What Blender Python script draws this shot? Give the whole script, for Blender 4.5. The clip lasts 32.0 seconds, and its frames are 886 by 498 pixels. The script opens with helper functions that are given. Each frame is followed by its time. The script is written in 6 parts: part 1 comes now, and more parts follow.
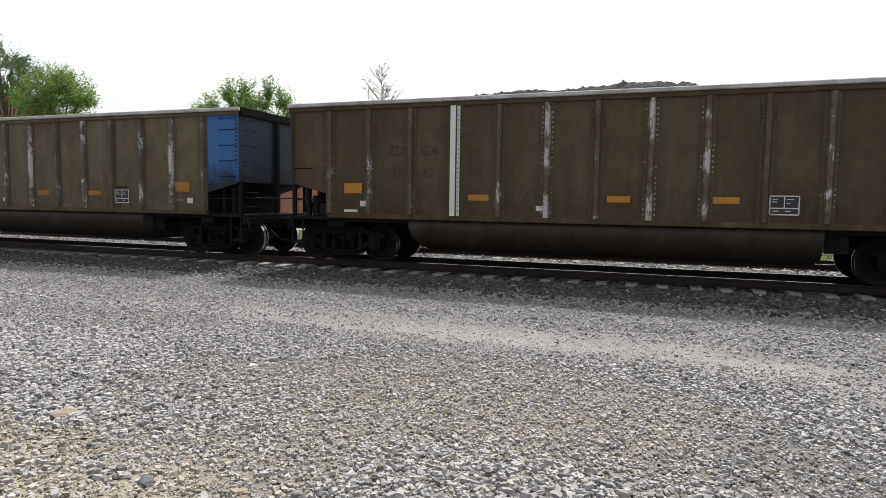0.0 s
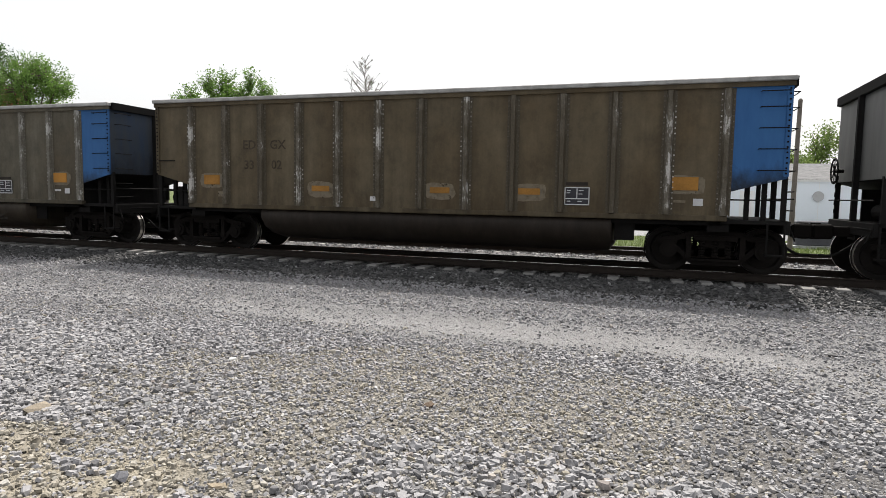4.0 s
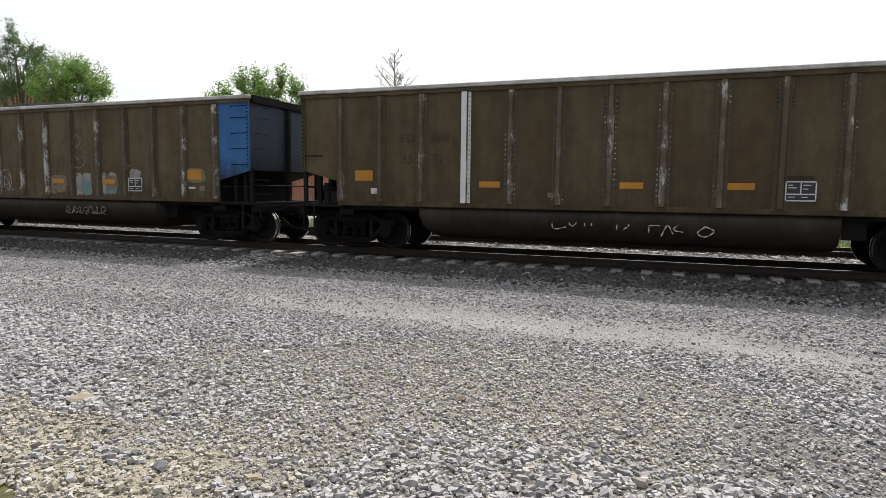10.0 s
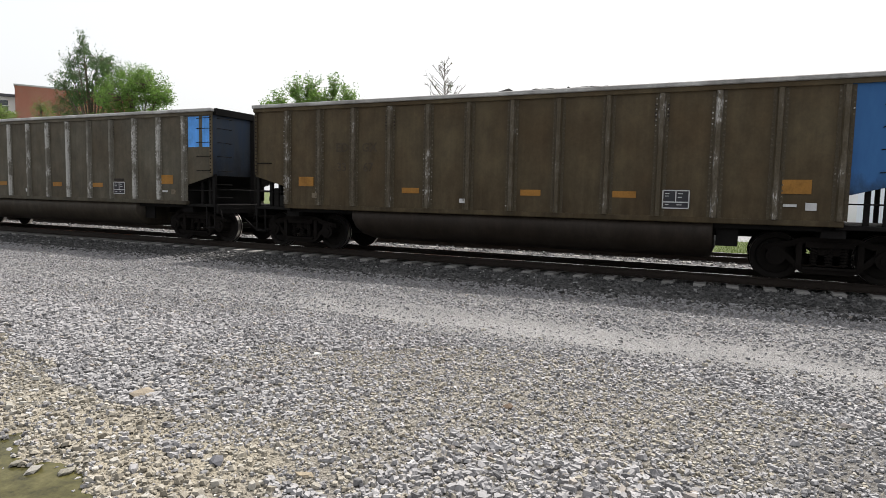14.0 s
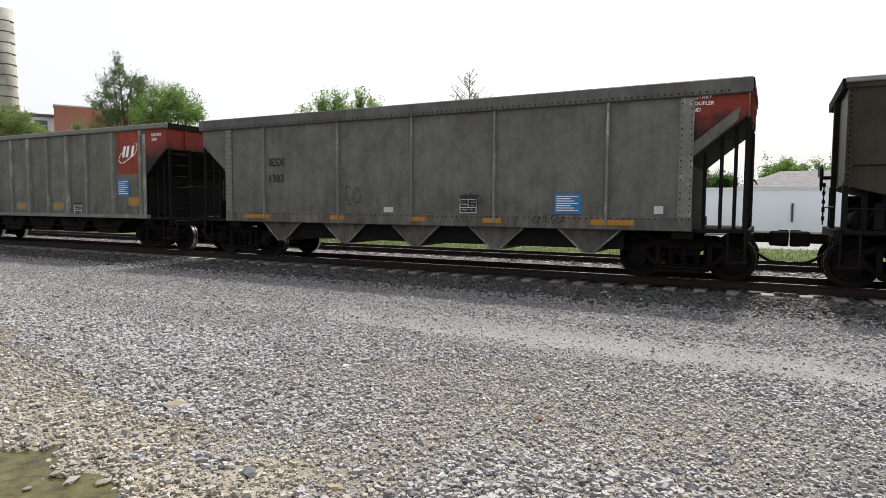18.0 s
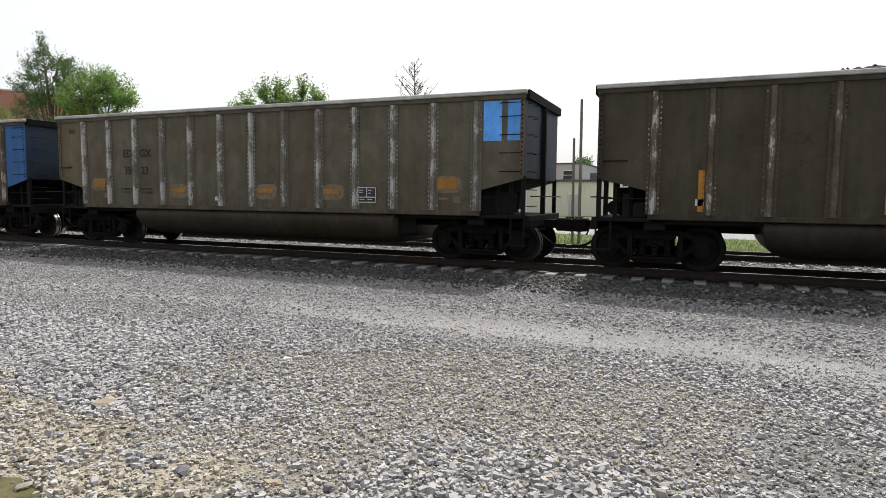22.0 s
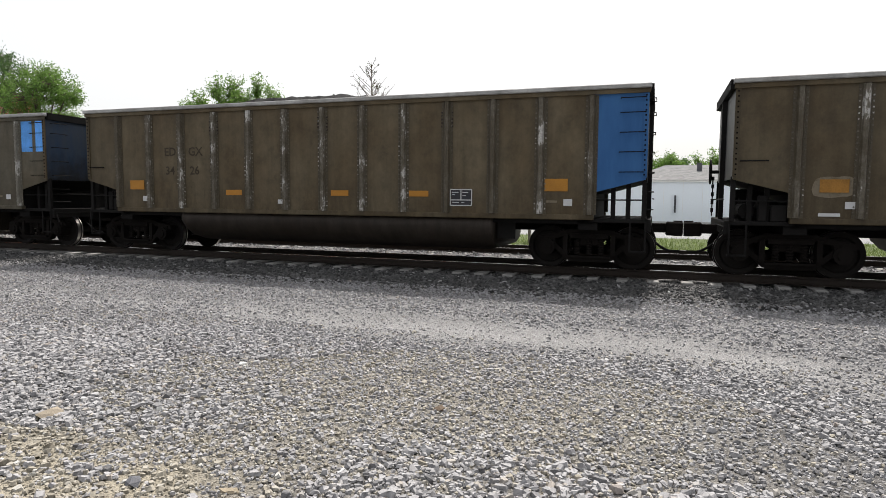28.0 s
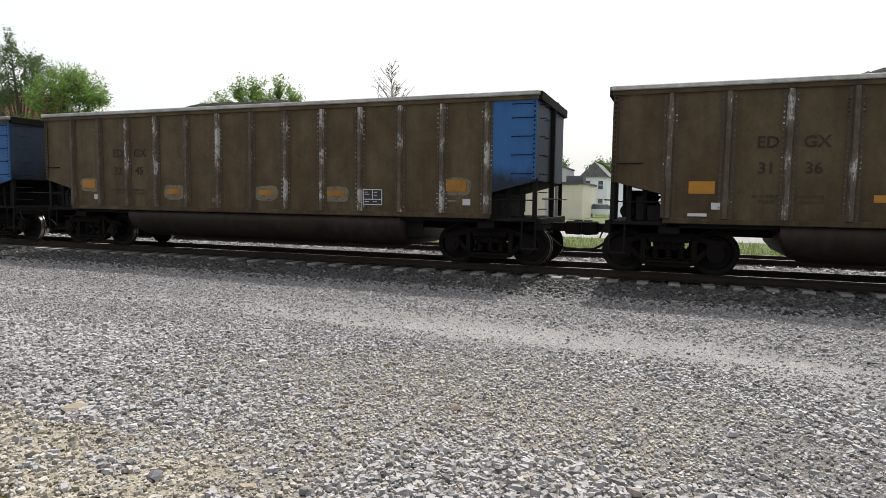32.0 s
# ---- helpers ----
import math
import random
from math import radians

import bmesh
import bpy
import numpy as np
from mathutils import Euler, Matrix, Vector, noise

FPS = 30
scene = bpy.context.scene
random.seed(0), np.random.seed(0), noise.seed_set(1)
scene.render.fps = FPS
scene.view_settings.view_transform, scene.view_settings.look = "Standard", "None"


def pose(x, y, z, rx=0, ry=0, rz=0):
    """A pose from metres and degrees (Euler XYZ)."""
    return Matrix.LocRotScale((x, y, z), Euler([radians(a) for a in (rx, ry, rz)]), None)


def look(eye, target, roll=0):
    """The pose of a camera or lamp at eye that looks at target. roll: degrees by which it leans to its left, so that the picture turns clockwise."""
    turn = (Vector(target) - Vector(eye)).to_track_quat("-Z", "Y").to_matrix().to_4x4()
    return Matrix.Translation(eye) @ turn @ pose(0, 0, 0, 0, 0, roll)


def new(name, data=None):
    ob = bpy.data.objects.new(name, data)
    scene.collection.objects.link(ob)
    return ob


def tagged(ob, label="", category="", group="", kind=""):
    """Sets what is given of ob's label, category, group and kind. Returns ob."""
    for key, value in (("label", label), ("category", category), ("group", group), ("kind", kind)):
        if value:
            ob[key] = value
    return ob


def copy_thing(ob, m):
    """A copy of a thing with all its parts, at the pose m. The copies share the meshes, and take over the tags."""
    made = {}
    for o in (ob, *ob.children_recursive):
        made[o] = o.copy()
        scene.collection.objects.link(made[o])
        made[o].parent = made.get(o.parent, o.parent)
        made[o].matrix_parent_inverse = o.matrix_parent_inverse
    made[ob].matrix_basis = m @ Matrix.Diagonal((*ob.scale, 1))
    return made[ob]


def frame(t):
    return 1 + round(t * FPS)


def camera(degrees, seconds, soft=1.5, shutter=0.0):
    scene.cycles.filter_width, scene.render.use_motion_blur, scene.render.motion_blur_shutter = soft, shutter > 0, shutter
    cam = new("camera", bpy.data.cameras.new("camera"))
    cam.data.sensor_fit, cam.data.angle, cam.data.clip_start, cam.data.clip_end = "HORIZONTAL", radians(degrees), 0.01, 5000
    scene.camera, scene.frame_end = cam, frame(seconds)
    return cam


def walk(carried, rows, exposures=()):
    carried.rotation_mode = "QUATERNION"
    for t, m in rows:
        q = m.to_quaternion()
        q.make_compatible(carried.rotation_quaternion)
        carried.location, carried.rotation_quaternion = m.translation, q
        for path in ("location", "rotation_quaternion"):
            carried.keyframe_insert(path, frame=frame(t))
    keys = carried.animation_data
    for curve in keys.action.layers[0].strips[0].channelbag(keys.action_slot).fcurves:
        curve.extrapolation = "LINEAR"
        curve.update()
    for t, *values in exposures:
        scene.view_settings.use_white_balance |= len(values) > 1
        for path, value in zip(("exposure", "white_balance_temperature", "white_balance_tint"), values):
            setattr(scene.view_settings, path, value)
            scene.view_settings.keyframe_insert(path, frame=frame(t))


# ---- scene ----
cam = camera(70.95, 32.0, 0.6)
PATH = [
    (0.0, pose(0.015, -0.048, 1.771, 85.58, -0.80, 19.90)),
    (0.5, pose(0.007, -0.045, 1.773, 85.63, -0.85, 19.94)),
    (1.0, pose(0.011, -0.033, 1.775, 85.36, -0.69, 20.23)),
    (1.5, pose(0.005, -0.020, 1.773, 85.05, -0.60, 20.45)),
    (2.0, pose(0.003, -0.016, 1.776, 85.00, -0.80, 20.13)),
    (2.5, pose(0.005, -0.021, 1.771, 85.02, -0.65, 20.03)),
    (4.5, pose(0.020, -0.005, 1.755, 84.89, -1.02, 17.47)),
    (5.0, pose(0.018, 0.006, 1.755, 84.62, -0.70, 16.32)),
    (5.5, pose(0.029, 0.023, 1.751, 84.46, -0.21, 14.99)),
    (6.0, pose(0.016, 0.019, 1.745, 84.28, -0.91, 14.55)),
    (6.5, pose(-0.022, 0.003, 1.741, 84.87, -1.25, 15.90)),
    (7.0, pose(-0.001, 0.009, 1.744, 84.39, -0.71, 18.98)),
    (7.5, pose(0.007, 0.004, 1.744, 84.44, -0.55, 19.23)),
    (8.0, pose(0.010, 0.000, 1.745, 84.49, -0.64, 19.25)),
    (8.5, pose(0.008, 0.000, 1.744, 84.50, -1.05, 19.34)),
    (9.0, pose(-0.000, 0.003, 1.744, 84.36, -1.17, 19.52)),
    (9.5, pose(-0.018, 0.009, 1.742, 84.32, -0.89, 20.37)),
    (10.0, pose(-0.013, 0.006, 1.743, 84.50, -0.64, 21.09)),
    (10.5, pose(0.005, 0.001, 1.741, 84.70, -0.29, 21.40)),
    (11.0, pose(0.006, 0.003, 1.744, 84.83, -0.33, 21.52)),
    (11.5, pose(-0.000, 0.000, 1.743, 85.07, -0.70, 21.75)),
    (12.0, pose(0.001, -0.013, 1.748, 85.27, -0.87, 22.38)),
    (12.5, pose(-0.004, -0.022, 1.745, 85.39, -0.93, 23.03)),
    (13.0, pose(-0.001, -0.037, 1.744, 85.57, -0.93, 24.32)),
    (13.5, pose(-0.007, -0.043, 1.738, 85.64, -1.38, 25.29)),
    (14.0, pose(-0.017, -0.048, 1.746, 85.11, -1.24, 25.43)),
    (14.5, pose(-0.028, -0.047, 1.739, 84.91, -1.25, 25.66)),
    (16.5, pose(-0.024, -0.038, 1.742, 85.42, -0.74, 27.46)),
    (17.0, pose(-0.026, -0.041, 1.742, 85.62, -0.52, 27.58)),
    (17.5, pose(-0.024, -0.042, 1.745, 85.85, -0.50, 27.75)),
    (18.0, pose(-0.017, -0.047, 1.747, 86.07, -0.39, 27.89)),
    (18.5, pose(-0.009, -0.042, 1.746, 86.15, -0.35, 27.90)),
    (19.0, pose(-0.004, -0.044, 1.744, 85.96, -0.20, 27.88)),
    (19.5, pose(-0.009, -0.035, 1.745, 85.75, -0.18, 28.02)),
    (20.0, pose(-0.019, -0.034, 1.749, 85.93, -0.29, 28.14)),
    (20.5, pose(-0.020, -0.041, 1.747, 85.97, -0.49, 28.22)),
    (21.0, pose(-0.020, -0.037, 1.748, 85.91, -0.29, 28.23)),
    (21.5, pose(-0.006, -0.018, 1.748, 85.71, -0.67, 25.55)),
    (22.0, pose(0.001, -0.010, 1.744, 85.22, -0.59, 22.88)),
    (22.5, pose(0.020, 0.013, 1.746, 84.99, -0.35, 19.37)),
    (23.0, pose(0.034, 0.011, 1.751, 84.92, -0.32, 15.30)),
    (23.5, pose(0.029, 0.003, 1.750, 85.08, -0.31, 13.74)),
    (24.0, pose(0.022, 0.004, 1.749, 85.21, -0.40, 13.79)),
    (24.5, pose(0.011, -0.006, 1.749, 85.34, -0.30, 14.23)),
    (25.0, pose(0.009, 0.005, 1.750, 84.96, -0.48, 15.74)),
    (25.5, pose(0.023, 0.028, 1.748, 84.96, -0.57, 16.84)),
    (26.0, pose(0.012, 0.012, 1.750, 84.99, -0.49, 17.16)),
    (26.5, pose(0.008, 0.011, 1.756, 84.96, -0.25, 17.96)),
    (28.5, pose(-0.001, -0.013, 1.752, 85.48, -0.61, 19.53)),
    (29.0, pose(0.010, -0.008, 1.752, 85.60, -0.74, 20.20)),
    (29.5, pose(-0.010, -0.027, 1.752, 85.79, -1.00, 20.39)),
    (30.0, pose(-0.017, -0.029, 1.747, 85.91, -0.86, 20.56)),
    (30.5, pose(-0.024, -0.019, 1.744, 85.75, -0.71, 20.55)),
    (31.0, pose(0.011, -0.008, 1.745, 85.52, -0.62, 20.82)),
    (31.5, pose(-0.018, -0.012, 1.741, 85.42, -0.88, 20.66)),
    (32.0, pose(0.004, -0.016, 1.744, 85.43, -0.79, 20.80)),
]
walk(cam, PATH)

# ---- daylight: hazy bright sky, sun behind the train ----
SUN_EL, SUN_AZ = radians(55.5), math.atan2(0.02, 1.0)   # azimuth from +y towards +x
world = bpy.data.worlds.new("world")
scene.world = world
world.use_nodes = True
wn = world.node_tree
sky = wn.nodes.new("ShaderNodeTexSky")
sky.sky_type = 'NISHITA'
sky.sun_disc = False
sky.sun_elevation, sky.sun_rotation = SUN_EL, SUN_AZ
sky.air_density, sky.dust_density, sky.ozone_density = 1.0, 8.0, 1.0
# a thin even veil of high cloud over the whole sky
veil = wn.nodes.new("ShaderNodeMix")
veil.data_type = 'RGBA'
veil.inputs[0].default_value = 0.62
veil.inputs[7].default_value = (9.0, 9.1, 9.2, 1)
wn.links.new(sky.outputs[0], veil.inputs[6])
wn.links.new(veil.outputs[2], wn.nodes["Background"].inputs[0])
wn.nodes["Background"].inputs[1].default_value = 0.104
sun_data = bpy.data.lights.new("sun", 'SUN')
sun_data.energy, sun_data.angle, sun_data.color = 4.8, radians(0.8), (1.0, 0.965, 0.92)
sun_ob = new("sun", sun_data)
sun_dir = Vector((math.sin(SUN_AZ) * math.cos(SUN_EL), math.cos(SUN_AZ) * math.cos(SUN_EL), math.sin(SUN_EL)))
sun_ob.matrix_world = look(sun_dir * 60, (0, 0, 0))
scene.view_settings.exposure = 0.5


# ---- materials ----
def links_of(m):
    return m.node_tree.nodes, m.node_tree.links


def material(name, rough=0.7, metal=0.0, gloss=0.2):
    m = bpy.data.materials.new(name)
    m.use_nodes = True
    b = m.node_tree.nodes["Principled BSDF"]
    b.inputs["Roughness"].default_value = rough
    b.inputs["Metallic"].default_value = metal
    b.inputs["Specular IOR Level"].default_value = gloss
    return m, b


def mapping(m, scale, kind="Object"):
    n, l = links_of(m)
    tc, mp = n.new("ShaderNodeTexCoord"), n.new("ShaderNodeMapping")
    mp.inputs["Scale"].default_value = scale
    l.new(tc.outputs[kind], mp.inputs[0])
    l.new(maths(m, 'MULTIPLY', object_random(m), 63.0), mp.inputs["Location"])   # each object its own piece of the pattern
    return mp.outputs[0]


def noise_tex(m, vec, scale, detail=4, rough=0.55):
    n, l = links_of(m)
    t = n.new("ShaderNodeTexNoise")
    t.inputs["Scale"].default_value, t.inputs["Detail"].default_value = scale, detail
    t.inputs["Roughness"].default_value = rough
    if vec:
        l.new(vec, t.inputs["Vector"])
    return t.outputs["Fac"]


def ramp(m, fac, stops):
    n, l = links_of(m)
    r = n.new("ShaderNodeValToRGB")
    el = r.color_ramp.elements
    while len(el) < len(stops):
        el.new(0.5)
    for e, (pos, col) in zip(el, stops):
        e.position = pos
        e.color = (*col, 1) if len(col) == 3 else col
    l.new(fac, r.inputs[0])
    return r.outputs[0]


def mix(m, fac, a, b, mode='MIX'):
    n, l = links_of(m)
    x = n.new("ShaderNodeMix")
    x.data_type, x.blend_type = 'RGBA', mode
    for k, v in ((0, fac), (6, a), (7, b)):
        if isinstance(v, (int, float)):
            x.inputs[k].default_value = v
        elif isinstance(v, tuple):
            x.inputs[k].default_value = (*v, 1)
        else:
            l.new(v, x.inputs[k])
    return x.outputs[2]


def maths(m, op, a, b=0.0, clamp=False):
    n, l = links_of(m)
    x = n.new("ShaderNodeMath")
    x.operation, x.use_clamp = op, clamp
    for k, v in ((0, a), (1, b)):
        if isinstance(v, (int, float)):
            x.inputs[k].default_value = v
        else:
            l.new(v, x.inputs[k])
    return x.outputs[0]


def bump(m, b, height, strength, dist=0.01):
    n, l = links_of(m)
    x = n.new("ShaderNodeBump")
    x.inputs["Strength"].default_value, x.inputs["Distance"].default_value = strength, dist
    l.new(height, x.inputs["Height"])
    l.new(x.outputs[0], b.inputs["Normal"])


def grey(v):
    return (v, v, v)


def object_random(m):
    return m.node_tree.nodes.new("ShaderNodeObjectInfo").outputs["Random"]


def island_random(m):
    return m.node_tree.nodes.new("ShaderNodeNewGeometry").outputs["Random Per Island"]


def plain(name, col, rough=0.7, metal=0.0, var=0.25, scale=6.0, bumpy=0.0, gloss=0.2):
    """A worn single-colour surface: broad stains and fine grain."""
    m, b = material(name, rough, metal, gloss)
    n, l = links_of(m)
    v = mapping(m, (1, 1, 1))
    big, fine = noise_tex(m, v, scale * 0.25, 3), noise_tex(m, v, scale * 4, 5)
    fac = maths(m, 'ADD', maths(m, 'MULTIPLY', big, 0.6), maths(m, 'MULTIPLY', fine, 0.4))
    dark, light = tuple(c * (1 - var) for c in col), tuple(min(1, c * (1 + var)) for c in col)
    l.new(ramp(m, fac, [(0.3, dark), (0.7, light)]), b.inputs["Base Color"])
    if bumpy:
        bump(m, b, fine, bumpy)
    return m


def car_paint(name, base, dirt, rust, amount, ribs=0.0):
    """Weathered car side: soft vertical runs, broad dust, patchy darkening low down and beside ribs."""
    m, b = material(name, 0.62)
    n, l = links_of(m)
    run = noise_tex(m, mapping(m, (3.2, 3.2, 0.3)), 1.0, 6, 0.6)
    thin = noise_tex(m, mapping(m, (17, 17, 0.5)), 1.0, 3, 0.5)
    fine = noise_tex(m, mapping(m, (1, 1, 1)), 22, 6, 0.65)
    broad = noise_tex(m, mapping(m, (1, 1, 0.7)), 0.75, 4)
    c = mix(m, ramp(m, run, [(0.32, grey(0)), (0.70, grey(1))]), base, dirt)
    c = mix(m, maths(m, 'MULTIPLY', ramp(m, broad, [(0.38, grey(0)), (0.64, grey(1))]), 0.7), c, rust)
    c = mix(m, 0.14, c, mix(m, 1.0, c, ramp(m, thin, [(0.3, grey(0.7)), (0.7, grey(1.25))]), 'MULTIPLY'))
    blotch = noise_tex(m, mapping(m, (1, 1, 0.8)), 2.6, 6, 0.7)
    c = mix(m, 1.0, c, ramp(m, blotch, [(0.3, grey(0.72)), (0.5, grey(1.0)), (0.72, grey(1.28))]), 'MULTIPLY')
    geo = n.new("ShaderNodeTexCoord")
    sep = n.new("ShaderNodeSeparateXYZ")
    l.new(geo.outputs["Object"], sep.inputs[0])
    # patchy mix that darkens towards the bottom
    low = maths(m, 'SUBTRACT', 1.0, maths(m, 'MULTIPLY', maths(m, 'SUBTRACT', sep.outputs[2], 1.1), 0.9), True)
    low_tone = maths(m, 'MULTIPLY', low, ramp(m, noise_tex(m, mapping(m, (5, 5, 1.2)), 1.0, 6, 0.7), [(0.38, grey(0)), (0.7, grey(1))]))
    c = mix(m, maths(m, 'MULTIPLY', low_tone, amount), c, tuple(x * 0.45 for x in rust))
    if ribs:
        # darker bands next to each rib, broken up by noise
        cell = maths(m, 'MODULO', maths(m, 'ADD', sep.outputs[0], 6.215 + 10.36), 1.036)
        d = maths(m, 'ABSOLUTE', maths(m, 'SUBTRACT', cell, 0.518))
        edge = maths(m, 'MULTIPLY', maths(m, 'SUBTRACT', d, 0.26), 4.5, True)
        rib_tone = maths(m, 'MULTIPLY', edge, ramp(m, noise_tex(m, mapping(m, (4, 4, 0.8)), 1.0, 5, 0.65), [(0.30, grey(0.15)), (0.65, grey(1))]))
        c = mix(m, maths(m, 'MULTIPLY', rib_tone, ribs), c, tuple(x * 0.38 for x in base))
    c = mix(m, 0.2, c, mix(m, 1.0, c, ramp(m, fine, [(0.3, grey(0.55)), (0.7, grey(1.3))]), 'MULTIPLY'))
    c = mix(m, 1.0, c, ramp(m, object_random(m), [(0, grey(0.86)), (1, grey(1.14))]), 'MULTIPLY')
    l.new(c, b.inputs["Base Color"])
    bump(m, b, maths(m, 'ADD', maths(m, 'MULTIPLY', broad, 1.0), maths(m, 'MULTIPLY', fine, 0.08)), 0.35, 0.03)
    return m


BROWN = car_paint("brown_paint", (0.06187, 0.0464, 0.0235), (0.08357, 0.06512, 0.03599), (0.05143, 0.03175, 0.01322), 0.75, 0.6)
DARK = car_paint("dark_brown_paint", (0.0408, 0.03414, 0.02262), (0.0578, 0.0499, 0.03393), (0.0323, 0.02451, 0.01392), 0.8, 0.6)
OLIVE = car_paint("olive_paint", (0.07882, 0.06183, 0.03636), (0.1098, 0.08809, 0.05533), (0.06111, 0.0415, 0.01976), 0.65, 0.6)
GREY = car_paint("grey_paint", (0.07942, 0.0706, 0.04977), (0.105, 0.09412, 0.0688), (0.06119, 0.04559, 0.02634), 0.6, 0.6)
TAN = car_paint("tan_paint", (0.108, 0.085, 0.0476), (0.1241, 0.1011, 0.06545), (0.0782, 0.05185, 0.02635), 0.4)
SILVER = car_paint("silver_paint", (0.1176, 0.1157, 0.09624), (0.1599, 0.1571, 0.1318), (0.08279, 0.07809, 0.05881), 0.75)
SLATE = car_paint("slate_paint", (0.0988, 0.09825, 0.0931), (0.1352, 0.1336, 0.125), (0.0806, 0.07729, 0.06783), 0.6)


def sooty(name, col, pale, soot, level, slope, ragged):
    """Painted end panel, blackened in ragged clouds below a level."""
    m, b = material(name, 0.6)
    n, l = links_of(m)
    sp, tc = n.new("ShaderNodeSeparateXYZ"), n.new("ShaderNodeTexCoord")
    l.new(tc.outputs["Object"], sp.inputs[0])
    cloud = noise_tex(m, mapping(m, (1, 1, 0.7)), 3.0, 6, 0.7)
    own = maths(m, 'MULTIPLY', maths(m, 'SUBTRACT', object_random(m), 0.5), 0.9)
    f = maths(m, 'MULTIPLY', maths(m, 'SUBTRACT', maths(m, 'ADD', own, level), sp.outputs[2]), slope)
    f = maths(m, 'ADD', f, maths(m, 'MULTIPLY', maths(m, 'SUBTRACT', cloud, 0.5), ragged), True)
    c = mix(m, ramp(m, noise_tex(m, mapping(m, (2.5, 2.5, 0.6)), 1.0, 6, 0.65), [(0.3, grey(0)), (0.7, grey(1))]), col, pale)
    l.new(mix(m, maths(m, 'MULTIPLY', f, 0.92), c, soot), b.inputs["Base Color"])
    return m


END_REAR = sooty("dusty_blue_end", (0.016, 0.036, 0.075), (0.044, 0.048, 0.053), (0.010, 0.010, 0.011), 2.45, 1.2, 1.9)
END_FRONT = sooty("dusty_pale_end", (0.105, 0.105, 0.100), (0.16, 0.16, 0.153), (0.016, 0.015, 0.014), 2.0, 1.6, 1.8)
BLUE = sooty("blue_paint", (0.020, 0.080, 0.215), (0.034, 0.115, 0.275), (0.012, 0.013, 0.015), 2.05, 2.2, 2.2)
RED_END, _b = material("sooty_red", 0.6)
_n, _l = links_of(RED_END)
_tc = _n.new("ShaderNodeTexCoord")
_sp = _n.new("ShaderNodeSeparateXYZ")
_l.new(_tc.outputs["Object"], _sp.inputs[0])
_f = maths(RED_END, 'ADD', maths(RED_END, 'MULTIPLY', maths(RED_END, 'SUBTRACT', 3.42, _sp.outputs[2]), 2.4), maths(RED_END, 'MULTIPLY', maths(RED_END, 'SUBTRACT', noise_tex(RED_END, mapping(RED_END, (1, 1, 1)), 3.0, 6, 0.7), 0.5), 2.2), True)
_l.new(mix(RED_END, _f, (0.19, 0.032, 0.019), (0.012, 0.011, 0.011)), _b.inputs["Base Color"])
SKYBLUE = car_paint("bright_blue_paint", (0.09, 0.32, 0.78), (0.12, 0.36, 0.82), (0.08, 0.27, 0.66), 0.1)
RED = car_paint("red_paint", (0.225, 0.034, 0.017), (0.254, 0.051, 0.028), (0.141, 0.028, 0.017), 0.5)


def rib_paint(name, base, dull, bare, cover):
    """Stiffeners: grimy paint, rubbed to bare aluminium in broken lengths down the outer faces."""
    m, b = material(name, 0.5)
    n, l = links_of(m)
    sp, tc = n.new("ShaderNodeSeparateXYZ"), n.new("ShaderNodeTexCoord")
    l.new(tc.outputs["Object"], sp.inputs[0])
    rnd = maths(m, 'MULTIPLY', maths(m, 'SUBTRACT', object_random(m), 0.5), 0.11)
    lengths = noise_tex(m, mapping(m, (2.0, 2.0, 1.5)), 1.0, 3, 0.6)
    flecks = noise_tex(m, mapping(m, (26, 26, 8.0)), 1.0, 5, 0.7)
    f = maths(m, 'ADD', maths(m, 'MULTIPLY', lengths, 0.62), maths(m, 'MULTIPLY', flecks, 0.38))
    f = maths(m, 'ADD', f, rnd)
    face = maths(m, 'LESS_THAN', sp.outputs[1], -0.016)
    worn = maths(m, 'MULTIPLY', ramp(m, f, [(cover, grey(0)), (cover + 0.035, grey(1))]), face)
    thin = maths(m, 'MULTIPLY', ramp(m, f, [(cover - 0.13, grey(0)), (cover + 0.02, grey(0.7))]), face)
    fine = noise_tex(m, mapping(m, (1, 1, 1)), 30, 4)
    c = mix(m, worn, mix(m, thin, base, dull), bare)
    c = mix(m, 0.5, c, mix(m, 1.0, c, ramp(m, fine, [(0.3, grey(0.45)), (0.7, grey(1.3))]), 'MULTIPLY'))
    l.new(c, b.inputs["Base Color"])
    l.new(maths(m, 'MULTIPLY', worn, 0.3), b.inputs["Metallic"])
    return m


RIB_BROWN = rib_paint("brown_rib", (0.060, 0.047, 0.028), (0.138, 0.1214, 0.09568), (0.368, 0.3542, 0.3312), 0.565)
RIB_OLIVE = rib_paint("olive_rib", (0.066, 0.054, 0.036), (0.16, 0.146, 0.12), (0.41, 0.395, 0.37), 0.575)
RIB_GREY = rib_paint("grey_rib", (0.105, 0.095, 0.074), (0.19, 0.18, 0.155), (0.38, 0.37, 0.345), 0.52)
RIB_SILVER = rib_paint("silver_rib", (0.145, 0.145, 0.128), (0.20, 0.20, 0.182), (0.30, 0.298, 0.28), 0.56)
CHUTE = car_paint("chute_paint", (0.125, 0.117, 0.10), (0.17, 0.16, 0.138), (0.07, 0.062, 0.05), 0.8)
CHORD = car_paint("chord_aluminium", (0.32, 0.316, 0.305), (0.42, 0.416, 0.405), (0.22, 0.212, 0.196), 0.0)
WHITE_RIB = plain("white_aluminium", (0.52, 0.52, 0.515), 0.45, 0.1, 0.15, 8)
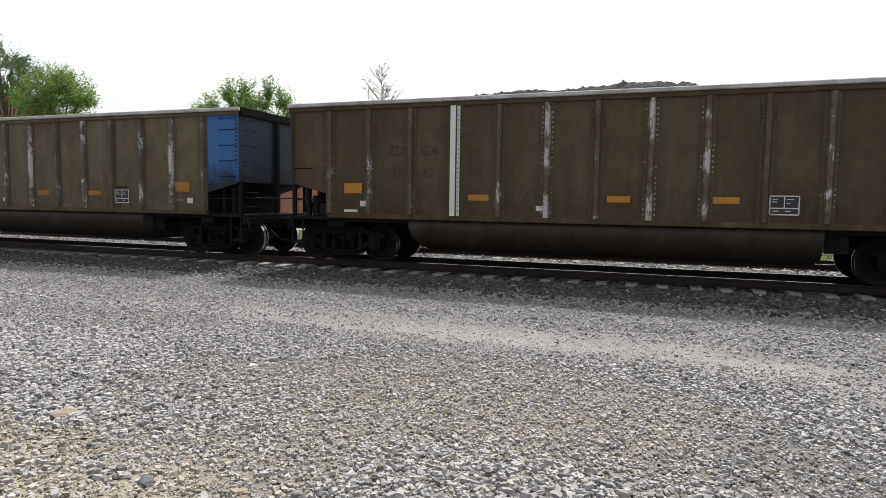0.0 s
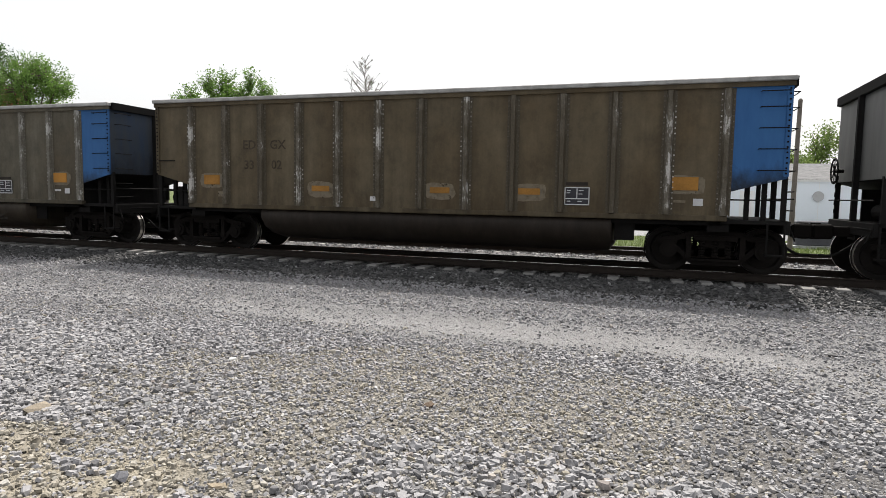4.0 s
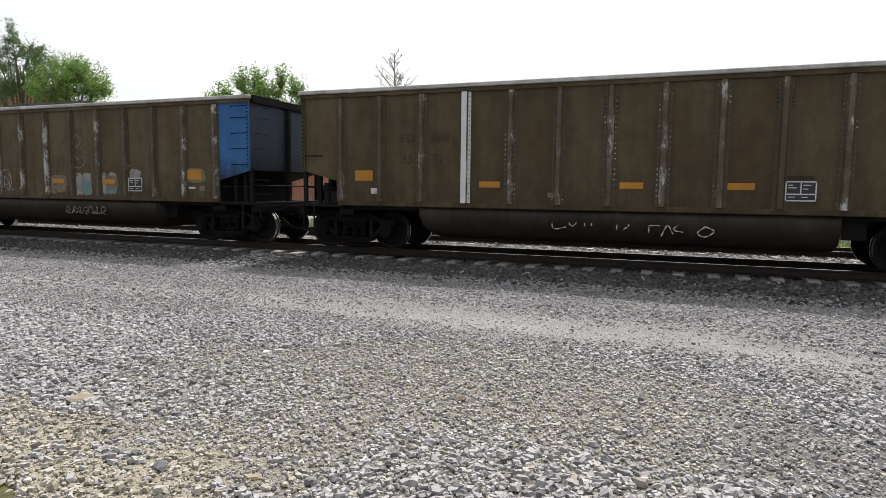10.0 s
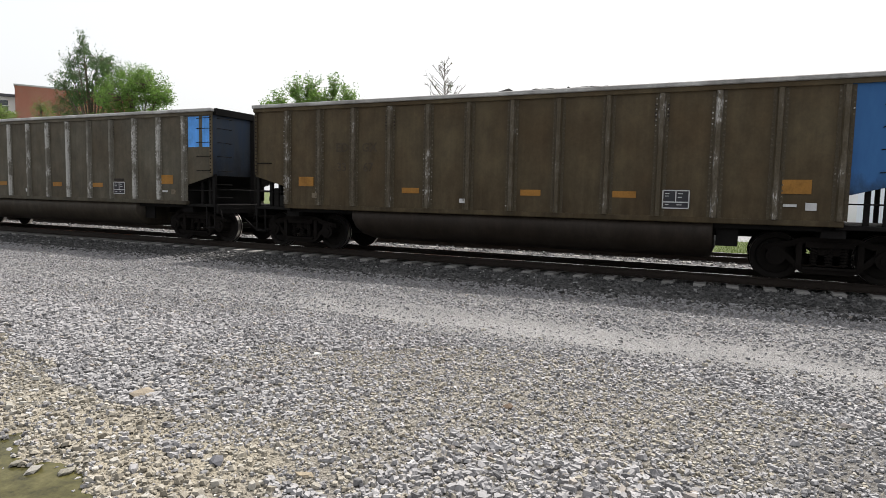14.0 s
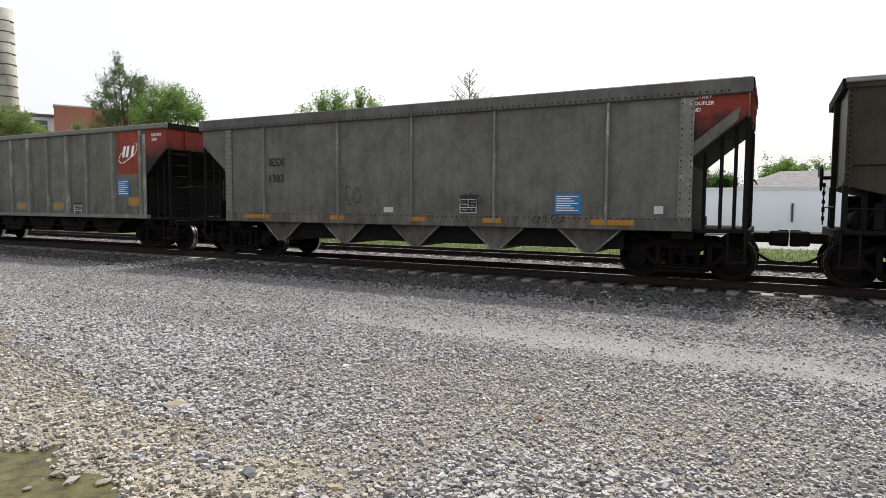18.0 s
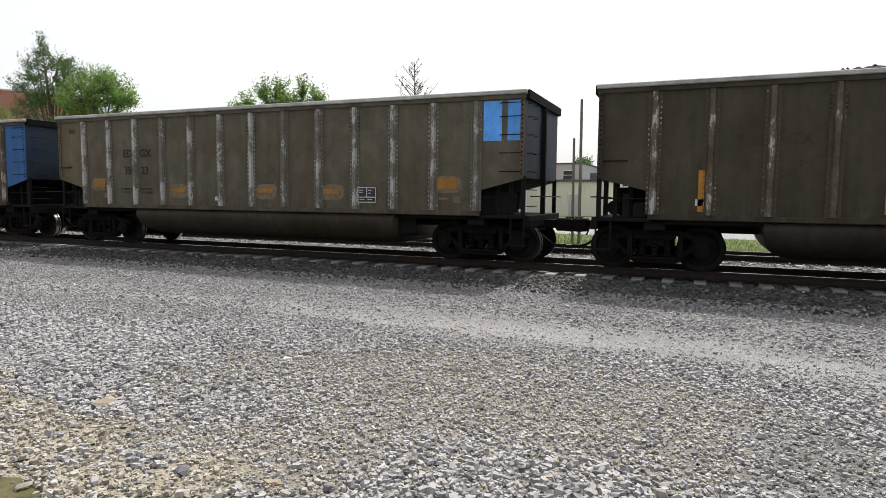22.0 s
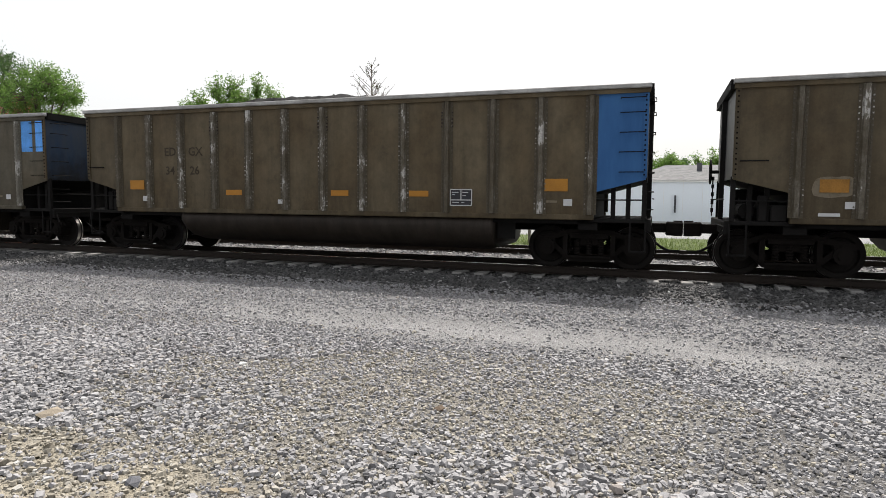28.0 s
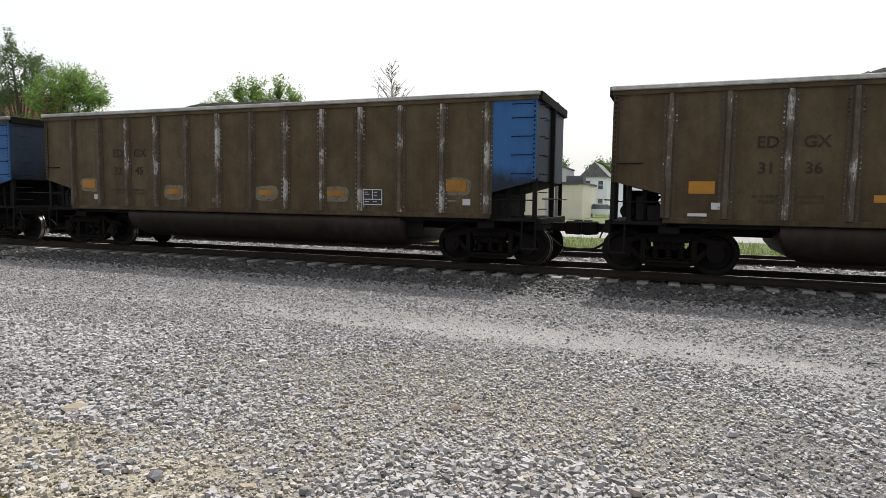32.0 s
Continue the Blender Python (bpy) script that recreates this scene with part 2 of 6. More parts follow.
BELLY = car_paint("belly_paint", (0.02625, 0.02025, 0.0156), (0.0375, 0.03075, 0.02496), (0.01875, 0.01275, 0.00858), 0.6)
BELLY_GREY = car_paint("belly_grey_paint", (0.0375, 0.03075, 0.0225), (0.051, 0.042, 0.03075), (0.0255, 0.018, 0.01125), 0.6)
IRON = plain("black_iron", (0.0105, 0.0098, 0.0094), 0.8, 0.0, 0.35, 5, 0.15, 0.08)
GEAR = plain("grimy_steel", (0.0095, 0.0080, 0.0072), 0.85, 0.0, 0.4, 8, 0.2, 0.06)
WHEEL = plain("wheel_steel", (0.012, 0.0105, 0.0095), 0.7, 0.2, 0.35, 6, 0.0, 0.08)
TREAD = plain("polished_tread", (0.42, 0.40, 0.38), 0.28, 0.95, 0.15, 9)
# rust brown, darkened to near black for the shade under the cars
RAIL = plain("shaded_rusty_rail", (0.018, 0.013, 0.010), 0.7, 0.0, 0.35, 9, 0.2)
RAILTOP = plain("polished_railhead", (0.55, 0.54, 0.52), 0.22, 1.0, 0.1, 5)
YELLOW = plain("reflector_yellow", (0.34, 0.155, 0.022), 0.45, 0.0, 0.22, 9)
YELLOW_FADED = plain("faded_reflector", (0.26, 0.125, 0.025), 0.6, 0.0, 0.35, 9)


def mottled(name, col, under, cover, scale):
    """Thin worn paint through which the grimy side shows in spots."""
    m, b = material(name, 0.75)
    n, l = links_of(m)
    f = noise_tex(m, mapping(m, (1, 1, 1)), scale, 7, 0.72)
    l.new(mix(m, ramp(m, f, [(cover - 0.1, grey(0)), (cover + 0.1, grey(1))]), under, col), b.inputs["Base Color"])
    worn = noise_tex(m, mapping(m, (1, 1, 1)), scale * 0.7, 8, 0.75)
    l.new(ramp(m, worn, [(0.28, grey(0.0)), (0.42, grey(0.92))]), b.inputs["Alpha"])
    return m


FLAKE = mottled("bare_flaked_aluminium", (0.2125, 0.2065, 0.1938), (0.119, 0.1088, 0.0935), 0.40, 14)
PATCH = mottled("scuffed_patch", (0.165, 0.138, 0.098), (0.10, 0.080, 0.052), 0.42, 8)
PATCH_PALE = mottled("pale_scuffed_patch", (0.2214, 0.205, 0.1681), (0.1394, 0.123, 0.0943), 0.38, 7)
LETTER = plain("black_lettering", (0.026, 0.024, 0.023), 0.7, 0.0, 0.4, 25)
LETTER_FAINT = plain("faded_lettering", (0.046, 0.036, 0.024), 0.75, 0.0, 0.5, 25)
LETTER_MID = plain("worn_lettering", (0.030, 0.025, 0.019), 0.75, 0.0, 0.5, 25)
LETTER_WHITE = plain("white_lettering", (0.75, 0.75, 0.74), 0.6, 0.0, 0.12, 20)
PLACARD = plain("placard_black", (0.03, 0.03, 0.035), 0.5, 0.0, 0.3, 20)
PLACARD_LINE = plain("placard_white", (0.46, 0.46, 0.46), 0.5, 0.0, 0.15, 20)
LABEL_BLUE = plain("blue_notice", (0.035, 0.15, 0.33), 0.5, 0.0, 0.15, 20)
CHALK = plain("chalk_white_paint", (0.33, 0.32, 0.305), 0.8, 0.0, 0.35, 30)
CHALK_DIM = mottled("dim_grey_paint", (0.19, 0.178, 0.16), (0.085, 0.07, 0.05), 0.44, 7)
CHALK_GREY = mottled("pale_grey_paint", (0.2465, 0.238, 0.2253), (0.1275, 0.1148, 0.09775), 0.40, 6)
CHALK_BLUE = mottled("pale_blue_paint", (0.136, 0.1997, 0.2125), (0.1105, 0.1275, 0.119), 0.42, 5)
SOOT = plain("dark_spray_paint", (0.028, 0.023, 0.019), 0.8, 0.0, 0.35, 20)
COAL, _b = material("coal", 0.8, 0.0, 0.08)
_n, _l = links_of(COAL)
_f = noise_tex(COAL, mapping(COAL, (1, 1, 1)), 14, 6, 0.7)
_l.new(ramp(COAL, _f, [(0.3, grey(0.004)), (0.75, grey(0.022))]), _b.inputs["Base Color"])
bump(COAL, _b, _f, 1.0, 0.06)


# ---- mesh helpers ----
def box(bm, x0, x1, y0, y1, z0, z1, bev=0.0):
    v = [bm.verts.new((x, y, z)) for z in (z0, z1) for y in (y0, y1) for x in (x0, x1)]
    fs = [bm.faces.new([v[i] for i in q]) for q in ((0, 2, 3, 1), (4, 5, 7, 6), (0, 1, 5, 4), (2, 6, 7, 3), (0, 4, 6, 2), (1, 3, 7, 5))]
    if bev:
        es = list({e for f in fs for e in f.edges})
        bmesh.ops.bevel(bm, geom=es, offset=bev, segments=1, affect='EDGES')


def prism(bm, poly, axis, a, b):
    """poly in the two other axes (order x,y,z without axis), swept along axis from a to b."""
    def at(p, s):
        c = [p[0], p[1]]
        c.insert(axis, s)
        return bm.verts.new(c)
    lo, hi = [at(q, a) for q in poly], [at(q, b) for q in poly]
    k = len(poly)
    fs = [bm.faces.new(lo), bm.faces.new(hi)]
    for i in range(k):
        fs.append(bm.faces.new((lo[i], lo[(i + 1) % k], hi[(i + 1) % k], hi[i])))
    bmesh.ops.recalc_face_normals(bm, faces=fs)


def rod(bm, p, q, r, seg=8, r2=None):
    p, q = Vector(p), Vector(q)
    d = q - p
    m = Matrix.Translation((p + q) / 2) @ d.to_track_quat('Z', 'Y').to_matrix().to_4x4()
    bmesh.ops.create_cone(bm, cap_ends=True, segments=seg, radius1=r, radius2=r if r2 is None else r2, depth=d.length, matrix=m)


def lathe(bm, prof, seg, axis_y=True):
    """prof: (radius, along) pairs, turned round the y axis (or z)."""
    rings = []
    for r, a in prof:
        ring = []
        for i in range(seg):
            t = 2 * math.pi * i / seg
            ring.append(bm.verts.new((r * math.cos(t), a, r * math.sin(t)) if axis_y else (r * math.cos(t), r * math.sin(t), a)))
        rings.append(ring)
    for a, b in zip(rings, rings[1:]):
        for i in range(seg):
            bm.faces.new((a[i], a[(i + 1) % seg], b[(i + 1) % seg], b[i]))
    bm.faces.new(rings[0])
    bm.faces.new(rings[-1])
    bmesh.ops.recalc_face_normals(bm, faces=bm.faces[:])


def mesh_of(name, bm, mat, smooth=False):
    me = bpy.data.meshes.new(name)
    bm.to_mesh(me)
    bm.free()
    for m in (mat if isinstance(mat, (list, tuple)) else [mat]):
        me.materials.append(m)
    if smooth:
        me.polygons.foreach_set("use_smooth", [True] * len(me.polygons))
    return me


def place(name, me, parent, m=None, label=""):
    ob = new(name, me)
    ob.parent = parent
    if m is not None:
        ob.matrix_basis = m
    return tagged(ob, label)


def part(name, bm, mat, parent, label="", smooth=False):
    return place(name, mesh_of(name, bm, mat, smooth), parent, None, label)


def boxes(name, lst, mat, parent, label="", bev=0.0):
    bm = bmesh.new()
    for b in lst:
        box(bm, *b, bev)
    return part(name, bm, mat, parent, label)


def rods(name, lst, r, mat, parent, label="", seg=8):
    bm = bmesh.new()
    for p, q in lst:
        rod(bm, p, q, r, seg)
    return part(name, bm, mat, parent, label)


FONT_CACHE = {}


def lettering(txt, size, mat):
    key = (txt, size, mat.name)
    if key not in FONT_CACHE:
        cu = bpy.data.curves.new("lettering", 'FONT')
        cu.body, cu.size, cu.extrude, cu.align_x, cu.resolution_u, cu.offset = txt, size, 0.001, 'CENTER', 2, size * 0.016
        ob = bpy.data.objects.new("lettering", cu)
        scene.collection.objects.link(ob)
        dg = bpy.context.evaluated_depsgraph_get()
        me = bpy.data.meshes.new_from_object(ob.evaluated_get(dg))
        bpy.data.objects.remove(ob)
        bpy.data.curves.remove(cu)
        me.materials.clear()
        me.materials.append(mat)
        FONT_CACHE[key] = me
    return FONT_CACHE[key]


def ribbon(bm, pts, w, y):
    """A painted stroke on the plane y, through (x, z) points."""
    pts = [Vector(p) for p in pts]
    side = []
    for i, p in enumerate(pts):
        d = pts[min(i + 1, len(pts) - 1)] - pts[max(i - 1, 0)]
        n = Vector((-d.y, d.x)).normalized() if d.length > 1e-6 else Vector((0, 1))
        k = w * (0.6 + 0.4 * math.sin(i * 1.7))
        side.append((bm.verts.new((p.x + n.x * k, y, p.y + n.y * k)), bm.verts.new((p.x - n.x * k, y, p.y - n.y * k))))
    for a, b in zip(side, side[1:]):
        bm.faces.new((a[0], a[1], b[1], b[0]))


def smooth_line(pts, n=6):
    """Catmull-Rom through the points."""
    out = []
    P = [Vector(p) for p in pts]
    P = [2 * P[0] - P[1]] + P + [2 * P[-1] - P[-2]]
    for i in range(1, len(P) - 2):
        a, b, c, d = P[i - 1:i + 3]
        for k in range(n):
            t = k / n
            out.append(0.5 * ((2 * b) + (c - a) * t + (2 * a - 5 * b + 4 * c - d) * t * t + (3 * b - a - 3 * c + d) * t ** 3))
    out.append(P[-2])
    return out


def blob(bm, cx, cz, rx, rz, y, seed, k=26, rough=0.2):
    """An irregular painted patch."""
    rg = random.Random(seed)
    ph = [rg.uniform(0, 6.28) for _ in range(4)]
    vs = []
    for i in range(k):
        t = 2 * math.pi * i / k
        e = 1 + rough * (0.5 * math.sin(2 * t + ph[0]) + 0.35 * math.sin(5 * t + ph[1]) + 0.3 * math.sin(9 * t + ph[2])) + rg.uniform(-rough, rough) * 0.35
        c, s = math.cos(t), math.sin(t)
        q = (abs(c) ** 4 + abs(s) ** 4) ** -0.25
        vs.append(bm.verts.new((cx + rx * c * q * e, y, cz + rz * s * q * e)))
    f = bm.faces.new(vs)
    bmesh.ops.recalc_face_normals(bm, faces=[f])


# ---- the coal gondola: origin on the rail head, at mid length ----
HL, TOP, SILL = 7.34, 3.80, 1.16
RIB_X = [-6.215 + 1.036 * i for i in range(13)]
SHARED = {}


def wheelset_mesh():
    bm = bmesh.new()
    prof = [(0.09, 0.10), (0.16, 0.085), (0.18, 0.02), (0.33, 0.0), (0.36, 0.05), (0.41, 0.055), (0.457, 0.05), (0.46, -0.05), (0.485, -0.06), (0.485, -0.09), (0.40, -0.085), (0.30, -0.05), (0.14, -0.06)]
    for s in (1, -1):
        b2 = bmesh.new()
        lathe(b2, [(r, s * (0.80 + a) - s * 0.02) for r, a in prof], 28)
        me = bpy.data.meshes.new("w")
        b2.to_mesh(me)
        b2.free()
        bm.from_mesh(me)
        bpy.data.meshes.remove(me)
    rod(bm, (0, -0.98, 0), (0, 0.98, 0), 0.085, 12)
    for s in (1, -1):
        rod(bm, (0.26, s * 0.805, 0), (0.30, s * 0.805, 0.02), 0.03, 6)
    for f in bm.faces:
        r = math.hypot(f.calc_center_median().x, f.calc_center_median().z)
        f.material_index = 1 if r > 0.43 and abs(f.normal.y) < 0.8 else 0
    return mesh_of("wheelset", bm, [WHEEL, TREAD])


def side_frame_mesh():
    """Cast truck side: arched top member, spring opening, two column guides, axle boxes."""
    bm = bmesh.new()
    arch = [(-1.16, 0.58), (-1.12, 0.69), (-0.72, 0.76), (-0.45, 0.85), (0.45, 0.85), (0.72, 0.76), (1.12, 0.69), (1.16, 0.58), (0.74, 0.64), (0.44, 0.72), (-0.44, 0.72), (-0.74, 0.64)]
    prism(bm, arch, 1, -0.09, 0.09)
    keel = [(-0.80, 0.50), (-0.72, 0.56), (-0.44, 0.29), (0.44, 0.29), (0.72, 0.56), (0.80, 0.50), (0.48, 0.19), (0.36, 0.16), (-0.36, 0.16), (-0.48, 0.19)]
    prism(bm, keel, 1, -0.11, 0.09)
    for x in (-0.89, 0.89):
        rod(bm, (x, -0.17, 0.47), (x, 0.14, 0.47), 0.175, 14)
        box(bm, x - 0.16, x + 0.16, -0.12, 0.12, 0.56, 0.68)
        rod(bm, (x, -0.20, 0.47), (x, -0.17, 0.47), 0.10, 10)
    for x in (-0.50, 0.50):
        box(bm, x - 0.05, x + 0.05, -0.15, 0.10, 0.30, 0.74)
    box(bm, -0.44, 0.44, -0.17, 0.10, 0.245, 0.29)
    box(bm, -0.40, 0.40, -0.16, 0.10, 0.66, 0.76)
    return mesh_of("side_frame", bm, GEAR)


def spring_mesh():
    bm = bmesh.new()
    prof = []
    for i in range(7):
        z = 0.31 + i * 0.055
        prof += [(0.05, z), (0.072, z + 0.012), (0.072, z + 0.034), (0.05, z + 0.046)]
    lathe(bm, prof, 7, False)
    return mesh_of("spring", bm, GEAR)


def bolster_mesh():
    bm = bmesh.new()
    box(bm, -0.22, 0.22, -1.05, 1.05, 0.50, 0.82, 0.02)
    rod(bm, (0, 0, 0.80), (0, 0, 0.98), 0.28, 16)
    box(bm, -0.75, 0.75, -0.35, -0.25, 0.36, 0.44)
    box(bm, -0.75, 0.75, 0.25, 0.35, 0.36, 0.44)
    for x in (-0.42, 0.42):
        rod(bm, (x, -0.95, 0.40), (x, 0.95, 0.40), 0.05, 8)
    return mesh_of("truck", bm, GEAR)


def make_truck(car, x):
    if "truck" not in SHARED:
        SHARED["truck"] = (bolster_mesh(), side_frame_mesh(), spring_mesh(), wheelset_mesh())
    bo, sf, sp, ws = SHARED["truck"]
    tr = place("truck", bo, car, pose(x, 0, 0), "grimy cast steel bogie")
    for y, rz in ((-0.99, 0), (0.99, 180)):
        place("side_frame", sf, tr, pose(0, y, 0, 0, 0, rz))
        for sx in (-0.25, 0.0, 0.25):
            place("spring", sp, tr, pose(sx, y - (0.05 if y < 0 else -0.05), 0))
    for wx in (-0.89, 0.89):
        place("wheelset", ws, tr, pose(wx, 0, 0.457), "steel wheels with polished treads")
    return tr


def coupler_parts(car, s):
    """Drawbar, knuckle, hose and uncoupling rod at the end s (-1 front, 1 rear)."""
    bm = bmesh.new()
    x0, x1 = s * 7.0, s * 8.08
    box(bm, min(x0, s * 7.75), max(x0, s * 7.75), -0.11, 0.11, 0.78, 0.98, 0.015)
    box(bm, min(s * 7.72, x1), max(s * 7.72, x1), -0.19, 0.15, 0.72, 1.02, 0.03)
    rod(bm, (s * 7.98, 0.14, 0.70), (s * 7.98, 0.14, 1.04), 0.10, 10)
    part("coupler", bm, GEAR, car)
    hose = smooth_line([(s * 7.15, 0.86), (s * 7.45, 0.62), (s * 7.75, 0.42), (s * 8.02, 0.40)], 4)
    tube("air_hose", [(a[0], -0.42, a[1]) for a in hose], 0.028, IRON, car)
    rods("uncoupling_lever", [((s * 7.42, -1.45, 0.98), (s * 7.42, -0.3, 0.98)), ((s * 7.42, -1.45, 0.98), (s * 7.52, -1.45, 0.72))], 0.016, IRON, car)


def end_gear(car, s, brake):
    """Open end platform below the sloping end sheet."""
    xa, xb = sorted((s * 6.2, s * 7.36))
    boxes("end_platform", [(xa, xb, -1.52, 1.52, 1.02, 1.10), (min(s * 7.30, s * 7.42), max(s * 7.30, s * 7.42), -1.52, 1.52, 0.84, 1.10)], IRON, car, "", 0.01)
    boxes("centre_sill", [(xa, xb, -0.26, 0.26, 0.72, 1.02)], IRON, car)
    boxes("step", [(min(s * 7.0, s * 7.34), max(s * 7.0, s * 7.34), -1.58, -1.36, 0.42, 0.45)], IRON, car)
    rods("step_hanger", [((s * 7.02, -1.55, 0.43), (s * 7.02, -1.55, 1.05)), ((s * 7.32, -1.55, 0.43), (s * 7.32, -1.55, 1.05))], 0.02, IRON, car)
    for y in (-1.50, 1.50):
        x = s * 7.28
        boxes("end_post", [(x - 0.045, x + 0.045, y - 0.04, y + 0.04, 1.10, 1.96)], IRON, car)
    for x in (6.62, 6.92):
        boxes("brace_post", [(min(s * x, s * (x + 0.09)), max(s * x, s * (x + 0.09)), -1.38, -1.30, 1.10, 1.98)], IRON, car)
    rods("grab_rail", [((s * 6.3, -1.52, 1.49), (s * 7.30, -1.52, 1.49))], 0.014, IRON, car)
    rods("grab_rail", [((s * 7.44, -1.5, 1.52), (s * 7.44, 1.5, 1.52))], 0.014, IRON, car)
    # slope sheet over the platform
    bm = bmesh.new()
    prism(bm, [(s * 6.25, 1.66), (s * 7.27, 1.94), (s * 7.27, 1.90), (s * 6.25, 1.62)], 1, -1.56, 1.56)
    part("slope_sheet", bm, IRON, car)
    boxes("bulkhead", [(min(s * 6.23, s * 6.26), max(s * 6.23, s * 6.26), -1.56, 1.56, 1.10, 1.64)], IRON, car)
    if brake:
        bm = bmesh.new()
        rod(bm, (s * 6.55, -0.9, 1.33), (s * 6.55, -0.2, 1.33), 0.20, 14)
        box(bm, min(s * 6.3, s * 6.8), max(s * 6.3, s * 6.8), -1.0, -0.1, 1.10, 1.16)
        part("brake_cylinder", bm, IRON, car)
        # tank, boxes and plate added to fill and darken the open end
        bm = bmesh.new()
        rod(bm, (s * 7.0, -1.25, 1.30), (s * 7.0, -0.35, 1.30), 0.15, 12)
        box(bm, min(s * 6.32, s * 6.60), max(s * 6.32, s * 6.60), -1.48, -1.20, 1.10, 1.42, 0.02)
        box(bm, min(s * 6.66, s * 6.82), max(s * 6.66, s * 6.82), -1.44, -1.26, 1.10, 1.60, 0.02)
        part("air_reservoir", bm, IRON, car)
        boxes("valve_plate", [(min(s * 6.45, s * 7.1), max(s * 6.45, s * 7.1), 0.4, 0.46, 1.10, 1.75)], IRON, car)
        rods("brake_rigging", [((s * 6.9, -1.1, 1.2), (s * 6.4, 0.6, 1.62)), ((s * 6.75, -1.2, 1.12), (s * 6.75, -1.2, 1.45)), ((s * 7.05, -0.6, 1.12), (s * 7.05, -0.6, 1.55))], 0.03, IRON, car)
        bm = bmesh.new()
        for i in range(20):
            a, b = 2 * math.pi * i / 20, 2 * math.pi * (i + 1) / 20
            rod(bm, (s * 7.52, 0.9 + 0.27 * math.cos(a), 2.15 + 0.27 * math.sin(a)), (s * 7.52, 0.9 + 0.27 * math.cos(b), 2.15 + 0.27 * math.sin(b)), 0.018, 6)
        for i in range(4):
            a = math.pi * i / 4
            rod(bm, (s * 7.52, 0.9 - 0.27 * math.cos(a), 2.15 - 0.27 * math.sin(a)), (s * 7.52, 0.9 + 0.27 * math.cos(a), 2.15 + 0.27 * math.sin(a)), 0.012, 5)
        rod(bm, (s * 7.34, 0.9, 2.15), (s * 7.54, 0.9, 2.15), 0.04, 8)
        part("brake_wheel", bm, IRON, car)
        chain = [(s * 7.46, 0.9, 2.0 - 0.09 * i) for i in range(10)]
        bm = bmesh.new()
        for i, c in enumerate(chain):
            box(bm, c[0] - (0.012 if i % 2 else 0.03), c[0] + (0.012 if i % 2 else 0.03), c[1] - (0.03 if i % 2 else 0.012), c[1] + (0.03 if i % 2 else 0.012), c[2] - 0.045, c[2] + 0.045)
        part("brake_chain", bm, IRON, car)


def tube(name, pts, r, mat, parent, seg=6):
    """One bent tube through the points, in a plane of constant y."""
    bm = bmesh.new()
    rings = []
    for i, p in enumerate(pts):
        a, b = Vector(pts[max(0, i - 1)]), Vector(pts[min(len(pts) - 1, i + 1)])
        d = (b - a).normalized()
        nrm = Vector((-d.z, 0, d.x))
        rings.append([bm.verts.new(Vector(p) + (nrm * math.cos(q) + Vector((0, 1, 0)) * math.sin(q)) * r) for q in (2 * math.pi * j / seg for j in range(seg))])
    for a, b in zip(rings, rings[1:]):
        for j in range(seg):
            bm.faces.new((a[j], a[(j + 1) % seg], b[(j + 1) % seg], b[j]))
    bm.faces.new(rings[0])
    bm.faces.new(rings[-1])
    bmesh.ops.recalc_face_normals(bm, faces=bm.faces[:])
    return part(name, bm, mat, parent, "", True)


def ladder(car, s):
    """Side and end ladder rungs at the near corner."""
    for z in (1.30, 1.66, 2.05, 2.45, 2.84, 3.23, 3.52):
        if z > 2.0:
            rods("side_rung", [((s * 6.78, -1.68, z), (s * 7.26, -1.68, z)), ((s * 6.78, -1.68, z), (s * 6.78, -1.60, z)), ((s * 7.26, -1.68, z), (s * 7.26, -1.60, z))], 0.010, IRON, car, "", 6)
        rods("end_rung", [((s * 7.45, -1.46, z), (s * 7.45, -1.0, z)), ((s * 7.45, -1.46, z), (s * 7.34, -1.46, z)), ((s * 7.45, -1.0, z), (s * 7.34, -1.0, z))], 0.010, IRON, car, "", 6)


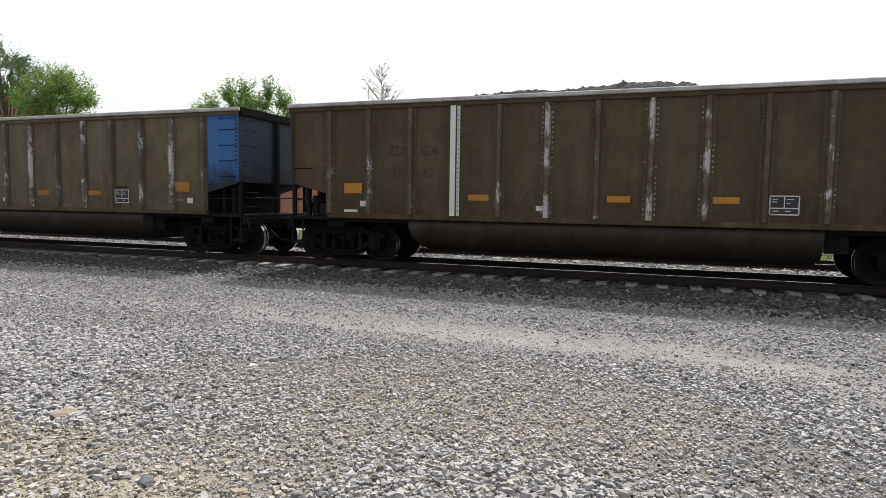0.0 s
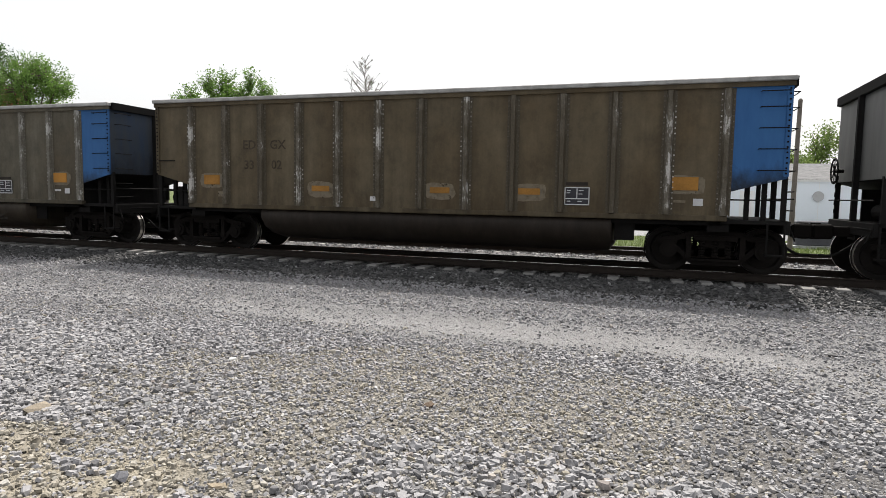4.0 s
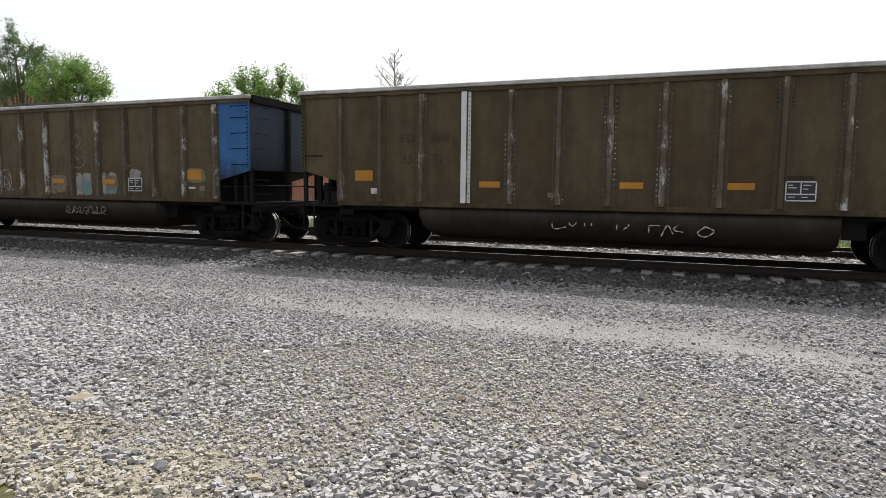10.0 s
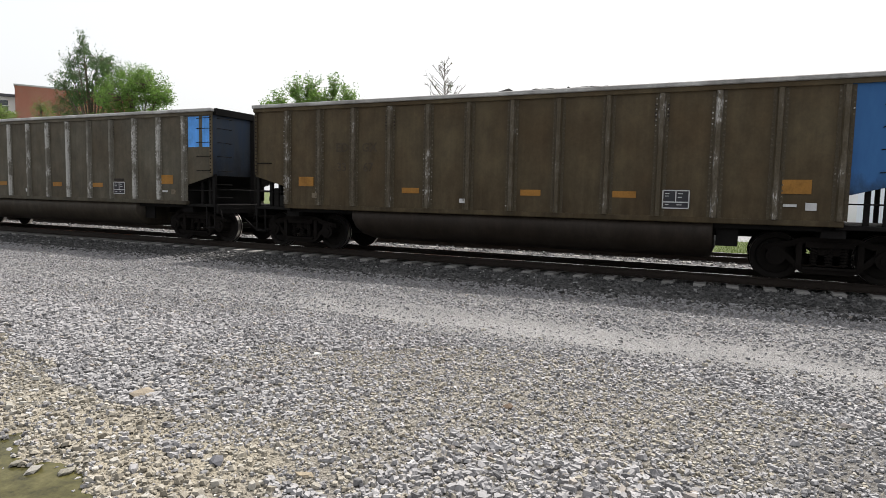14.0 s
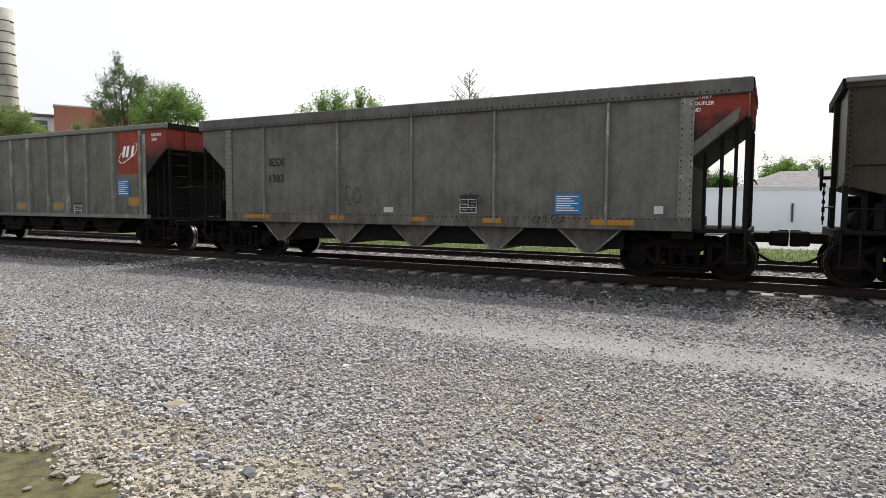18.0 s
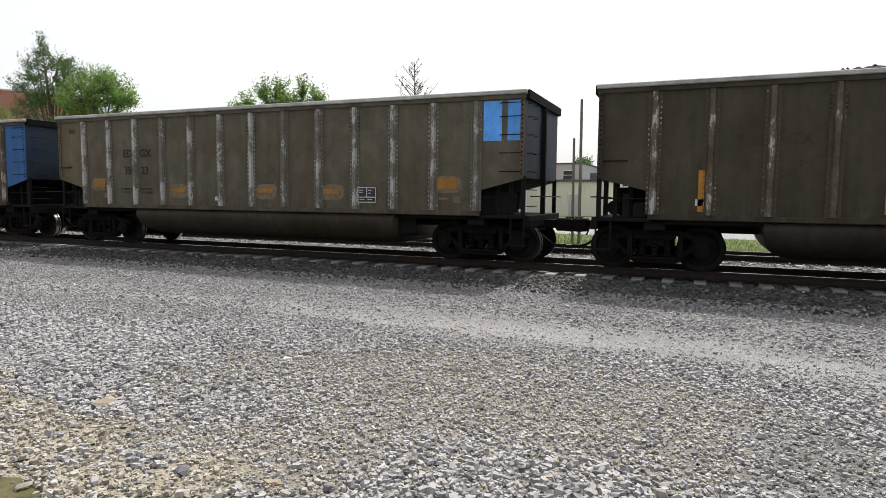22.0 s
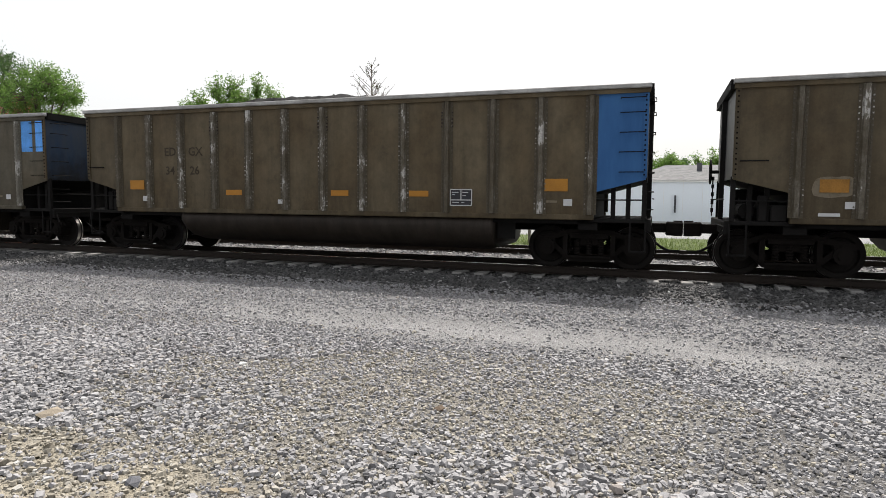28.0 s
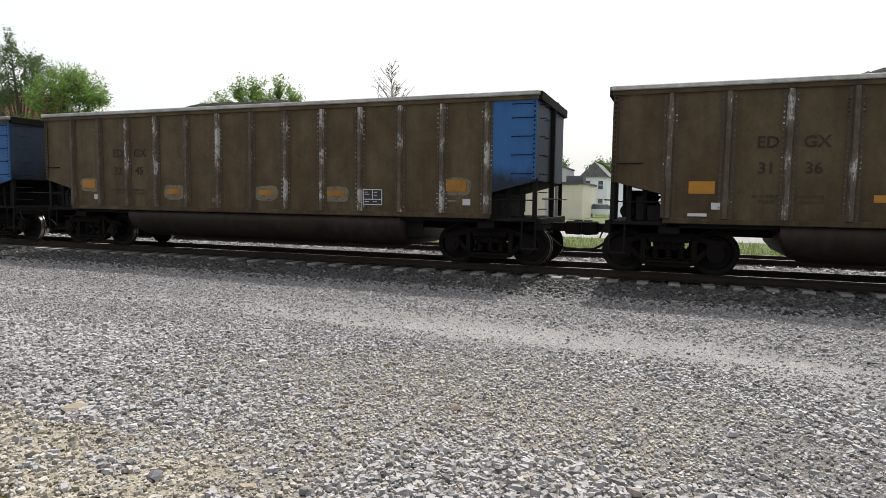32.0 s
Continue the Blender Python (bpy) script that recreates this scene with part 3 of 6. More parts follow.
def coal_mesh(seed, hump, crest, reach):
    """A heap whose crest lies at x = crest and falls off over reach."""
    nx, ny = 130, 17
    vs, fs = [], []
    for i in range(nx):
        x = -7.1 + 14.2 * i / (nx - 1)
        for j in range(ny):
            y = -1.5 + 3.0 * j / (ny - 1)
            a = math.exp(-abs((x - crest) / reach) ** 3.6)
            b = 1 - (y / 1.85) ** 2
            e = math.sin(x * 1.1 + seed * 2.1) + 0.5 * math.sin(x * 2.6 + seed)
            z = 3.46 + hump * a * b * (1 + 0.06 * e) + 0.05 * noise.noise((x * 2.1, y * 2.1, seed)) + 0.06 * noise.noise((x * 7, y * 7, seed)) + 0.06 * noise.noise((x * 19, y * 19, seed))
            vs.append((x, y, z))
    for i in range(nx - 1):
        for j in range(ny - 1):
            q = i * ny + j
            fs.append((q, q + ny, q + ny + 1, q + 1))
    # loose lumps along the crest
    rg = random.Random(seed)
    for _ in range(260):
        i, j = rg.randrange(6, nx - 6), rg.randrange(2, ny - 2)
        c, r = Vector(vs[i * ny + j]), rg.uniform(0.018, 0.04)
        o = len(vs)
        for d in ((1, 0, 0), (-1, 0, 0), (0, 1, 0), (0, -1, 0), (0, 0, 1), (0, 0, -1)):
            vs.append(tuple(c + Vector(d) * r * rg.uniform(0.6, 1.3)))
        for f in ((0, 2, 4), (2, 1, 4), (1, 3, 4), (3, 0, 4), (2, 0, 5), (1, 2, 5), (3, 1, 5), (0, 3, 5)):
            fs.append(tuple(o + k for k in f))
    me = bpy.data.meshes.new("coal_load")
    me.from_pydata(vs, [], fs)
    me.materials.append(COAL)
    return me


def rib_mesh(mat, rivets=True):
    bm = bmesh.new()
    prism(bm, [(-0.075, 0.0), (-0.04, -0.075), (0.04, -0.075), (0.075, 0.0)], 2, SILL + 0.02, TOP - 0.20)
    box(bm, -0.13, 0.13, -0.008, 0.0, SILL + 0.02, TOP - 0.20)
    for i in range(22 if rivets else 0):
        z = SILL + 0.12 + i * 0.105
        for x in (-0.108, 0.108):
            box(bm, x - 0.013, x + 0.013, -0.022, -0.006, z, z + 0.028)
    for f in bm.faces:
        c = f.calc_center_median()
        f.material_index = 1 if c.y > -0.024 and abs(c.x) > 0.088 and abs(c.x) < 0.125 and f.calc_area() < 0.01 else 0
    return mesh_of("rib", bm, [mat, mat])


def gondola(body, rib_mat, end_mat, blue_style, belly):
    """One coal gondola with all its parts; the coal is added per car."""
    car = new("coal_gondola")
    # side sheets: full between the bolsters, sloping lower edge beyond them
    for y in (-1.60, 1.575):
        prof = [(-6.22, TOP - 0.18), (-6.22, SILL), (6.22, SILL), (6.22, TOP - 0.18)]
        bm = bmesh.new()
        prism(bm, prof, 1, y, y + 0.025)
        part("side_sheet", bm, body, car)
        for s in (-1, 1):
            bm = bmesh.new()
            pr = [(s * 6.221, 1.62), (s * 7.30, 1.90), (s * 7.30, TOP - 0.18), (s * 6.221, TOP - 0.18)]
            prism(bm, pr, 1, y, y + 0.025)
            paint = end_mat if s < 0 else (BLUE if blue_style == "full" else body)
            part("end_bay_panel", bm, paint, car, "blue painted end panel" if paint is BLUE else "")
            if s > 0 and blue_style == "squares" and y < 0:
                for xa, xb in ((6.38, 6.80), (6.93, 7.24)):
                    boxes("blue_square", [(xa, xb, y - 0.006, y, 2.72, TOP - 0.22)], SKYBLUE, car, "bright blue painted rectangle")
    rm, far = rib_mesh(rib_mat), rib_mesh(rib_mat, False)
    for x in RIB_X:
        place("rib", rm, car, pose(x, -1.60, 0))
        place("rib", far, car, pose(x, 1.60, 0, 0, 0, 180))
    for y0, y1 in ((-1.70, -1.56), (1.56, 1.70)):
        boxes("top_chord", [(-7.36, 7.36, y0, y1, TOP - 0.10, TOP - 0.01)], CHORD, car, "pale worn aluminium top rail", 0.015)
        boxes("chord_web", [(-7.34, 7.34, y0 + 0.05, y1 - 0.05, TOP - 0.19, TOP - 0.10)], body, car)
    for s in (-1, 1):
        boxes("end_chord", [(min(s * 7.22, s * 7.40), max(s * 7.22, s * 7.40), -1.555, 1.555, TOP - 0.19, TOP - 0.005)], IRON, car)
        bm = bmesh.new()
        box(bm, min(s * 7.28, s * 7.305), max(s * 7.28, s * 7.305), -1.575, 1.575, 1.92, TOP - 0.18)
        part("end_sheet", bm, END_REAR if s > 0 else END_FRONT, car, "dusty blue-grey end wall, sooty below" if s > 0 else "pale grey end wall, sooty below")
        bm = bmesh.new()
        prism(bm, [(-0.10, 0.0), (-0.05, 0.09), (0.05, 0.09), (0.10, 0.0)], 2, 1.10, TOP - 0.18)
        for v in bm.verts:
            v.co = Vector((s * (7.31 + v.co.y), v.co.x, v.co.z))
        part("end_stiffener", bm, IRON, car)
        boxes("corner_angle", [(min(s * 7.22, s * 7.315), max(s * 7.22, s * 7.315), -1.625, -1.600, 1.94, TOP - 0.18)], BLUE if s > 0 and blue_style == "full" else end_mat, car)
        bm = bmesh.new()
        for i in range(17):
            z = 1.98 + i * 0.098
            box(bm, min(s * 7.25, s * 7.28), max(s * 7.25, s * 7.28), -1.642, -1.62, z, z + 0.03)
        tagged(part("rivet_strip", bm, GEAR, car), kind="stuff")
    for y0, y1 in ((-1.635, -1.50), (1.50, 1.635)):
        boxes("side_sill", [(-6.30, 6.30, y0, y1, SILL - 0.09, SILL + 0.02)], body, car, "", 0.012)
    # tub between the trucks, rounded below
    prof = [(-1.54, SILL - 0.09)] + [(-0.86 - 0.72 * math.cos(radians(a)), 0.95 - 0.605 * math.sin(radians(a))) for a in range(0, 91, 10)]
    prof += [(-a, b) for a, b in reversed(prof)]
    bm = bmesh.new()
    rings = []
    for x, low in ((-4.20, 0.86), (-4.14, 0.62), (-4.02, 0.47), (-3.84, 0.38), (-3.62, 0.345), (3.98, 0.345), (4.10, 0.38), (4.14, 0.47)):
        rings.append([bm.verts.new((x, y, max(z, low))) for y, z in prof])
    for a, b in zip(rings, rings[1:]):
        for i in range(len(prof)):
            j = (i + 1) % len(prof)
            bm.faces.new((a[i], a[j], b[j], b[i]))
    bm.faces.new(rings[0])
    bm.faces.new(rings[-1])
    bmesh.ops.recalc_face_normals(bm, faces=bm.faces[:])
    part("tub", bm, belly, car, "rounded dark brown belly tub", True)
    boxes("underframe", [(-6.2, 6.2, -0.35, 0.35, 0.78, 1.05), (-6.25, -4.16, -1.45, 1.45, 0.98, 1.07), (4.14, 6.25, -1.45, 1.45, 0.98, 1.07)], IRON, car)
    for s in (-1, 1):
        boxes("body_bolster", [(s * 6.17 - 0.2, s * 6.17 + 0.2, -1.45, 1.45, 0.86, 1.06)], IRON, car)
        end_gear(car, s, s < 0)
        ladder(car, s) if s > 0 else None
        coupler_parts(car, s)
        make_truck(car, s * 6.17)
    rods("side_rung", [((-7.2, -1.66, 2.25), (-6.7, -1.66, 2.25))], 0.014, IRON, car)
    boxes("rib_shoe", [(4.2, 4.6, -1.3, -1.26, 0.62, 0.98)], IRON, car)
    return car


# ---- marks on the cars; u is metres back from the front corner ----
def decal(car, name, mat, u0, u1, z0, z1, label="", y=-1.612):
    return boxes(name, [(u0 - HL, u1 - HL, y - 0.004, y, z0, z1)], mat, car, label)


LAYER = [0]


def patch_mark(car, mat, u, z, ru, rz, seed, y=-1.6012, name="paint_patch", rough=0.2):
    bm = bmesh.new()
    LAYER[0] = (LAYER[0] + 1) % 8
    y -= 0.0006 * LAYER[0]
    blob(bm, u - HL, z, ru, rz, y, seed, 26, rough)
    return part(name, bm, mat, car)


def words(car, txt, size, u, z, mat, y=-1.612):
    me = lettering(txt, size, mat)
    return place("lettering", me, car, pose(u - HL, y, z, 90, 0, 0))


def strokes(car, mat, lines, w, y=-1.69, name="graffiti_stroke", label=""):
    for ln in lines:
        bm = bmesh.new()
        ribbon(bm, [(p[0] - HL, p[1]) for p in smooth_line(ln)], w, y)
        part(name, bm, mat, car, label)


def tag_lines(u0, z0, wid, hgt, k, seed):
    """A scrawled tag: k looping letters."""
    rg = random.Random(seed)
    out = []
    for i in range(k):
        x = u0 + wid * i / k
        d = wid / k
        out.append([(x + d * rg.uniform(0, 0.3), z0 + hgt * rg.uniform(0, 0.3)), (x + d * rg.uniform(0.2, 0.7), z0 + hgt * rg.uniform(0.7, 1.0)),
                    (x + d * rg.uniform(0.6, 1.1), z0 + hgt * rg.uniform(0.3, 0.6)), (x + d * rg.uniform(0.2, 0.6), z0 + hgt * rg.uniform(0, 0.35)), (x + d * rg.uniform(0.8, 1.2), z0 + hgt * rg.uniform(0, 0.25))])
    return out


def placard(car, u0, u1, z0, z1, seed=0):
    pl = decal(car, "placard", PLACARD, u0, u1, z0, z1, "black placard with white ruled frame", -1.614)
    t = 0.022
    bars = [(u0, u1, z0, z0 + t), (u0, u1, z1 - t, z1), (u0, u0 + t, z0, z1), (u1 - t, u1, z0, z1), ((u0 + u1) / 2 - 0.01, (u0 + u1) / 2 + 0.01, z0, z1)]
    bars[4] = ((u0 + u1) / 2 - 0.01, (u0 + u1) / 2 + 0.01, z0 + 0.14, z1)
    bars.append((u0, u1, z0 + 0.12, z0 + 0.142))
    rg = random.Random(seed)
    for a, z in ((u0 + 0.05, z1 - 0.08), (u0 + 0.05, z1 - 0.13), (u0 + 0.29, z1 - 0.08), (u0 + 0.29, z1 - 0.15), (u0 + 0.06, z0 + 0.07), (u0 + 0.27, z0 + 0.07)):
        bars.append((a, a + rg.uniform(0.06, 0.15), z, z + 0.016))
    bm = bmesh.new()
    for a, b, c, d in bars:
        box(bm, a - HL, b - HL, -1.623, -1.619, c, d)
    tagged(part("placard_print", bm, PLACARD_LINE, pl), kind="stuff")
    return pl


def marks(car, k, spec):
    """Reporting marks, reflectors, labels and placard of car k."""
    rg = random.Random(100 + k)
    left, right, faint = spec["marks"]
    lm = LETTER_MID if faint == 'mid' else LETTER_FAINT if faint else LETTER
    ua, ub = (2.85, 3.65) if faint else (2.91, 3.59)   # the older cars letter wider apart
    words(car, "ED", 0.31, ua, 2.53, lm)
    words(car, "GX", 0.31, ub, 2.53, lm)
    words(car, left, 0.30, ua - 0.01, 2.05, lm)
    words(car, right, 0.30, ub - 0.03, 2.05, lm)
    if faint is not True:
        bm = bmesh.new()
        for u0, u1, z in ((2.62, 3.04, 1.60), (2.74, 2.98, 1.50), (3.34, 3.80, 1.60), (3.42, 3.78, 1.50)):
            u = u0
            while u < u1:
                w = rg.uniform(0.03, 0.07)
                box(bm, u - HL, u + w - HL, -1.6135, -1.611, z, z + 0.055)
                u += w + 0.02
        tagged(part("small_print", bm, LETTER_FAINT, car, "rows of small faded print"), kind="stuff")
    faded = YELLOW_FADED if spec.get("faded") else YELLOW
    if spec["refl"] == "h":
        for u0, u1, z0, z1 in ((1.50, 1.97, 1.66, 1.90), (4.58, 5.05, 1.53, 1.66), (7.56, 8.02, 1.53, 1.66), (9.55, 10.02, 1.53, 1.66), (12.62, 13.10, 1.66, 1.92)):
            if spec.get("patch"):
                patch_mark(car, PATCH_PALE if spec['patch'] == 'pale' else PATCH, (u0 + u1) / 2, (z0 + z1) / 2 - 0.02, (u1 - u0) * 0.74, 0.19, k * 7 + int(u0 * 10), rough=0.07)
            decal(car, "reflector", faded, u0, u1, z0, z1, "yellow reflective strip")
    else:
        for u, z1, w in ((2.02, 2.05, 0.11), (5.06, 1.66, 0.09), (7.50, 1.66, 0.09), (10.2, 1.70, 0.10), (12.66, 2.08, 0.13)):
            decal(car, "reflector", faded, u - w / 2, u + w / 2, 1.25, z1, "yellow vertical reflective strip")
    placard(car, 10.53, 11.04, 1.33, 1.70, k)
    if rg.random() < 0.7:
        decal(car, "owner_plate", SOOT, 10.56, 11.0, 1.73, 1.80)
    for u, z, w, h in ((1.92, 1.36, 0.16, 0.13), (6.10, 1.33, 0.24, 0.10), (13.02, 1.36, 0.18, 0.14), (12.66, 1.42, 0.22, 0.05)):
        decal(car, "label", PLACARD_LINE if rg.random() < 0.75 else PATCH, u, u + w, z, z + h, "small pale label")
    if rg.random() < 0.5:
        decal(car, "label", PLACARD_LINE, 1.5, 1.85, 1.22, 1.28, "small pale label")
    if spec.get("small"):
        words(car, spec["small"], 0.16, 0.62, 3.28, LETTER)
    # dark worn slots on some ribs
    for i in spec.get("slots", (3, 7, 9)):
        u = RIB_X[i] + HL
        for j in range(5):
            z = 3.05 + j * 0.075
            for d in (-0.12, 0.12):
                decal(car, "rivet_stain", SOOT, u + d - 0.02, u + d + 0.02, z, z + 0.04, "", -1.612)
    for i in spec.get("white", ()):
        x = RIB_X[i]
        boxes("rib_cover", [(x - 0.06, x + 0.06, -1.695, -1.678, SILL + 0.02, TOP - 0.20), (x + 0.07, x + 0.14, -1.622, -1.611, SILL + 0.02, TOP - 0.20)], WHITE_RIB, car, "bright new white rib cover")
    for i in spec.get("flaked", ()):
        u = RIB_X[i] + HL
        for j in range(9):
            z = 1.45 + j * 0.25
            for d in (-0.2, 0.2):
                patch_mark(car, FLAKE, u + d * rg.uniform(0.6, 1.1), z + rg.uniform(-0.1, 0.1), rg.uniform(0.11, 0.24), rg.uniform(0.13, 0.22), k * 31 + i * 9 + j, -1.612, "flaked_paint", 0.5)
        x = RIB_X[i]
        boxes("rib_cover", [(x - 0.04, x + 0.04, -1.69, -1.678, SILL + 0.02, TOP - 0.20)], CHORD, car, "bare worn rib face")


# cars in train order: body kind, marks, reflector style and what sets each apart
CARS = {
    -8: dict(kind="olive", marks=("30", "19", True), refl="h", faded=True, slots=(2, 6, 9)),
    -7: dict(kind="brown", marks=("31", "42", True), refl="h", slots=(6, 9), white=(3,)),
    -6: dict(kind="brown", marks=("32", "90", True), refl="h", flaked=(3, 9), slots=(6,)),
    -5: dict(kind="grey_full", marks=("34", "96", False), refl="h", patch=True, small="3496", slots=(5, 6, 9)),
    -4: dict(kind="olive", marks=("33", "02", True), refl="h", patch=True, faded=True, slots=()),
    -3: dict(kind="brown", marks=("30", "55", True), refl="v", slots=(3, 6, 9)),
    -2: dict(kind="grey", marks=("35", "63", False), refl="h", patch="pale", small="3563", slots=(3, 6, 9)),
    -1: dict(kind="brown", marks=("31", "05", "mid"), refl="h", patch=True, slots=(3, 6, 9)),
    0: dict(kind="brown", marks=("33", "82", "mid"), refl="h", patch=True, slots=(3, 6, 9)),
    1: dict(kind="brown", marks=("33", "71", True), refl="h", slots=(6, 9), white=(3,)),
    2: dict(kind="olive", marks=("32", "08", "mid"), refl="v", slots=(4, 6)),
    3: dict(kind="grey", marks=("34", "86", False), refl="h", faded=True, small="3486", slots=(3, 6, 9)),
    4: dict(kind="brown", marks=("33", "67", True), refl="h", faded=True, slots=(3, 9)),
    8: dict(kind="dark", marks=("38", "41", True), refl="v", slots=(3, 9)),
    9: dict(kind="brown", marks=("33", "98", "mid"), refl="h", faded=True, patch=True, slots=(3, 9)),
    10: dict(kind="grey", marks=("35", "23", False), refl="h", faded=True, patch=True, small="3523", slots=(3, 6, 9)),
    11: dict(kind="dark", marks=("30", "27", True), refl="v", slots=(3, 6), white=(8,)),
    12: dict(kind="brown", marks=("32", "91", True), refl="h", patch=True, slots=(6, 9), white=(3,)),
    13: dict(kind="olive", marks=("34", "07", True), refl="h", patch="pale", slots=(9,)),
    14: dict(kind="grey", marks=("35", "36", False), refl="v", small="3536", slots=(6, 9)),
    15: dict(kind="olive", marks=("34", "26", True), refl="h", slots=(3, 6, 9)),
    16: dict(kind="olive", marks=("33", "68", "mid"), refl="h", faded=True, patch=True, slots=(3, 9)),
    17: dict(kind="brown", marks=("34", "42", "mid"), refl="h", patch=True, slots=(6, 9)),
    18: dict(kind="brown", marks=("32", "45", "mid"), refl="h", faded=True, patch=True, slots=(3, 9)),
    19: dict(kind="brown", marks=("31", "36", "mid"), refl="h", slots=(3, 9)),
}
PROTO = {
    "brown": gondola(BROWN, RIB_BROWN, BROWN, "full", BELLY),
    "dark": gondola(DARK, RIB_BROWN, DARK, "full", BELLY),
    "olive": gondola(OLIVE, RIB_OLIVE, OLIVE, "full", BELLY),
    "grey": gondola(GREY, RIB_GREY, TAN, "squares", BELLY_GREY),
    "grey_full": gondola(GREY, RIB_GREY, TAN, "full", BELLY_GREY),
}
LABELS = {
    "brown": "dusty brown coal gondola, coal heaped, blue end panel",
    "dark": "dark grimy brown coal gondola, loaded, blue end panel",
    "olive": "dusty olive-brown coal gondola, loaded, blue end panel",
    "grey": "grey loaded coal gondola with two bright blue rectangles",
    "grey_full": "grey aluminium coal gondola, loaded, blue end panel",
}
EXTRA = {1: " and white rib", 12: " and white rib", 11: " and white rib", -7: " and pale rib", -6: " and flaked patches", -3: " and grey graffiti", 13: " and zigzag graffiti", 0: " and blue graffiti", -1: " and dark graffiti"}
PITCH, FIRST = 16.18, -102.145 + HL
TRACK_Y, RAIL_Z = 14.70, 0.26
COALS = [coal_mesh(i, h, c, r) for i, (h, c, r) in enumerate(((0.668, -0.5, 4.0), (0.42, 0.0, 5.5), (0.64, -0.8, 3.2), (0.56, -0.4, 4.0)))]
HEAPED = {-7: 0, -6: 2, -5: 3, -3: 0, -2: 2, -1: 0, 0: 2, 2: 0, 3: 1, 4: 3, 8: 0, 9: 2, 11: 0, 12: 0, 13: 2, 15: 2, 16: 2, 18: 2, 19: 2}
TRAIN = {}
used = set()
for k, spec in CARS.items():
    if spec["kind"] not in used:
        used.add(spec["kind"])
        TRAIN[k] = PROTO[spec["kind"]]
for k, spec in CARS.items():
    if k not in TRAIN:
        TRAIN[k] = copy_thing(PROTO[spec["kind"]], pose(0, 0, 0))
for k, spec in CARS.items():
    car = TRAIN[k]
    kind = spec["kind"]
    lab = LABELS[kind] + EXTRA.get(k, "")
    tagged(car, lab, "freight car", "coal train cars")
    marks(car, k, spec)
    place("coal_load", COALS[HEAPED.get(k, 1)], car, None, "heaped black coal")

# graffiti and special marks
g = TRAIN[-3]
patch_mark(g, CHALK_DIM, 7.45, 1.55, 0.75, 0.42, 5, -1.613, "graffiti_fill", 0.06)
strokes(g, CHALK, [[(6.30, 1.62), (6.90, 1.95), (7.60, 2.1), (8.15, 1.8), (8.20, 1.35), (7.70, 1.2)], [(6.30, 1.62), (7.00, 1.35), (7.50, 1.2)], [(7.20, 2.0), (7.40, 1.5), (7.10, 1.25)]], 0.018, -1.69, "graffiti_outline", "white sprayed outline")
strokes(g, CHALK, tag_lines(8.5, 1.35, 0.75, 0.34, 4, 3) + tag_lines(9.55, 1.3, 0.6, 0.3, 2, 5), 0.012, -1.69)
strokes(g, CHALK_DIM, [[(6.70, 1.0), (6.90, 0.65), (7.50, 0.5), (8.10, 0.62), (8.30, 1.0)]], 0.03, -1.545)
strokes(g, CHALK, tag_lines(6.1, 0.72, 0.6, 0.3, 3, 9), 0.013, -1.545)
g = TRAIN[0]
strokes(g, CHALK, tag_lines(5.35, 1.28, 0.6, 0.6, 3, 14) + [[(5.4, 1.5), (5.5, 1.85), (5.75, 1.92), (5.9, 1.6), (5.8, 1.4)]], 0.011, -1.69)
strokes(g, CHALK, tag_lines(4.0, 0.66, 0.65, 0.27, 3, 15), 0.012, -1.58)
strokes(g, CHALK_DIM, tag_lines(8.0, 0.64, 1.6, 0.28, 7, 16), 0.022, -1.585)
for u, z, ru, rz, m_, s_ in ((7.72, 1.50, 0.36, 0.27, PATCH, 1), (8.62, 1.46, 0.24, 0.26, CHALK_GREY, 2), (8.60, 1.68, 0.18, 0.16, CHALK_GREY, 7), (8.92, 1.50, 0.20, 0.30, CHALK_BLUE, 5), (8.95, 1.72, 0.14, 0.12, CHALK_GREY, 8),
                             (9.48, 1.50, 0.18, 0.28, CHALK_GREY, 3), (9.55, 1.70, 0.16, 0.15, CHALK_BLUE, 9), (9.80, 1.48, 0.28, 0.25, CHALK_BLUE, 4), (9.95, 1.66, 0.14, 0.18, CHALK_GREY, 10), (10.75, 1.74, 0.24, 0.18, CHALK_GREY, 6)):
    patch_mark(g, m_, u, z, ru, rz, s_, -1.6012, "graffiti_fill", 0.16)
strokes(g, CHALK_DIM, [[(8.45, 2.72), (8.6, 2.92), (8.75, 2.75), (8.6, 2.58), (8.45, 2.72)], [(8.42, 2.4), (8.65, 2.62), (8.85, 2.4), (8.65, 2.22), (8.42, 2.4)], [(8.4, 2.2), (8.45, 2.02), (8.7, 1.98), (8.88, 2.12), (8.86, 2.3)]], 0.02, -1.615)
g = TRAIN[1]
scrawl = [[(160, 148), (166, 206), (222, 200)], [(250, 150), (234, 178), (250, 194), (268, 172), (252, 150)], [(300, 150), (302, 194)], [(330, 192), (336, 156), (364, 162), (338, 172)],
          [(440, 160), (436, 204)], [(442, 136), (443, 142)], [(494, 158), (462, 164), (486, 184), (464, 202)], [(566, 212), (574, 158), (628, 156)], [(570, 182), (612, 180)],
          [(616, 226), (640, 180), (662, 214)], [(690, 168), (664, 196), (700, 206)], [(784, 180), (756, 208), (786, 222), (818, 198), (784, 180)]]
strokes(g, CHALK, [[(6.2 + (a - 160) / 208, 0.98 - (b - 145) / 208) for a, b in ln] for ln in scrawl], 0.016, -1.56, "graffiti_stroke", "white handwritten graffiti letter")
g = TRAIN[13]
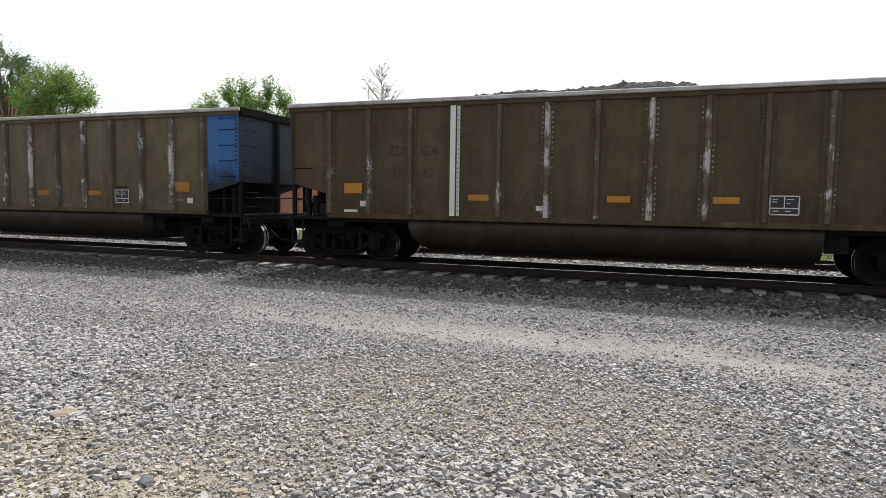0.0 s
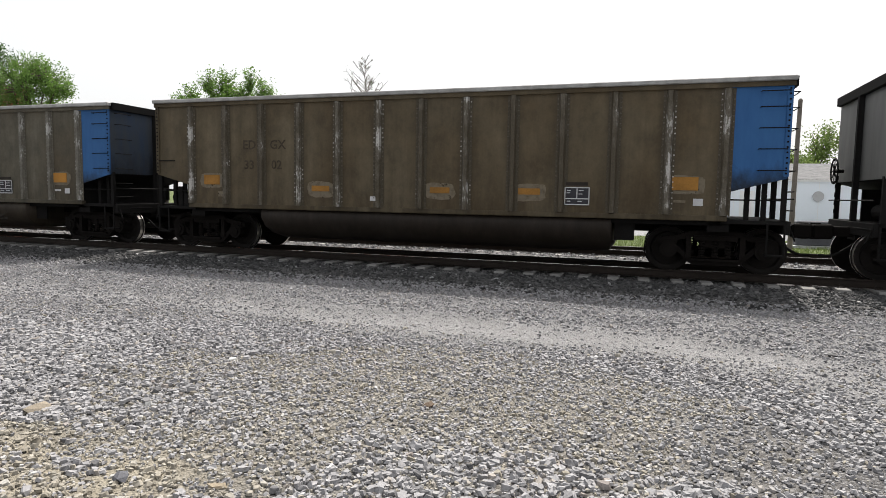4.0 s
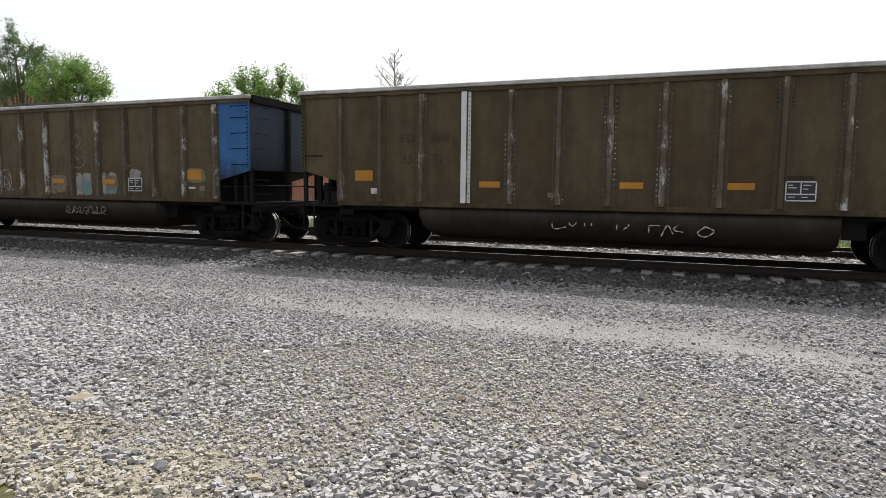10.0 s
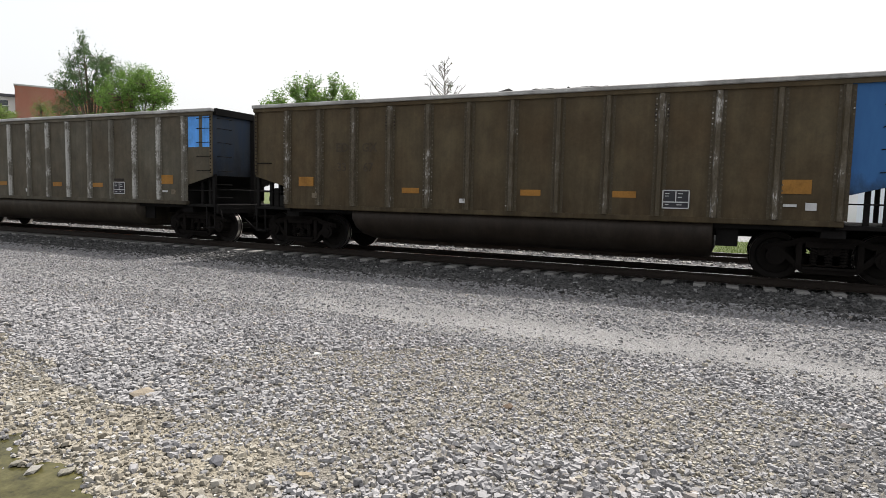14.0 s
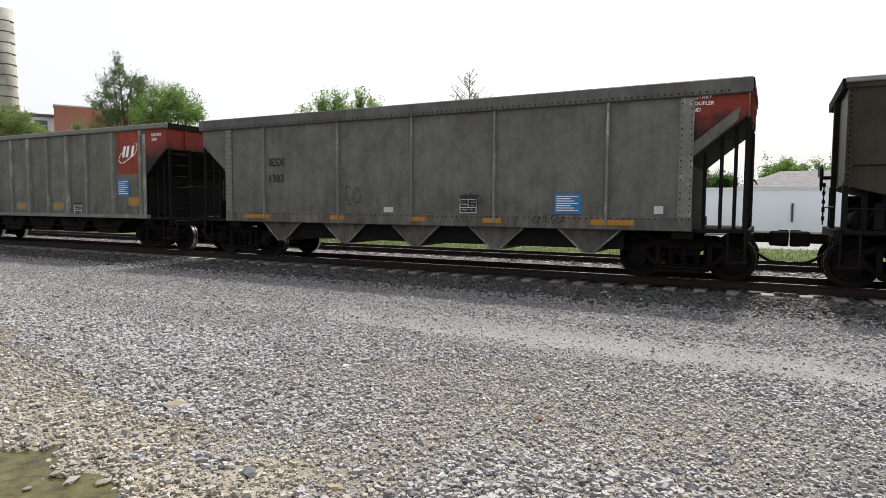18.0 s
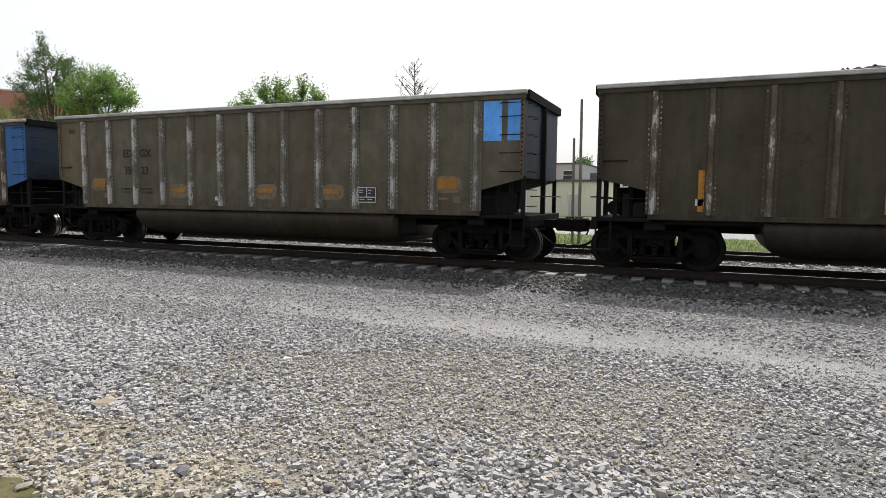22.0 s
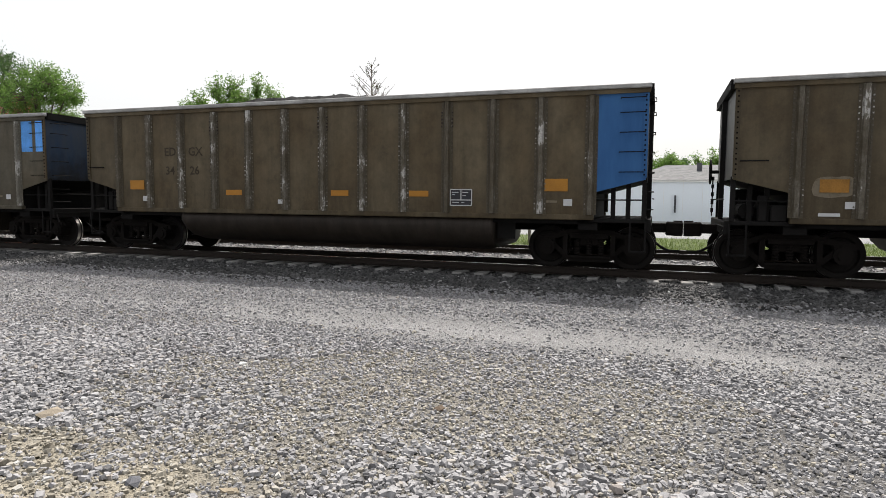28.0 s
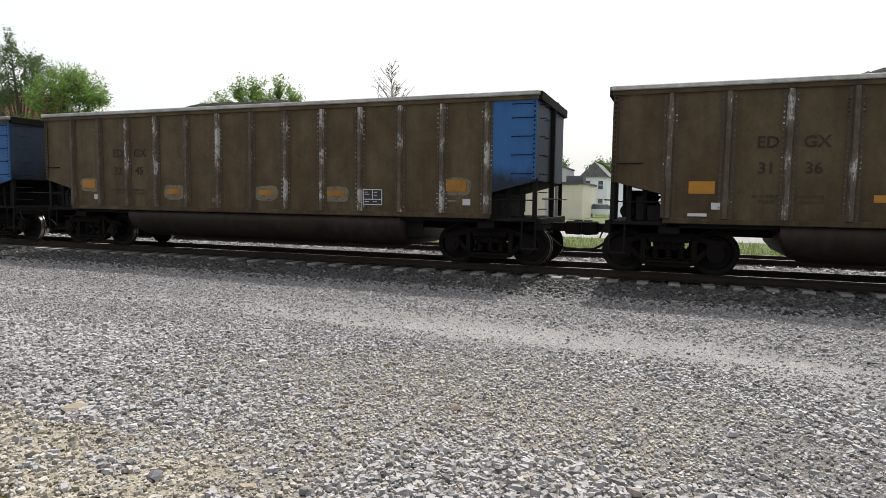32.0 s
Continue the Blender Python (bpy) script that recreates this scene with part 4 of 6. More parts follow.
strokes(g, CHALK, [[(5.15, 1.22), (5.35, 1.75), (5.52, 2.02), (5.55, 1.6), (5.75, 1.25)], [(5.3, 1.45), (5.5, 1.5), (5.8, 1.42)],
                   [(5.95, 2.05), (6.05, 1.55), (6.2, 2.08), (6.3, 1.5), (6.48, 2.1), (6.55, 1.5), (6.72, 2.0), (6.8, 1.45)],
                   [(7.1, 1.45), (7.2, 2.05), (7.35, 1.55), (7.5, 2.08), (7.62, 1.5), (7.8, 2.1), (7.9, 1.6), (8.05, 1.98)],
                   [(8.3, 1.95), (8.5, 1.6), (8.75, 1.25)], [(6.9, 1.3), (7.6, 1.36), (8.3, 1.28)]], 0.016, -1.69, "graffiti_stroke", "white zigzag graffiti")
strokes(g, CHALK_DIM, [[(5.0, 0.75), (5.5, 0.95), (6.2, 0.8), (7.0, 0.95), (7.6, 0.7), (8.4, 0.9), (9.2, 0.72)]], 0.022, -1.555)
strokes(g, CHALK, tag_lines(9.0, 0.72, 0.5, 0.2, 3, 30), 0.012, -1.555)
g = TRAIN[-1]
for i, u in enumerate((5.6, 6.1, 6.6, 8.4, 8.8, 9.3, 12.0)):
    strokes(g, SOOT, tag_lines(u, 1.35, 0.5, 0.55, 1, 40 + i), 0.05, -1.614)
g = TRAIN[14]
strokes(g, CHALK_DIM, tag_lines(8.7, 1.3, 1.1, 0.25, 4, 51) + tag_lines(11.2, 1.3, 0.8, 0.25, 4, 52), 0.016, -1.69)
strokes(g, CHALK_DIM, tag_lines(6.2, 0.6, 0.7, 0.3, 3, 53), 0.02, -1.555)
g = TRAIN[-5]
strokes(g, SOOT, tag_lines(5.2, 0.6, 5.5, 0.4, 9, 61), 0.03, -1.555)
g = TRAIN[18]
strokes(g, CHALK_DIM, [[(3.6, 0.90), (4.4, 0.92), (5.2, 0.88)]], 0.05, -1.555)


# ---- silver hoppers: the two ribbed ones and the smooth-sided one ----
def hopper(ribbed):
    car = new("coal_hopper")
    body, rib_mat = (SILVER, RIB_SILVER) if ribbed else (SLATE, RIB_SILVER)
    top, sill = (4.0 if ribbed else 3.95), 1.12
    cut = 6.26
    for y in (-1.60, 1.575):
        bm = bmesh.new()
        prism(bm, [(-cut, sill), (cut, sill), (cut, top - 0.16), (-cut, top - 0.16)], 1, y, y + 0.025)
        part("side_sheet", bm, body, car)
        for s in (-1, 1):
            bm = bmesh.new()
            prism(bm, [(s * (cut + 0.001), 2.38), (s * 7.24, 3.20), (s * 7.32, top - 0.16), (s * (cut + 0.001), top - 0.16)], 1, y, y + 0.025)
            part("end_bay_panel", bm, RED_END if s > 0 else body, car, "sooty red painted end panel" if s > 0 else "")
            boxes("corner_post", [(s * (cut - 0.02) - 0.07, s * (cut - 0.02) + 0.07, y - 0.012 if y < 0 else y + 0.025, y if y < 0 else y + 0.037, sill, top - 0.3)], rib_mat, car)
    xs = [-6.12, -4.87, -3.55, -2.35, -1.25, -0.11, 1.03, 2.21, 3.28, 4.71, 6.08] if ribbed else [-4.85, -2.28, -0.06, 2.13, 4.68]
    bm = bmesh.new()
    w = 0.105 if ribbed else 0.04
    prism(bm, [(-w, 0.0), (-w * 0.62, -0.085 if ribbed else -0.06), (w * 0.62, -0.085 if ribbed else -0.06), (w, 0.0)], 2, sill + 0.02, top - 0.18)
    for i in range(20):
        z = sill + 0.1 + i * 0.125
        for x in (-w - 0.035, w + 0.035):
            box(bm, x - 0.012, x + 0.012, -0.016, 0.0, z, z + 0.024)
    rm = mesh_of("rib", bm, rib_mat)
    for i, x in enumerate(xs):
        thin = Matrix.Diagonal((0.6, 0.8, 1, 1)) if ribbed and i % 2 == 0 else Matrix()
        place("rib", rm, car, pose(x, -1.60, 0) @ thin)
        place("rib", rm, car, pose(x, 1.60, 0, 0, 0, 180) @ thin)
    if ribbed:
        boxes("weld_seam", [(-6.2, 6.2, -1.606, -1.600, 2.40, 2.425)], body, car)
    for y0, y1 in ((-1.69, -1.56), (1.56, 1.69)):
        boxes("top_chord", [(-7.36, 7.36, y0, y1, top - (0.16 if ribbed else 0.30), top)], rib_mat if ribbed else SLATE, car, "", 0.02)
    for s in (-1, 1):
        boxes("end_chord", [(min(s * 7.22, s * 7.38), max(s * 7.22, s * 7.38), -1.555, 1.555, top - 0.16, top - 0.004)], IRON, car)
        bm = bmesh.new()
        box(bm, min(s * 7.27, s * 7.30), max(s * 7.27, s * 7.30), -1.575, 1.575, 3.20, top - 0.16)
        part("end_sheet", bm, RED_END if s > 0 else body, car)
        for y in (-0.9, 0.0, 0.9):
            boxes("end_rib", [(min(s * 7.30, s * 7.36), max(s * 7.30, s * 7.36), y - 0.05, y + 0.05, 3.20, top - 0.16)], RED_END if s > 0 else body, car)
        bm = bmesh.new()
        prism(bm, [(s * (cut + 0.01), 2.42), (s * 7.27, 3.24), (s * 7.27, 3.20), (s * (cut + 0.01), 2.38)], 1, -1.56, 1.56)
        part("slope_sheet", bm, IRON, car, "soot-dark sloping end sheet")
        boxes("bulkhead", [(min(s * (cut - 0.03), s * cut), max(s * (cut - 0.03), s * cut), -1.56, 1.56, 1.10, 2.40)], IRON, car)
        for y in (-1.585, 1.56):
            boxes("bay_skirt", [(min(s * (cut - 0.25), s * (cut + 0.02)), max(s * (cut - 0.25), s * (cut + 0.02)), y, y + 0.025, 1.02, 1.3)], IRON, car)
        for y in (-1.50, -0.75, 0.75, 1.50):
            rods("end_post", [((s * 7.30, y, 1.05), (s * 7.30, y, 3.22))], 0.045, IRON, car)
        for x in (6.55, 6.85, 7.1):
            rods("end_strut", [((s * x, -1.35, 1.08), (s * x, -1.35, 2.44 + (x - 6.4) * 0.95))], 0.035, IRON, car)
        for z in (1.35, 1.68, 2.02, 2.36, 2.70, 3.05):
            rods("end_rung", [((s * 7.40, -1.48, z), (s * 7.40, -0.95, z))], 0.013, IRON, car, "", 6)
        rods("grab_rail", [((s * 7.42, -0.95, 2.05), (s * 7.42, 1.45, 2.05))], 0.016, IRON, car)
        xa, xb = sorted((s * 5.0, s * 7.36))
        boxes("end_platform", [(xa, xb, -1.52, 1.52, 1.00, 1.08), (min(s * 7.28, s * 7.40), max(s * 7.28, s * 7.40), -1.52, 1.52, 0.84, 1.08)], IRON, car, "", 0.01)
        boxes("step", [(min(s * 7.0, s * 7.34), max(s * 7.0, s * 7.34), -1.58, -1.36, 0.42, 0.45)], IRON, car)
        rods("step_hanger", [((s * 7.02, -1.55, 0.43), (s * 7.02, -1.55, 1.05)), ((s * 7.32, -1.55, 0.43), (s * 7.32, -1.55, 1.05))], 0.02, IRON, car)
        boxes("body_bolster", [(s * 6.17 - 0.2, s * 6.17 + 0.2, -1.45, 1.45, 0.86, 1.06)], IRON, car)
        coupler_parts(car, s)
        make_truck(car, s * 6.17)
        if s < 0:
            bm = bmesh.new()
            rod(bm, (s * 6.6, -1.1, 1.35), (s * 6.6, -0.3, 1.35), 0.22, 14)
            rod(bm, (s * 6.95, -1.2, 1.10), (s * 6.95, -1.2, 1.6), 0.09, 8)
            part("brake_cylinder", bm, IRON, car)
    for y0, y1 in ((-1.635, -1.50), (1.50, 1.635)):
        boxes("side_sill", [(-6.35, 6.35, y0, y1, sill - 0.09, sill + 0.03) if ribbed else (-6.36, 6.36, y0, y1, sill - 0.10, sill + 0.17)], rib_mat if ribbed else CHUTE, car, "", 0.01)
    boxes("underframe", [(-6.2, 6.2, -0.35, 0.35, 0.80, 1.05)], IRON, car)
    # discharge chutes
    if ribbed:
        for i in range(5):
            x = -3.8 + i * 1.9
            bm = bmesh.new()
            prism(bm, [(x - 0.94, 1.03), (x + 0.94, 1.03), (x + 0.50, 0.50), (x - 0.50, 0.50)], 1, -1.30, 1.30)
            part("chute", bm, IRON, car)
            boxes("chute_latch", [(x - 0.16, x + 0.16, -1.36, -1.30, 0.83, 0.93)], GEAR, car)
        rods("brake_pipe", [((-5.0, -1.38, 0.98), (5.0, -1.38, 0.92)), ((-4.5, -1.36, 0.70), (4.5, -1.36, 0.72))], 0.022, IRON, car)
    else:
        # added black box that stops light showing between the chutes
        boxes("door_beam", [(-5.0, 5.0, -1.34, 1.34, 0.60, 1.02)], IRON, car)
        for i in range(5):
            x = -4.40 + i * 2.17
            bm = bmesh.new()
            prism(bm, [(x - 0.68, 1.02), (x + 0.68, 1.02), (x + 0.10, 0.50), (x - 0.10, 0.50)], 1, -1.42, 1.42)
            part("chute", bm, CHUTE, car, "light grey triangular discharge chute")
            bm = bmesh.new()
            for a, b in (((x - 0.68, 1.02), (x - 0.10, 0.50)), ((x + 0.68, 1.02), (x + 0.10, 0.50))):
                rod(bm, (a[0], -1.44, a[1]), (b[0], -1.44, b[1]), 0.025, 6)
            part("chute_frame", bm, RIB_SILVER, car)
        bm = bmesh.new()
        for i in range(110):
            x = -7.0 + i * 0.128
            if abs(x) < 6.4:
                box(bm, x - 0.012, x + 0.012, -1.645, -1.635, sill + 0.12, sill + 0.145)
            box(bm, x - 0.012, x + 0.012, -1.70, -1.69, top - 0.26, top - 0.225)
        for s in (-1, 1):
            boxes("corner_plate", [(s * 6.22 - 0.13, s * 6.22 + 0.13, -1.628, -1.613, sill + 0.18, top - 0.31)], RIB_SILVER, car, "pale riveted corner plate")
            for i in range(19):
                for d in (-0.09, 0.09):
                    z = sill + 0.28 + i * 0.125
                    box(bm, s * 6.22 + d - 0.012, s * 6.22 + d + 0.012, -1.636, -1.628, z, z + 0.025)
        tagged(part("rivet_strip", bm, GEAR, car), kind="stuff")
    # coal just under the rim
    place("coal_load", COALS[1], car, pose(0, 0, -0.35), "black coal load")
    return car


def hopper_marks(car, num, ribbed):
    words(car, "IESX", 0.34 if ribbed else 0.30, 3.20 if ribbed else 2.94, 2.12 if ribbed else 2.57, LETTER, -1.614)
    words(car, num, 0.34 if ribbed else 0.30, 3.18 if ribbed else 2.92, 1.68 if ribbed else 2.12, LETTER, -1.614)
    pu, pz = (9.85, 1.12) if ribbed else (8.60, 1.33)
    placard(car, pu, pu + 0.44, pz, pz + 0.33, int(num))
    decal(car, "owner_plate", PLACARD, pu, pu + 0.44, pz + 0.34, pz + 0.42)
    bl = decal(car, "blue_notice", LABEL_BLUE, 12.24 if ribbed else 10.90, 12.80 if ribbed else 11.50, 1.75 if ribbed else 1.34, 2.29 if ribbed else 1.78, "blue notice with white lines")
    z0, ub = (1.77, 12.28) if ribbed else (1.36, 10.94)
    bm = bmesh.new()
    for i in range(7):
        z = z0 + 0.05 + i * (0.064 if ribbed else 0.05)
        box(bm, ub - HL, ub + 0.48 - HL - 0.08 * (i % 3), -1.621, -1.617, z, z + 0.018)
    tagged(part("notice_print", bm, LETTER_WHITE, bl), kind="stuff")
    if ribbed:
        pn = decal(car, "red_panel", RED, 12.24, 13.32, 2.47, 3.82, "red panel with white emblem", -1.609)
        bm = bmesh.new()
        for x0 in (12.50, 12.68, 12.92):
            v = [bm.verts.new((q - HL, -1.616, z)) for q, z in ((x0, 3.0), (x0 + 0.12, 3.0), (x0 + 0.22, 3.36), (x0 + 0.10, 3.36))]
            bm.faces.new(v)
        ribbon(bm, [(p[0] - HL, p[1]) for p in smooth_line([(12.87, 2.96), (12.52, 2.82), (12.34, 2.9), (12.42, 3.08), (12.54, 3.16)])], 0.02, -1.616)
        ribbon(bm, [(p[0] - HL, p[1]) for p in smooth_line([(12.87, 2.96), (13.16, 3.12), (13.26, 3.36), (13.18, 3.44)])], 0.02, -1.616)
        part("emblem", bm, LETTER_WHITE, pn, "white slanted bars and a swoosh")
        words(car, "ROTARY", 0.12, 14.18, 3.62, LETTER_WHITE, -1.607)
        words(car, "END", 0.12, 14.08, 3.48, LETTER_WHITE, -1.607)
        for u0, u1, z0_, z1 in ((1.25, 1.75, 1.50, 1.76), (4.1, 4.59, 1.31, 1.45), (6.38, 6.84, 1.31, 1.45), (8.68, 9.13, 1.33, 1.46), (12.82, 13.27, 1.47, 1.70)):
            if num == "1092" and u0 == 1.25:
                decal(car, "reflector", YELLOW, 1.25, 1.37, 1.16, 2.06, "tall yellow reflective strip")
                decal(car, "data_plate", CHUTE, 1.80, 2.22, 1.77, 2.05, "grey metal data plate")
                continue
            patch_mark(car, PATCH_PALE, (u0 + u1) / 2, (z0_ + z1) / 2, 0.33, 0.15, int(u0 * 9), rough=0.08)
            decal(car, "reflector", YELLOW, u0, u1, z0_, z1, "yellow reflective strip")
        for i in range(12):
            for s in (0, 1):
                u = (1.25 + 0.075 * i) if s == 0 else (13.4 - 0.075 * i)
                decal(car, "rivet", GEAR, u - 0.014, u + 0.014, 1.95 - 0.065 * i, 1.98 - 0.065 * i)
    else:
        for i, u in enumerate((1.78, 4.80, 7.23, 9.20, 11.70)):
            boxes("reflector", [(u - HL, u - HL + (0.46 if 0 < i < 4 else 0.9), -1.642, -1.637, 1.12, 1.23)], YELLOW, car, "yellow reflective strip")
        words(car, "ROTARY", 0.10, 13.80, 3.60, LETTER_WHITE, -1.607)
        words(car, "COUPLER", 0.10, 13.82, 3.48, LETTER_WHITE, -1.607)
        words(car, "END", 0.10, 13.70, 3.36, LETTER_WHITE, -1.607)
        strokes(car, SOOT, tag_lines(5.3, 1.5, 0.5, 0.5, 2, 71) + tag_lines(8.6, 1.5, 0.6, 0.35, 3, 72) + tag_lines(10.4, 1.13, 0.8, 0.2, 4, 73), 0.012, -1.642)
        decal(car, "label", PLACARD_LINE, 6.47, 6.75, 1.33, 1.46, "small pale label")
        decal(car, "label", PLACARD_LINE, 12.98, 13.16, 1.36, 1.52, "small pale label")
        bm = bmesh.new()
        prism(bm, [(13.60 - HL, 2.42), (14.46 - HL, 3.16), (14.50 - HL, 3.42), (13.60 - HL, 2.70)], 1, -1.606, -1.602)
        part("pale_stripe", bm, SILVER, car, "dusty pale stripe below the red")
        

HOP = hopper(True)
TRAIN[5] = HOP
TRAIN[6] = copy_thing(HOP, pose(0, 0, 0))
TRAIN[7] = hopper(False)
for k, num in ((5, "1092"), (6, "1047"), (7, "1303")):
    hopper_marks(TRAIN[k], num, k != 7)
    tagged(TRAIN[k], "weathered silver ribbed coal hopper with red end panel" if k != 7 else "smooth slate-grey coal hopper with pale triangular chutes", "freight car", "coal train cars")
boxes("rib_cover", [(-1.95 - 0.07, -1.95 + 0.07, -1.685, -1.665, 1.14, 3.74)], WHITE_RIB, TRAIN[5], "bright new white rib cover")

# ---- ground ----
GROUND, _b = material("gravel_ground", 0.9)
_n, _l = links_of(GROUND)
_tc = _n.new("ShaderNodeNewGeometry")
_sp = _n.new("ShaderNodeSeparateXYZ")
_l.new(_tc.outputs["Position"], _sp.inputs[0])
PX, PY = _sp.outputs[0], _sp.outputs[1]


def pos_noise(scale, detail=4, rough=0.55, stretch=(1, 1, 1)):
    mp = _n.new("ShaderNodeMapping")
    mp.inputs["Scale"].default_value = stretch
    _l.new(_tc.outputs["Position"], mp.inputs[0])
    return noise_tex(GROUND, mp.outputs[0], scale, detail, rough)


def band(value, lo, hi, soft):
    """1 between lo and hi with soft edges."""
    up = maths(GROUND, 'DIVIDE', maths(GROUND, 'SUBTRACT', value, lo - soft), 2 * soft, True)
    dn = maths(GROUND, 'DIVIDE', maths(GROUND, 'SUBTRACT', hi + soft, value), 2 * soft, True)
    return maths(GROUND, 'MULTIPLY', up, dn)


def cells(scale, out="Color"):
    v = _n.new("ShaderNodeTexVoronoi")
    v.inputs["Scale"].default_value = scale
    _l.new(_tc.outputs["Position"], v.inputs["Vector"])
    return v.outputs[out]


wob = maths(GROUND, 'MULTIPLY', maths(GROUND, 'SUBTRACT', pos_noise(0.35, 4), 0.5), 3.2)
wy = maths(GROUND, 'ADD', PY, wob)
_cell = _n.new("ShaderNodeSeparateColor")
_l.new(cells(55), _cell.inputs[0])
# darker than the loose stones: shade of the gaps put into the colour
stone = ramp(GROUND, _cell.outputs[0], [(0.0, (0.035, 0.034, 0.034)), (0.35, (0.075, 0.073, 0.074)), (0.86, (0.15, 0.147, 0.148)), (1.0, (0.25, 0.245, 0.246))])
tanned = ramp(GROUND, _cell.outputs[1], [(0.0, (0.10, 0.091, 0.077)), (0.6, (0.20, 0.183, 0.155)), (1.0, (0.30, 0.28, 0.245))])
dust = ramp(GROUND, pos_noise(9, 6, 0.7), [(0.3, (0.235, 0.230, 0.226)), (0.7, (0.315, 0.309, 0.303))])
dust = mix(GROUND, 0.8, dust, mix(GROUND, 1.0, dust, ramp(GROUND, _cell.outputs[1], [(0.0, grey(0.55)), (0.5, grey(0.95)), (1.0, grey(1.35))]), 'MULTIPLY'))
mud = ramp(GROUND, pos_noise(5, 6, 0.7), [(0.3, (0.19, 0.168, 0.128)), (0.7, (0.30, 0.27, 0.215))])
# ballast ground, its colour darkened for the shade beside the train
bal = ramp(GROUND, _cell.outputs[2], [(0.0, (0.035, 0.034, 0.033)), (0.6, (0.08, 0.077, 0.075)), (1.0, (0.18, 0.176, 0.173))])
c = stone
tanzone = maths(GROUND, 'MULTIPLY', band(wy, 3.0, 6.3, 0.8), band(PX, -4.2, 0.6, 1.2))
c = mix(GROUND, maths(GROUND, 'MULTIPLY', tanzone, 0.75), c, tanned)
# a worn strip that bends towards the viewer east of x = 0.2, in a wider spread of fine pale dust
bend = maths(GROUND, 'MULTIPLY', maths(GROUND, 'MAXIMUM', maths(GROUND, 'SUBTRACT', PX, 0.2), 0.0), 0.55)
wl = maths(GROUND, 'ADD', maths(GROUND, 'ADD', PY, bend), maths(GROUND, 'MULTIPLY', wob, 0.25))
spread = maths(GROUND, 'MULTIPLY', band(wy, 5.9, 10.4, 0.9), ramp(GROUND, pos_noise(1.1, 6, 0.7, (0.35, 1, 1)), [(0.30, grey(0.35)), (0.70, grey(1))]))
c = mix(GROUND, maths(GROUND, 'MULTIPLY', spread, 0.6), c, dust)
strip = maths(GROUND, 'MULTIPLY', band(wl, 7.45, 8.05, 0.45), ramp(GROUND, pos_noise(0.9, 5, 0.65, (0.35, 1, 1)), [(0.30, grey(0.4)), (0.60, grey(1))]))
c = mix(GROUND, maths(GROUND, 'MULTIPLY', strip, 0.8), c, dust)
mudzone = maths(GROUND, 'MULTIPLY', band(PX, -9.0, -2.4, 0.5), band(maths(GROUND, 'ADD', PY, maths(GROUND, 'MULTIPLY', wob, 0.3)), -3.0, 3.3, 0.35))
c = mix(GROUND, mudzone, c, mud)
c = mix(GROUND, band(wy, 10.9, 17.8, 0.5), c, bal)
grass_col = ramp(GROUND, pos_noise(3.0, 8, 0.75), [(0.3, (0.045, 0.062, 0.018)), (0.7, (0.105, 0.135, 0.042))])
c = mix(GROUND, band(maths(GROUND, 'ADD', PY, maths(GROUND, 'MULTIPLY', wob, 0.2)), 22.6, 2000, 0.25), c, grass_col)
asphalt = ramp(GROUND, pos_noise(12, 6), [(0.3, grey(0.19)), (0.7, grey(0.28))])
c = mix(GROUND, band(PY, 30.5, 44.0, 0.15), c, asphalt)
_l.new(c, _b.inputs["Base Color"])
_dist = cells(55, "Distance")
bump(GROUND, _b, maths(GROUND, 'ADD', maths(GROUND, 'MULTIPLY', _dist, -1.0), maths(GROUND, 'MULTIPLY', pos_noise(60, 4, 0.7), 0.5)), 0.9, 0.02)

ground_ys = [-400, -60, -12, -4, 0.0, 0.4, 0.7] + [1.0 + 0.08 * i for i in range(26)] + [3.2 + 0.4 * i for i in range(20)] + [11.3, 12.0, 12.6, 13.1, 13.5, 14.0, 15.4, 16.0, 16.6, 17.2, 18.0, 19.0, 20.5, 21.5, 22.5, 30, 60, 150, 400, 1200, 3000]
ground_xs = [-3000, -900, -300, -100, -50, -30] + [-20 + 0.5 * i for i in range(26)] + [-7 + 0.08 * i for i in range(57)] + [-2.0 + 0.5 * i for i in range(25)] + [16, 30, 80, 300, 900, 3000]


def ground_z(x, y):
    sh = min(1.0, max(0.0, (y - 11.2) / 2.0)) * min(1.0, max(0.0, (23.0 - y) / 1.2))
    z = 0.03 * sh
    if -22 < x < 12 and 0 < y < 11:
        z += 0.02 * noise.noise((x * 0.6, y * 0.6, 0.3))
        d = ((x + 4.45) / 1.4) ** 2 + ((y - 1.82) / 0.66) ** 2
        if d < 1.8:
            z -= 0.075 * max(0.0, min(1.0, 1.25 - d + 0.75 * noise.noise((x * 2.3, y * 3.1, 4)) + 0.35 * noise.noise((x * 7, y * 8, 2))))
    return z


gv = [(x, y, ground_z(x, y)) for y in ground_ys for x in ground_xs]
nxg = len(ground_xs)
gf = [(j * nxg + i, j * nxg + i + 1, (j + 1) * nxg + i + 1, (j + 1) * nxg + i) for j in range(len(ground_ys) - 1) for i in range(nxg - 1)]
me = bpy.data.meshes.new("ground")
me.from_pydata(gv, [], gf)
me.materials.append(GROUND)
tagged(new("ground", me), "grey gravel yard with dusty lane and tan mud", "ground", kind="structure")

# shallow muddy puddle; the uneven hollow draws its shoreline
PUDDLE, _b = material("muddy_water", 0.2, 0.0, 0.12)
_links_p = PUDDLE.node_tree.links
